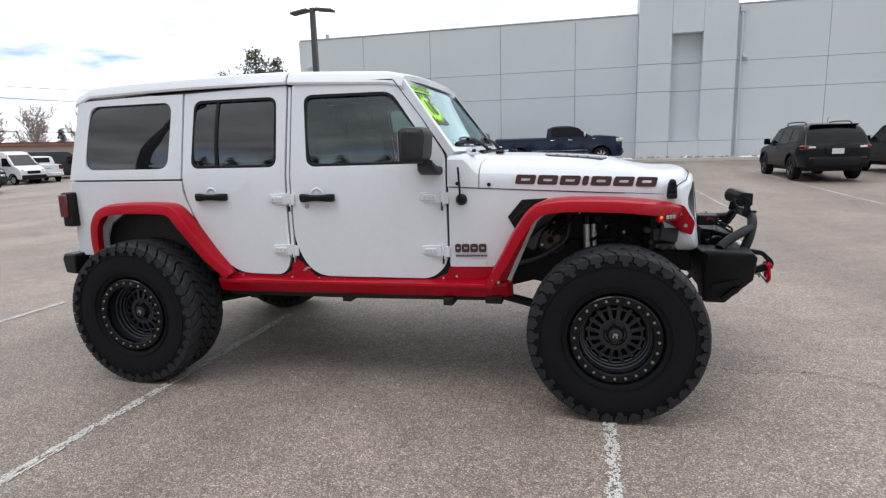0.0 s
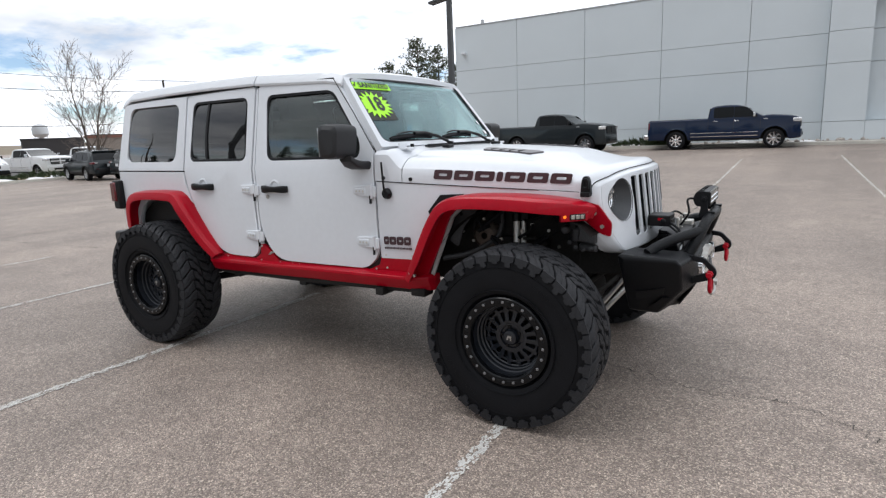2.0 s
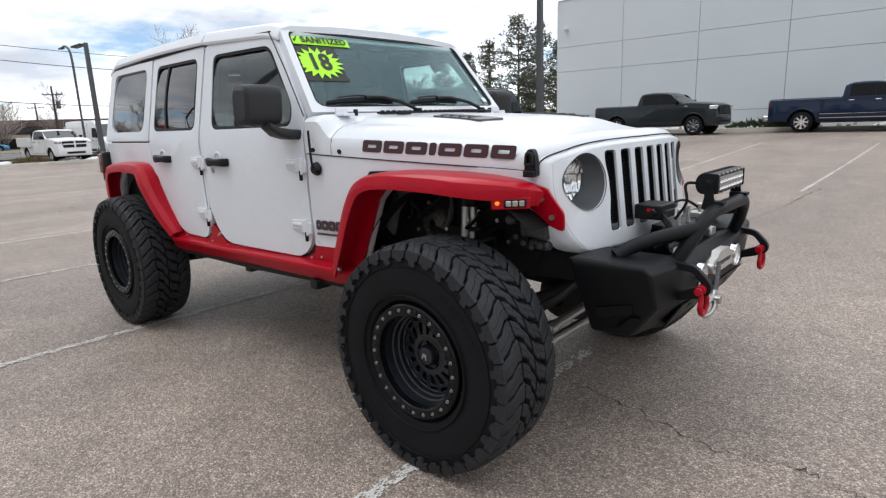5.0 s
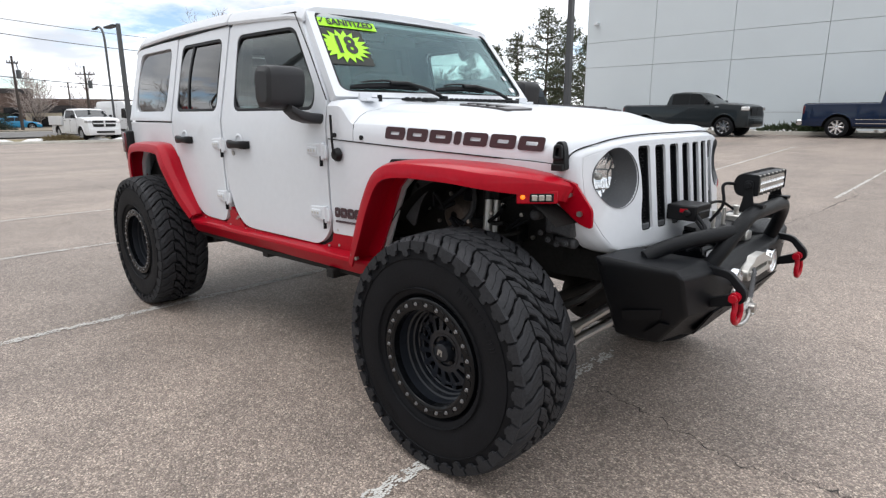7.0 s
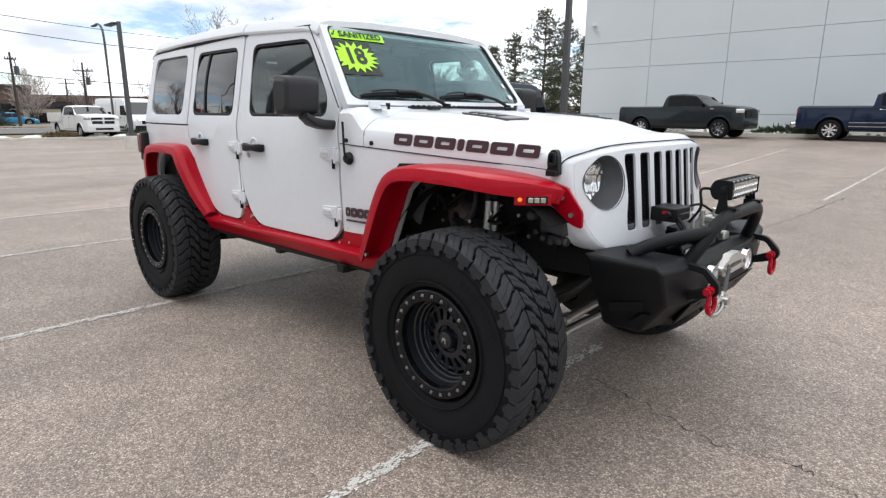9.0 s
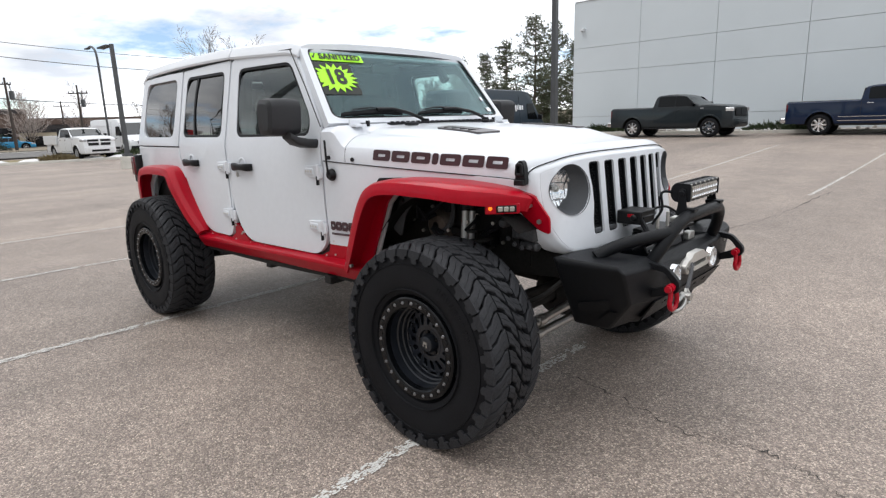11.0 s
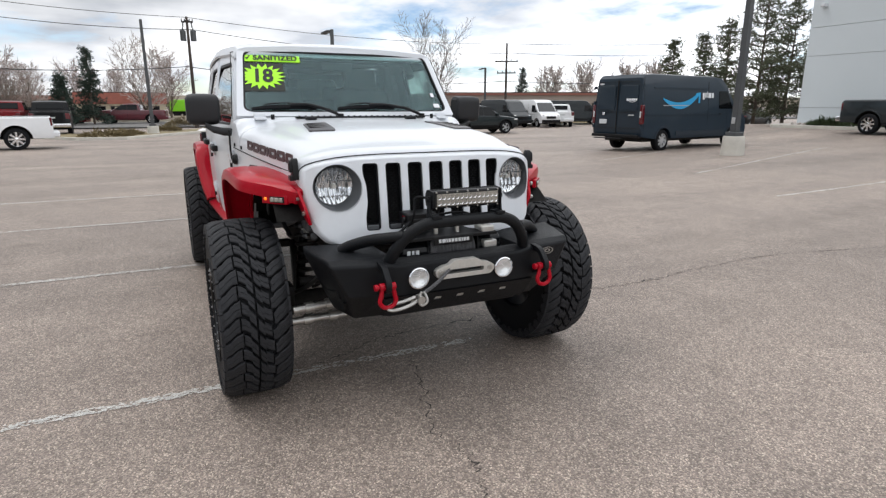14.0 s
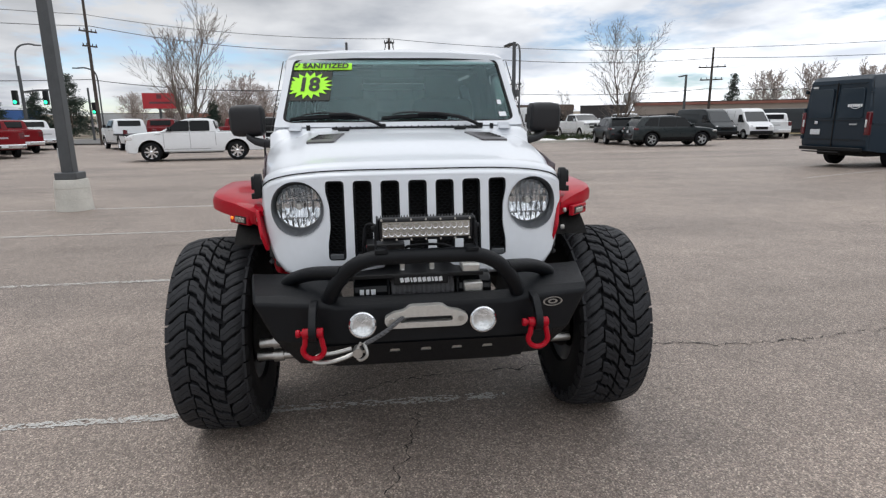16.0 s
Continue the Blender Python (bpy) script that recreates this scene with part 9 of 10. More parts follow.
def build_lamp_post(x, y, h, label, head=True, base_h=0.56, arm=90.0, wide=0.92, double=False):
    z = lie(x, y)
    t = thing("lamp_post", label, "lamp post", "lot lamp posts", (x, y, z))
    bm = bmesh.new()
    lathe(bm, [(-0.03, 0.365), (0.05, 0.36), (base_h * 0.35, 0.35), (base_h * 0.36, 0.343), (base_h * 0.37, 0.35), (base_h * 0.70, 0.34), (base_h * 0.71, 0.333), (base_h * 0.72, 0.34), (base_h - 0.04, 0.332), (base_h, 0.31), (base_h, 0.001)], 28, axis="z")
    for v in bm.verts:
        v.co.x *= wide
        v.co.y *= wide
    part("concrete_base", bm, "concrete", t, "weathered round concrete base")
    bm = bmesh.new()
    box(bm, (0, 0, base_h + 0.06), (0.36, 0.36, 0.12))
    part("foot_cover", bm, "pole", t, bevel=0.015)
    bm = bmesh.new()
    loft(bm, [[(sx * w, sy * w, zz) for sx, sy in ((1, 1), (-1, 1), (-1, -1), (1, -1))] for zz, w in ((base_h + 0.05, 0.098), (h, 0.075))])
    part("post", bm, "pole", t, "dark bronze square post", 0.012)
    bm = bmesh.new()
    box(bm, (0.0, -0.11, base_h + 0.45), (0.10, 0.05, 0.18))
    part("hand_hole_cover", bm, "p_silver", t, bevel=0.01)
    if head:
        a = radians(arm)
        for turn in ((arm, arm + 180) if double else (arm,)):
            bm = bmesh.new()
            vs = box(bm, (0.44, 0, h - 0.10), (0.60, 0.34, 0.08), pose(0, 0, 0, 0, 8, 0))
            vs += box(bm, (0.10, 0, h - 0.07), (0.20, 0.08, 0.07))
            bmesh.ops.transform(bm, matrix=pose(0, 0, 0, 0, 0, turn), verts=vs)
            part("lamp_head", bm, "pole", t, bevel=0.02)
    return t


build_lamp_post(-7.45, 14.15, 5.95, "tall square lamp post on a concrete base", arm=0, double=True)
build_lamp_post(-6.43, -5.47, 7.2, "tall square lamp post on a concrete base", arm=90, base_h=0.54, wide=0.80)
build_lamp_post(-25.6, 6.95, 5.45, "lamp post at the edge of the lot", arm=200)
build_lamp_post(*far(-178.3, 38.5), 6.45, "lamp post at the edge of the lot", head=False)
build_lamp_post(*far(151.0, 58), 5.3, "small lamp post across the lot", arm=200, base_h=0.5)


def build_street_lamp(x, y, h, turn):
    t = thing("street_lamp", "slender curved street lamp", "street lamp", at=on(x, y), turn=turn)
    bm = bmesh.new()
    tube(bm, curve([(0, 0, 0), (0, 0, h * 0.5), (0, 0, h * 0.85), (0.25, 0, h * 0.96), (0.9, 0, h), (1.5, 0, h - 0.03)], 5), 0.07, 10, radii=None)
    part("mast", bm, "pole", t)
    bm = bmesh.new()
    box(bm, (1.65, 0, h - 0.05), (0.6, 0.24, 0.10))
    part("lamp_head", bm, "pole", t, bevel=0.03)


build_street_lamp(*far(165.6, 46), 7.2, 180)
build_street_lamp(*far(-151.8, 62), 8.3, 120)
build_street_lamp(*far(-157.1, 66), 6.8, -60)


def build_utility_pole(x, y, h, label, arms=1, transformers=0, turn=0.0, half=1.35, above=1.6, mast=0.0):
    """half: half length of the arms; above: pole top over the first arm; mast: how far the pole goes on above the wires."""
    t = thing("utility_pole", label, "utility pole", "utility poles", on(x, y), turn)
    bm = bmesh.new()
    rod(bm, (0, 0, -0.2), (0, 0, h + mast), 0.15, 0.085, 10)
    part("pole", bm, "wood_pole", t)
    for k in range(arms):
        bm = bmesh.new()
        box(bm, (0.1, 0, h - above - 1.1 * k), (0.10, 2 * half * (1 - 0.18 * k), 0.11))
        a = part("crossarm", bm, "wood_pole", t)
        for y_ in (-0.9 * half, -0.4 * half, 0.4 * half, 0.9 * half):
            bm = bmesh.new()
            rod(bm, (0.1, y_ * (1 - 0.18 * k), h - above + 0.05 - 1.1 * k), (0.1, y_ * (1 - 0.18 * k), h - above + 0.22 - 1.1 * k), 0.045, 0.03, 8)
            part("insulator", bm, "pole", t)
    for k in range(transformers):
        bm = bmesh.new()
        s = 1 if k else -1
        lathe(bm, [(-0.38, 0.001), (-0.38, 0.21), (0.34, 0.21), (0.40, 0.15), (0.40, 0.001)], 16, (0.05, s * 0.36, h - above - 1.0), "z")
        rod(bm, (0.05, s * 0.36, h - above - 0.62), (0.05, s * 0.36, h - above - 0.42), 0.04)
        part("transformer", bm, "pole", t)
        bm = bmesh.new()
        tube(bm, [(0.05, s * 0.10, h - above + 0.1), (0.05, s * 0.30, h - above - 0.1), (0.05, s * 0.32, h - above - 0.4)], 0.05, 6)
        part("cutout", bm, "pole", t)
    return Vector((x, y, lie(x, y) + h))


tops = {}
tops["L"] = build_utility_pole(*far(-156.9, 55), 10.3, "wooden utility pole by the junction", 2, 0, 62, 0.75, mast=2.6)
tops["M"] = build_utility_pole(*far(177.9, 50), 8.2, "wooden utility pole with two transformers", 1, 2, 172, 0.42, 0.35)
tops["N"] = build_utility_pole(*far(166.3, 72), 6.4, "wooden utility pole across the street", 1, 1, 150, 0.9, 0.8)
tops["R"] = build_utility_pole(*far(149.0, 60), 7.7, "wooden utility pole with two crossarms", 2, 0, 146, 1.15, 1.7)
tops["T"] = build_utility_pole(*far(171.0, 70), 6.9, "wooden utility pole with a transformer", 1, 1, 165, 0.45, 0.6)
tops["P"] = build_utility_pole(*far(167.2, 90), 5.6, "distant wooden utility pole", 1, 0, 155, 0.9, 0.6)
tops["E"] = Vector((*far(118, 75), 8.6))
tops["W"] = Vector((*far(-120, 60), 10.6))


def build_wire(a, b, sag, dz=0.0, dy=0.0, r=0.013):
    bm = bmesh.new()
    pts = []
    for i in range(17):
        u = i / 16
        p = a.lerp(b, u)
        pts.append(p + Vector((0, dy, dz - sag * 4 * u * (1 - u))))
    tube(bm, pts, r, 4)
    setting("overhead_wire", bm, "wire", "black overhead utility wire", "wire", kind="structure")


for a, b in (("W", "L"), ("L", "M"), ("M", "R"), ("R", "E")):
    # the line hangs lower on the tall pole by the junction
    for k, (sag, dy, r) in enumerate(((0.5, 0.0, 0.02), (0.7, 0.3, 0.024), (0.7, -0.3, 0.028))):
        ends = [tops[q] - Vector((0, 0, ((0.35, 1.2, 5.2) if q in "LW" else (0.05, 0.9, 3.6))[k])) for q in (a, b)]
        build_wire(*ends, sag, 0.0, dy, r)

# traffic signals at the junction
for (az, d, h, azs, zs) in ((-151.9, 58, 6.2, (-151.4, -153.4), 3.75), (-156.3, 66, 5.0, (-156.6,), 3.1)):
    x, y = far(az, d)
    t = thing("traffic_signal", "black signal gantry with green lights", "traffic light", at=on(x, y))
    bm = bmesh.new()
    rod(bm, (0, 0, 0), (0, 0, h), 0.12, 0.09, 10)
    x2, y2 = far(azs[-1] - 0.3 if len(azs) > 1 else az, d)
    tube(bm, [(0, 0, zs + 0.45), ((x2 - x) * 0.5, (y2 - y) * 0.5, zs + 0.6), (x2 - x, y2 - y, zs + 0.65)], 0.07, 8)
    part("mast", bm, "pole", t)
    for q in azs:
        px, py = far(q, d - 0.5)
        bm = bmesh.new()
        box(bm, (px - x, py - y, zs), (0.30, 0.36, 1.1))
        part("signal_head", bm, "black", t, bevel=0.03)
        bm = bmesh.new()
        lathe(bm, [(0.17, 0.14), (0.20, 0.10), (0.21, 0.001)], 16, (px - x, py - y, zs - 0.34), "x")
        part("green_light", bm, "green_lamp", t)

# red roadside sign
x, y = far(-161.5, 72)
t = thing("roadside_sign", "red roadside sign board on a post", "sign", at=on(x, y), turn=20)
bm = bmesh.new()
box(bm, (0, 0, 4.0), (0.3, 3.3, 1.65))
part("sign_board", bm, "sign_red", t, bevel=0.03)
bm = bmesh.new()
box(bm, (0.16, 0, 4.45), (0.02, 0.5, 0.45))
box(bm, (0.16, 0.1, 3.8), (0.02, 2.2, 0.22))
part("sign_mark", bm, "p_maroon", t)
bm = bmesh.new()
rod(bm, (0, 0, 0), (0, 0, 3.2), 0.14)
part("sign_post", bm, "pole", t)


# ---- verges: kerbs, dry grass, shrubs, rocks and old snow ----
def build_kerb(pts, w=0.16, h=0.15):
    bm = bmesh.new()
    rings = []
    for i, p in enumerate(pts):
        a, b = Vector(pts[max(0, i - 1)]), Vector(pts[min(len(pts) - 1, i + 1)])
        d = (b - a).normalized()
        n = Vector((-d.y, d.x))
        z = lie(*p)
        rings.append([(p[0] + n.x * w / 2, p[1] + n.y * w / 2, z - 0.05), (p[0] + n.x * w / 2, p[1] + n.y * w / 2, z + h), (p[0] - n.x * w / 2, p[1] - n.y * w / 2, z + h), (p[0] - n.x * w / 2, p[1] - n.y * w / 2, z - 0.05)])
    loft(bm, rings)
    setting("kerb", bm, "concrete", "pale concrete kerb", "kerb", bevel=0.02)


def build_shrub(x, y, rx, ry, h, mat, seed, label, n=420):
    """A low spreading shrub of many small sprigs."""
    rng = random.Random(seed)
    bm = bmesh.new()
    z0 = lie(x, y) + 0.10
    for k in range(n):
        a, q = rng.uniform(0, 2 * math.pi), math.sqrt(rng.random())
        hh = h * (1 - q * q) * rng.uniform(0.5, 1.0) + 0.04
        c = Vector((rx * q * math.cos(a), ry * q * math.sin(a), z0 - lie(x, y) + hh * rng.uniform(0.3, 1.0)))
        d = Vector((math.cos(a) * q + rng.uniform(-.6, .6), math.sin(a) * q + rng.uniform(-.6, .6), rng.uniform(0.2, 1.0))).normalized()
        u = d.cross(Vector((rng.uniform(-1, 1), rng.uniform(-1, 1), 0.3))).normalized()
        L = rng.uniform(0.14, 0.30)
        w = rng.uniform(0.025, 0.05)
        p = [c - u * w, c + u * w, c + d * L]
        bm.faces.new([bm.verts.new(v) for v in p])
        v2 = d.cross(u)
        bm.faces.new([bm.verts.new(v) for v in (c - v2 * w, c + v2 * w, c + d * L)])
    ob = part("shrub", bm, mat, None, "", flat=True, fix=False)
    ob.location = (x, y, lie(x, y))
    return tagged(ob, label, "shrub", "verge shrubs")


def build_snow(x, y, rx, ry, h, seed):
    rng = random.Random(seed)
    bm = bmesh.new()
    n = 14
    rings = []
    ph = [rng.uniform(0.7, 1.2) for _ in range(n)]
    for q, zz in ((1.0, 0.0), (0.85, 0.5), (0.5, 0.9), (0.12, 1.0)):
        rings.append([(rx * q * ph[k] * math.cos(2 * math.pi * k / n), ry * q * ph[k] * math.sin(2 * math.pi * k / n), h * zz * rng.uniform(0.8, 1.1)) for k in range(n)])
    loft(bm, rings)
    ob = setting("snow_patch", bm, "snow", "lump of old melting snow", "snow", kind="structure")
    ob.location = (x, y, lie(x, y) + 0.0)


def build_rocks(x0, x1, y0, y1, count, seed, size=(0.05, 0.12)):
    rng = random.Random(seed)
    bm = bmesh.new()
    for k in range(count):
        x, y, r = rng.uniform(x0, x1), rng.uniform(y0, y1), rng.uniform(*size)
        m = Matrix.Translation((x, y, lie(x, y) + 0.13 + r * 0.3)) @ Euler((rng.uniform(0, 3), rng.uniform(0, 3), 0)).to_matrix().to_4x4() @ Matrix.Diagonal((r * rng.uniform(0.8, 1.5), r, r * rng.uniform(0.5, 0.9), 1))
        bmesh.ops.create_icosphere(bm, subdivisions=1, radius=1.0, matrix=m)
    setting("landscape_rock", bm, "rock", "grey-brown landscape rock along the wall", "rocks", flat=True, kind="stuff")


# strip along the warehouse
build_kerb([(-16.5, 28.45), (-8, 28.45), (0, 28.45), (8, 28.45), (20, 28.45), (50, 28.45)])
bm = bmesh.new()
xs = list(range(-17, 52, 3))
strip(bm, [(x, 28.5, lie(x, 28.5) + 0.12) for x in xs], [(x, 30.1, lie(x, 30.1) + 0.16) for x in xs])
setting("planting_strip", bm, "rock", "gravel planting strip along the wall", "planting strip")
build_rocks(-16, 20, 28.6, 29.8, 220, 4)
for k, (x, rx) in enumerate(((-12.2, 1.5), (-13.9, 1.0), (-4.3, 1.6), (-3.3, 0.8))):
    build_shrub(x, 29.1, rx, 0.55, 0.42, "juniper", 20 + k, "low green juniper against the warehouse wall", 520)
for k in range(14):
    rng = random.Random(100 + k)
    build_snow(rng.uniform(-12, 14), rng.uniform(28.7, 29.5), rng.uniform(0.3, 0.9), rng.uniform(0.12, 0.3), rng.uniform(0.16, 0.26), 40 + k)

# western edge of the lot
edge = [(-30.0, -13.0), (-33.2, -7.6), (-30.2, -5.2), (-30.0, -3.0), (-33.0, -1.2), (-36.2, 1.0), (-37.2, 4.2), (-36.4, 8.0), (-36.0, 12.0), (-36.4, 16.0), (-37.5, 20.0), (-39.5, 26.0), (-40.5, 34.0), (-40.5, 46.0)]
build_kerb(edge)
west = [(x - 4.2, y) for x, y in edge]
bm = bmesh.new()
strip(bm, [(x, y, lie(x, y) + 0.13) for x, y in edge], [(x, y, lie(x, y) + 0.14) for x, y in west])
setting("grass_verge", bm, "drygrass", "dry winter grass verge", "verge")
bm = bmesh.new()
strip(bm, [(-46, -90, -0.16), (-46, 0, -0.16), (-48, 90, -0.16)], [(-60, -90, -0.16), (-60, 0, -0.16), (-62, 90, -0.16)])
setting("road", bm, "road", "grey street beyond the verge", "road")
build_kerb([(-60, -80), (-60, 0), (-62, 80)])
bm = bmesh.new()
strip(bm, [(-60.2, -90, -0.06), (-60.2, 0, -0.06), (-62.2, 90, -0.06)], [(-140, -90, -0.05), (-140, 0, -0.05), (-142, 90, -0.05)])
setting("far_ground", bm, "ground", "bare brown ground across the street", "ground")
for k, (x, y, rx, ry, h, m) in enumerate(((-31.6, -4.0, 1.3, 1.3, 0.35, "drygrass"), (-33.2, -3.2, 1.0, 0.9, 0.3, "drygrass"), (-37.6, 7.0, 0.9, 1.2, 0.3, "drygrass"), (-37.4, 14.5, 0.8, 2.2, 0.5, "juniper"), (-37.6, 17.5, 0.8, 2.0, 0.55, "juniper"), (-38.2, 11.8, 0.8, 1.6, 0.45, "juniper"), (-38.0, 2.4, 0.9, 1.1, 0.4, "drygrass"), (-47.2, 0.2, 0.6, 1.2, 0.8, "drygrass"), (-47.2, 3.0, 0.6, 1.0, 0.8, "drygrass"), (-37.5, -1.0, 1.0, 0.8, 0.4, "drygrass"))):
    build_shrub(x, y, rx, ry, h, m, 60 + k, "tawny dry grass clump on the verge" if m == "drygrass" else "low juniper on the verge", 420)
for k in range(22):
    rng = random.Random(200 + k)
    i = rng.randrange(5, len(edge) - 2)
    u = rng.random()
    x, y = edge[i][0] * (1 - u) + edge[i + 1][0] * u, edge[i][1] * (1 - u) + edge[i + 1][1] * u
    build_snow(x - rng.uniform(0.3, 1.0), y, rng.uniform(0.2, 0.5), rng.uniform(0.4, 1.1), rng.uniform(0.18, 0.28), 70 + k)


# ---- buildings beyond the lot ----
def build_far_building(label, corners, h, wall, band=None, band_h=0.5, z0=-0.2, windows=(), depth=14.0, roof="dark_bld"):
    """A long low block: front wall between two corners, with a coloured band under the roof and windows."""
    a, b = Vector(corners[0]), Vector(corners[1])
    mid = (a + b) / 2
    ang = math.degrees(math.atan2(b.y - a.y, b.x - a.x))
    L = (b - a).length
    t = thing("commercial_building", label, "building", "far buildings", (mid.x, mid.y, z0), ang)
    s = 1 if (Vector((-math.sin(radians(ang)), math.cos(radians(ang)))) @ (Vector(EYE0) - mid)) < 0 else -1
    bm = bmesh.new()
    box(bm, (0, s * depth / 2, h / 2), (L, depth, h))
    part("wall", bm, wall, t)
    if band:
        bm = bmesh.new()
        box(bm, (0, s * depth / 2, h - band_h / 2 + 0.02), (L + 0.24, depth + 0.24, band_h))
        part("fascia", bm, band, t)
    bm = bmesh.new()
    box(bm, (0, s * depth / 2, h + 0.06), (L + 0.1, depth + 0.1, 0.1))
    part("roof", bm, roof, t)
    for (u, w, za, zb) in windows:
        bm = bmesh.new()
        box(bm, (u * L / 2, -s * 0.02, (za + zb) / 2), (w, 0.10, zb - za))
        win = part("window", bm, "glass_dark", t)
        bm = bmesh.new()
        for e in (-1, 1):
            box(bm, (u * L / 2 + e * w / 2, -s * 0.05, (za + zb) / 2), (0.08, 0.12, zb - za + 0.1))
            box(bm, (u * L / 2, -s * 0.05, (za if e < 0 else zb)), (w, 0.12, 0.08))
        part("window_frame", bm, "dark_bld", t)
    for k in range(int(L // 8)):
        bm = bmesh.new()
        box(bm, (-L / 2 + 8 * (k + 0.5), -s * 0.04, h / 2 - 0.2), (0.25, 0.12, h - 0.5))
        part("pier", bm, wall, t)
    return t


build_far_building("long tan block building with a terracotta fascia", (far(155.2, 64), far(130, 66)), 2.95, "brick_tan", "brick_red", 0.24, windows=[(u, 0.7, 1.2, 1.9) for u in (-0.75, -0.69, -0.30, -0.24, 0.15, 0.6)])
build_far_building("low dark brown commercial building", (far(172.4, 100), far(160.8, 100)), 3.6, "dark_bld", "brown_bld", 0.8, windows=[(u, 3.0, 0.6, 2.2) for u in (-0.6, -0.1, 0.4, 0.8)])
build_far_building("tall brown building beyond the street", (far(174.0, 92), far(169.6, 92)), 4.6, "brown_bld", "dark_bld", 0.5, windows=[(-0.4, 1.5, 1, 2.4), (0.3, 1.5, 1, 2.4)])
build_far_building("cream garages in front of the brown building", (far(170.4, 84), far(163.5, 84)), 1.75, "cream_bld", None, windows=[(u, 1.8, 0.2, 1.3) for u in (-0.7, -0.2, 0.3, 0.8)])
build_far_building("cream shop with a red shingle roof band", (far(-173.2, 78), far(-180, 78)), 3.0, "cream_bld", "roof_red", 1.25, windows=[(u, 2.2, 0.5, 1.5) for u in (-0.6, 0.0, 0.6)])
build_far_building("shop with a bright blue fascia", (far(-146, 92), far(-152.6, 92)), 3.3, "cream_bld", "blue_awning", 1.2, windows=[(u, 1.8, 0.4, 1.8) for u in (-0.7, -0.2, 0.3)])
build_far_building("pale storage building by the junction", (far(-156.5, 98), far(-163.5, 98)), 2.9, "p_silver", None, windows=[(-0.5, 1.5, 0.6, 1.8)])
build_far_building("dark box trailers behind the white trucks", (far(160.0, 56), far(155.8, 56)), 2.6, "dark_bld", None, depth=3.0)
build_far_building("low brick building behind the pickups", (far(-163, 110), far(-173, 112)), 3.0, "brown_bld", "brick_red", 0.6, windows=[(u, 2.0, 0.6, 1.8) for u in (-0.6, 0.0, 0.6)])

# water tower
x, y = far(155.9, 260)
t = thing("water_tower", "pale distant water tower on a column", "water tower", at=(x, y, -0.2))
bm = bmesh.new()
lathe(bm, [(6.5, 0.8), (7.0, 2.0), (7.8, 2.6), (9.8, 2.7), (10.9, 2.2), (11.5, 0.8), (11.6, 0.001)], 24, axis="z")
part("tank", bm, "p_silver", t)
bm = bmesh.new()
rod(bm, (0, 0, 0), (0, 0, 6.8), 0.8, 0.7, 12)
for k in range(4):
    a = math.pi / 4 + k * math.pi / 2
    rod(bm, (2.4 * math.cos(a), 2.4 * math.sin(a), 0), (2.0 * math.cos(a), 2.0 * math.sin(a), 7.4), 0.12, n=6)
part("column", bm, "p_silver", t)

# lime-green refuse truck on the street
x, y = far(177.5, 96)
t = thing("refuse_truck", "lime-green refuse truck on the street", "truck", at=(x, y, -0.35), turn=85)
bm = bmesh.new()
loft(bm, [[(px, s * 1.2, pz) for px, pz in ((-3.6, 0.9), (-3.8, 2.0), (-3.3, 2.55), (1.3, 2.60), (1.9, 2.1), (1.9, 0.9))] for s in (-1, 1)])
part("hopper", bm, "p_lime", t, bevel=0.08)
bm = bmesh.new()
loft(bm, [[(px, s * 1.15, pz) for px, pz in ((2.0, 0.7), (2.0, 2.15), (3.3, 2.15), (3.75, 1.5), (3.8, 0.7))] for s in (-1, 1)])
part("cab", bm, "p_lime", t, bevel=0.06)
for s in (-1, 1):
    bm = bmesh.new()
    box(bm, (2.85, s * 1.16, 1.75), (0.9, 0.03, 0.55))
    part("cab_window", bm, "glass_dark", t)
    for px in (-2.6, -1.4, 2.9):
        road_wheel(t, px, s * 1.0, 0.45, 0.3, s, "under")
bm = bmesh.new()
box(bm, (0, 0, 0.7), (7.4, 1.6, 0.4))
part("chassis", bm, "under", t)

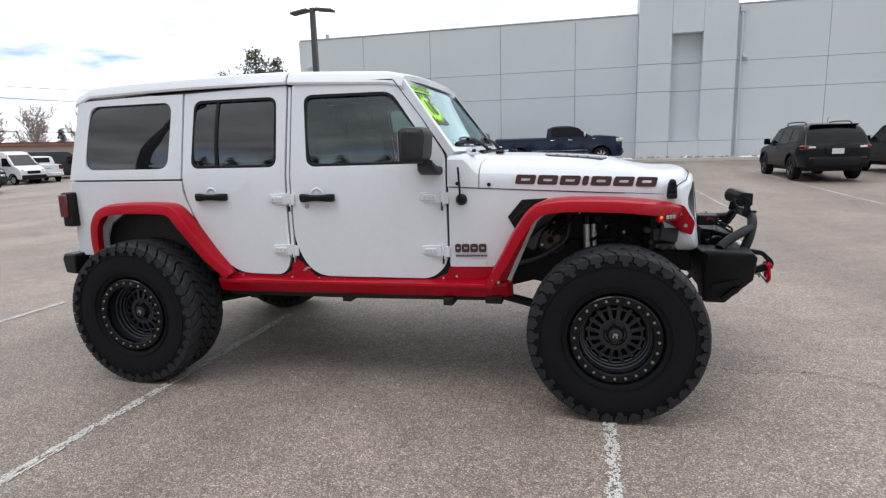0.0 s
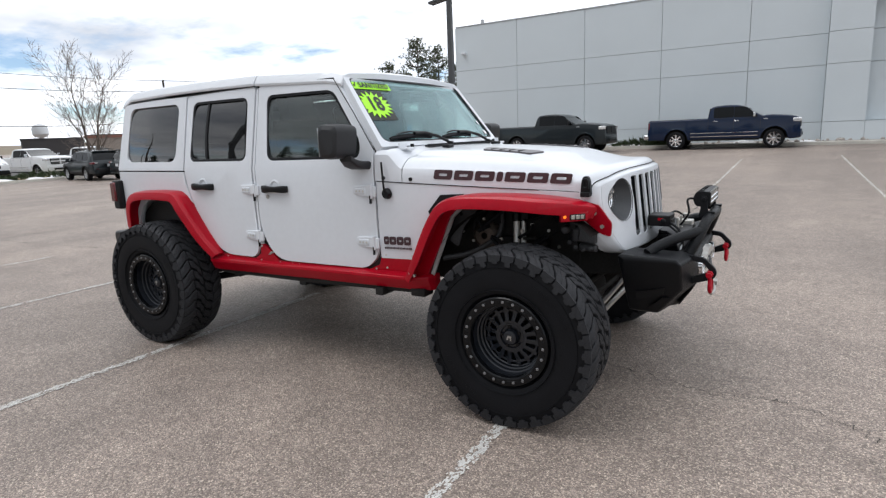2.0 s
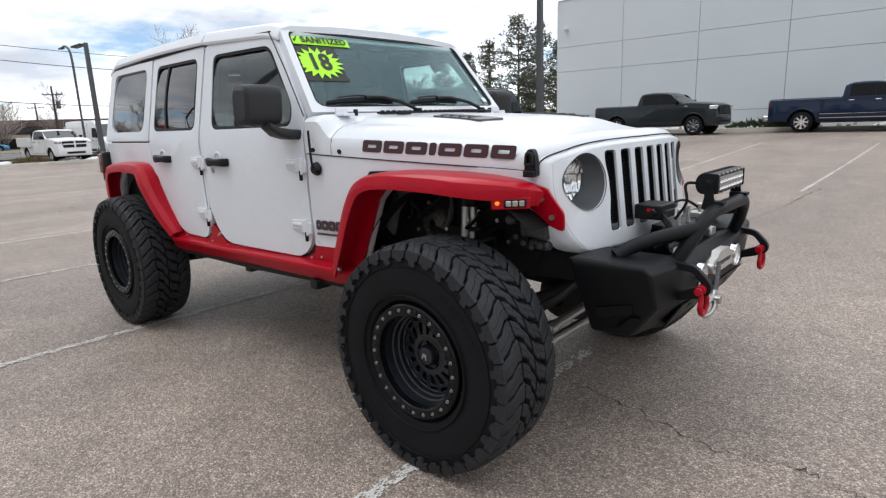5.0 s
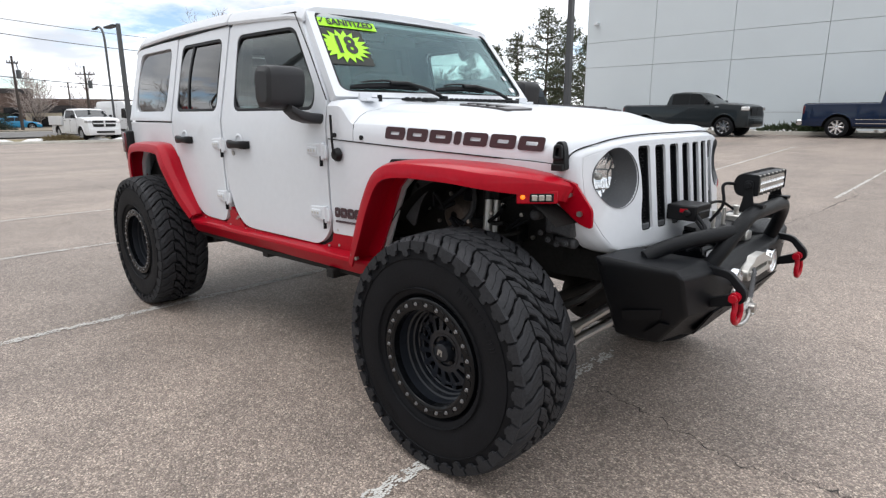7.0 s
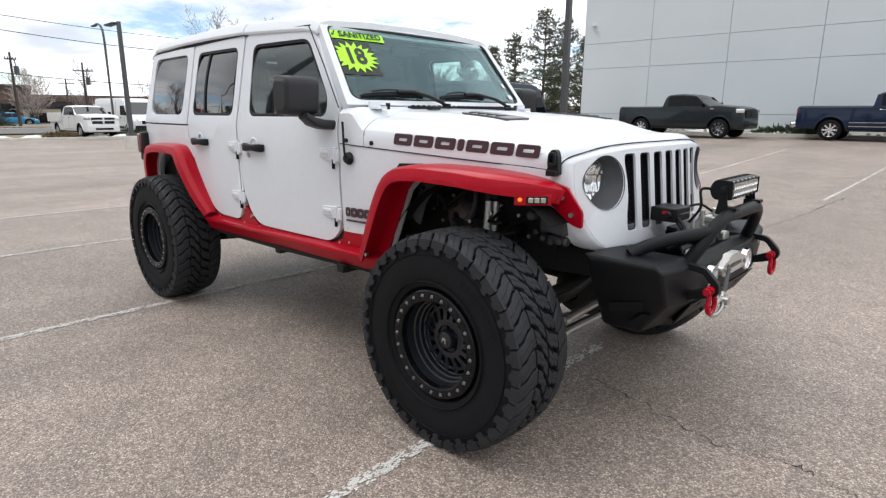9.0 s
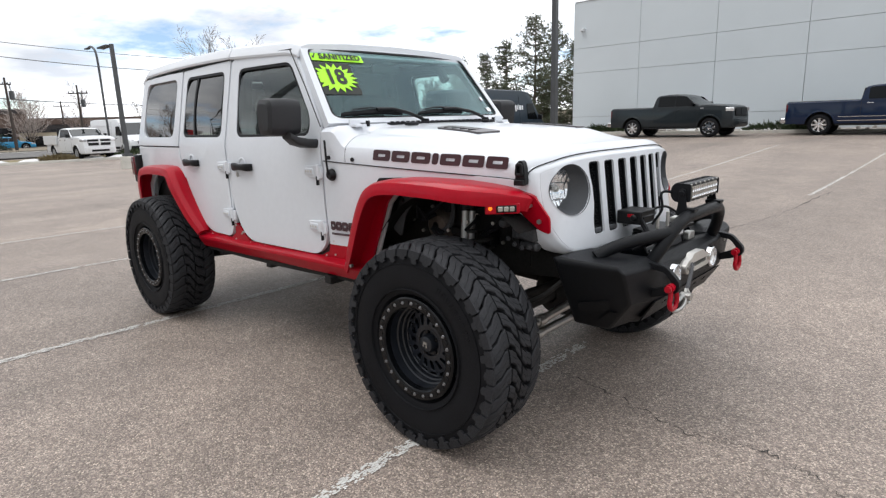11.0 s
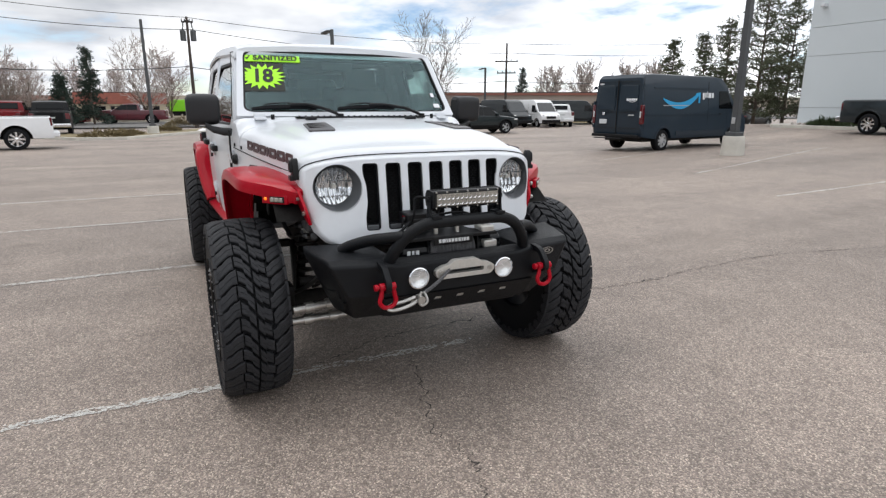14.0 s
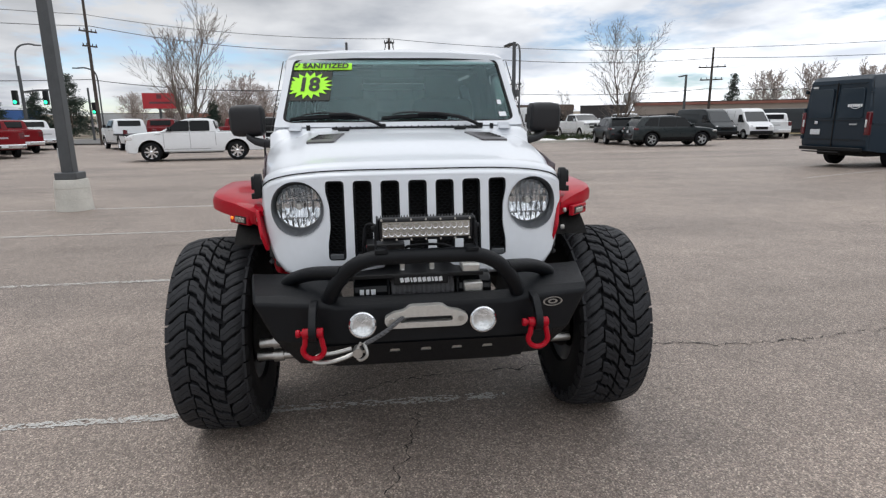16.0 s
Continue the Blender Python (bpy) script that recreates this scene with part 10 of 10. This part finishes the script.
# ---- trees ----
def grow(rng, h, spread, twin=1, levels=5, fork=3):
    """Branches of a bare tree: stems that part low down, side branches all along them that curve upwards."""
    out = []

    def limb(p, d, L, r, lv, first):
        n = 7 if lv == levels else (5 if lv > 1 else 3)
        pts, rad, dirs = [p.copy()], [r], [d]
        for i in range(n):
            d = (d + Vector((rng.uniform(-1, 1), rng.uniform(-1, 1), rng.uniform(-0.5, 0.8))) * 0.13 + Vector((0, 0, 0.05))).normalized()
            p = p + d * L / n
            pts.append(p.copy())
            dirs.append(d)
            rad.append(r * (1 - 0.88 * (i + 1) / n))
        out.append((pts, rad, lv))
        if lv == 0:
            return
        a = rng.uniform(0, 2 * math.pi)
        for i in range(first, n + 1):
            for _ in range(2 if (lv >= levels - 1 or rng.random() < 0.25 * fork) else 1):
                a += 2.4 + rng.uniform(-0.5, 0.5)
                e = dirs[i].orthogonal().normalized()
                f = dirs[i].cross(e)
                side = e * math.cos(a) + f * math.sin(a)
                nd = (dirs[i] + side * rng.uniform(0.6, 1.0) * spread).normalized()
                limb(pts[i], nd, L * rng.uniform(0.34, 0.58) * (1.15 - 0.45 * i / n), max(rad[i] * 0.55, 0.010), lv - 1, 1)

    for k in range(twin):
        a = 2.1 + 2 * math.pi * k / max(1, twin)
        t = 0.14 if twin > 1 else 0.05
        lean = Vector((t * math.cos(a), t * math.sin(a), 1)).normalized()
        limb(Vector((0, 0, -0.1)), lean, h * rng.uniform(0.80, 0.95), h * 0.0125, levels, 1)
    return out


def build_bare_tree(x, y, h, label, seed, spread=0.8, twin=1, levels=4, fork=3, mat="twig", z=None, thin=0.009):
    rng = random.Random(seed)
    limbs = grow(rng, h, spread, twin, levels, fork)
    top = max(p.z for pts, _, _ in limbs for p in pts)
    k = h / top
    t = thing("bare_tree", label, "tree", "bare trees", (x, y, lie(x, y) if z is None else z))
    for name, lo, mt, n in (("trunk", levels - 1, "bark", 6), ("crown", -1, mat, 3)):
        bm = bmesh.new()
        for pts, rad, lv in limbs:
            if (lv >= levels - 1) == (name == "trunk"):
                tube(bm, [p * k for p in pts], 0.02, n if lv > 0 else 3, radii=[max(r, thin) for r in rad])
        part(name, bm, mt, t, fix=False)
    return t


build_bare_tree(*far(156.3, 44), 8.6, "leafless ash tree on the verge", 11, 0.95, 2, 3, 3)
build_bare_tree(*far(-164.0, 46), 11.4, "leafless twin-stemmed tree on the verge", 23, 0.60, 2, 3, 3, thin=0.011)
build_bare_tree(*far(-168.8, 62), 5.4, "leafless pale tree by the verge", 31, 1.0, 2, 3, 2)
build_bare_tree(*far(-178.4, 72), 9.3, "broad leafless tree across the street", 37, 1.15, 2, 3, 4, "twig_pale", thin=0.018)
build_bare_tree(*far(179.6, 80), 8.6, "leafless reddish tree across the street", 41, 1.0, 2, 3, 4, "twig_red", thin=0.018)
build_bare_tree(*far(172.8, 86), 7.6, "leafless tree behind the transformers", 43, 1.0, 1, 3, 4, "twig_red")
build_bare_tree(*far(166.2, 78), 7.4, "leafless tree across the street", 47, 1.0, 1, 3, 4, "twig_red")
build_bare_tree(*far(161.2, 84), 5.6, "small leafless tree across the street", 49, 1.0, 1, 3, 3)
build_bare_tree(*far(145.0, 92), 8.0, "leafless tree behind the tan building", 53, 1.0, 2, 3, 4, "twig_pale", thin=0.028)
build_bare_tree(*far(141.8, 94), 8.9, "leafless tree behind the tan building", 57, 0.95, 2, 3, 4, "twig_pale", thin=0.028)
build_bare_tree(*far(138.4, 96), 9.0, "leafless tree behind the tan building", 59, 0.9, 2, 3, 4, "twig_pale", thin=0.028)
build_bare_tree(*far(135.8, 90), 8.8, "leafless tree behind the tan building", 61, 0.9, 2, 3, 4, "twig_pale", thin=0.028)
build_bare_tree(*far(-171.0, 84), 5.6, "leafless reddish tree across the street", 67, 1.1, 1, 3, 4, "twig_red")
build_bare_tree(*far(-160.0, 88), 5.6, "leafless reddish tree across the street", 71, 1.1, 1, 3, 4, "twig_red")
build_bare_tree(*far(-166.4, 80), 4.8, "leafless reddish tree across the street", 73, 1.1, 1, 3, 3, "twig_red")


# a belt of bare crowns beyond the street, its haze put into pale twig colours
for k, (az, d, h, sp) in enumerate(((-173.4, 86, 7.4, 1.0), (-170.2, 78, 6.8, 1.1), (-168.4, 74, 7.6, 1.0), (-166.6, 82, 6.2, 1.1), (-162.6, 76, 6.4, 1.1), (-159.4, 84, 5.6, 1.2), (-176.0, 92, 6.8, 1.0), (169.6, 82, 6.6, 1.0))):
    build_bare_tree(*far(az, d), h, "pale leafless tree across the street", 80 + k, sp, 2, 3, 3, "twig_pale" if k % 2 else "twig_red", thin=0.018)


def build_conifer(x, y, h, width, label, seed, mat="needle", airy=0.5, lean=0.0):
    """Pine or spruce: trunk, whorled limbs and tufts of needles with gaps between."""
    rng = random.Random(seed)
    t = thing("conifer", label, "tree", "conifers", (x, y, lie(x, y)))
    bm = bmesh.new()
    tube(bm, [(0, 0, -0.1), (0.02 * h * lean, 0, h * 0.4), (0.03 * h * lean, 0, h)], 0.1, 8, radii=[h * 0.015, h * 0.010, 0.02])
    tips = []
    z = h * (0.10 if airy < 0.4 else 0.07)
    while z < h * 0.985:
        f = 1 - (z / h)
        reach = width * (0.08 + 0.92 * f if airy < 0.4 else (0.12 + f ** 0.75 * min(1.0, 1.7 - f)) * rng.uniform(0.55, 1.1))
        n = rng.randint(5, 8) if airy < 0.4 else rng.randint(7, 10)
        for k in range(n):
            if rng.random() < airy * 0.35:
                continue
            a = rng.uniform(0, 2 * math.pi)
            L = reach * rng.uniform(0.6, 1.05)
            up = rng.uniform(0.0, 0.35) if airy >= 0.4 else rng.uniform(-0.3, 0.02)
            p0, p1 = Vector((0, 0, z)), Vector((math.cos(a) * L, math.sin(a) * L, z + up * L))
            tube(bm, [p0, p0.lerp(p1, 0.5) + Vector((0, 0, 0.05 * L)), p1], 0.02, 4, radii=[0.035, 0.022, 0.008])
            m = max(3, int(L / (0.16 if airy < 0.4 else 0.19)))
            for i in range(1, m + 1):
                tips.append((p0.lerp(p1, 0.22 + 0.78 * i / m), a, f))
        z += h * (rng.uniform(0.030, 0.045) if airy < 0.4 else rng.uniform(0.034, 0.050))
    part("trunk", bm, "bark", t, fix=False)
    verts, faces = [], []
    for c, a, f in tips:
        clumps = 3
        if airy >= 0.4 and rng.random() < 0.26:
            continue
        for _ in range(clumps):
            cc = c + Vector((rng.gauss(0, 0.18), rng.gauss(0, 0.18), rng.gauss(0, 0.14)))
            for _ in range(9):
                d = Vector((rng.gauss(0, 1), rng.gauss(0, 1), rng.gauss(0.35, 0.8))).normalized()
                u = d.cross(Vector((rng.gauss(0, 1), rng.gauss(0, 1), rng.gauss(0, 1)))).normalized()
                L, w = rng.uniform(0.12, 0.26), rng.uniform(0.012, 0.028)
                i = len(verts)
                verts += [tuple(cc - u * w), tuple(cc + u * w), tuple(cc + d * L)]
                faces.append((i, i + 1, i + 2))
    me = bpy.data.meshes.new("needles")
    me.from_pydata(verts, [], faces)
    me.materials.append(M[mat])
    ob = new("crown", me)
    ob.parent = t
    return t


for az, d, h, w, s in ((134.2, 45, 6.1, 1.9, 3), (131.6, 46, 6.4, 1.9, 5), (129.8, 45, 7.3, 2.5, 8), (127.2, 43, 8.3, 3.3, 7), (125.0, 45, 7.9, 3.0, 9), (123.2, 48, 6.8, 2.4, 13)):
    build_conifer(*far(az, d), h, w, "open-crowned pine beside the warehouse", s, "needle", 0.55, 0.5)
build_conifer(*far(-174.3, 60), 6.6, 1.7, "dark green spruce on the corner", 15, "spruce", 0.2)
build_conifer(*far(-172.2, 58), 4.2, 1.7, "bushy dark pine on the corner", 17, "spruce", 0.3)
build_conifer(*far(147.3, 92), 7.3, 2.3, "dark conifer behind the tan building", 19, "spruce", 0.3)
build_conifer(*far(139.9, 92), 5.4, 1.5, "dark conifer behind the tan building", 25, "spruce", 0.3)
build_conifer(*far(173.2, 72), 4.0, 2.9, "dark rounded pine across the street", 21, "spruce", 0.3)
build_conifer(*far(-154.8, 82), 7.4, 3.9, "dark conifer by the junction", 27, "spruce", 0.3)
build_conifer(*far(-152.4, 84), 5.6, 3.2, "dark conifer by the junction", 29, "spruce", 0.3)
build_conifer(*far(-149.5, 88), 6.0, 3.2, "dark conifer by the junction", 33, "spruce", 0.3)
build_conifer(*far(-165.8, 60), 3.4, 1.3, "dark rounded pine on the verge", 35, "spruce", 0.3)

# dark pines across the road to the south, mirrored in the side windows
rng = random.Random(77)
pine = build_conifer(*far(-123.8, 44.5), 11.0, 4.2, "dark bushy pine across the road", 41, "spruce", 0.2)
for k in range(20):
    x, y = far(-141.0 + 4.2 * k + rng.uniform(-1.2, 1.2), rng.uniform(54, 66))
    copy_thing(pine, pose(x, y, lie(x, y), 0, 0, rng.uniform(0, 360)) @ Matrix.Scale(rng.uniform(0.5, 0.85), 4))
build_street_lamp(*far(-122.0, 48), 9.0, 90)

# far hills
bm = bmesh.new()
ridge, foot = [], []
for k in range(60):
    a = 100 + 2.2 * k
    x, y = far(a, 1500)
    ridge.append((x, y, 16 + 14 * noise.noise(Vector((k * 0.13, 2.0, 0))) + 5 * noise.noise(Vector((k * 0.5, 7.0, 0)))))
    x, y = far(a, 1300)
    foot.append((x, y, -8))
strip(bm, ridge, foot)
setting("backdrop", bm, "ground", "low distant hills on the horizon", "hills")
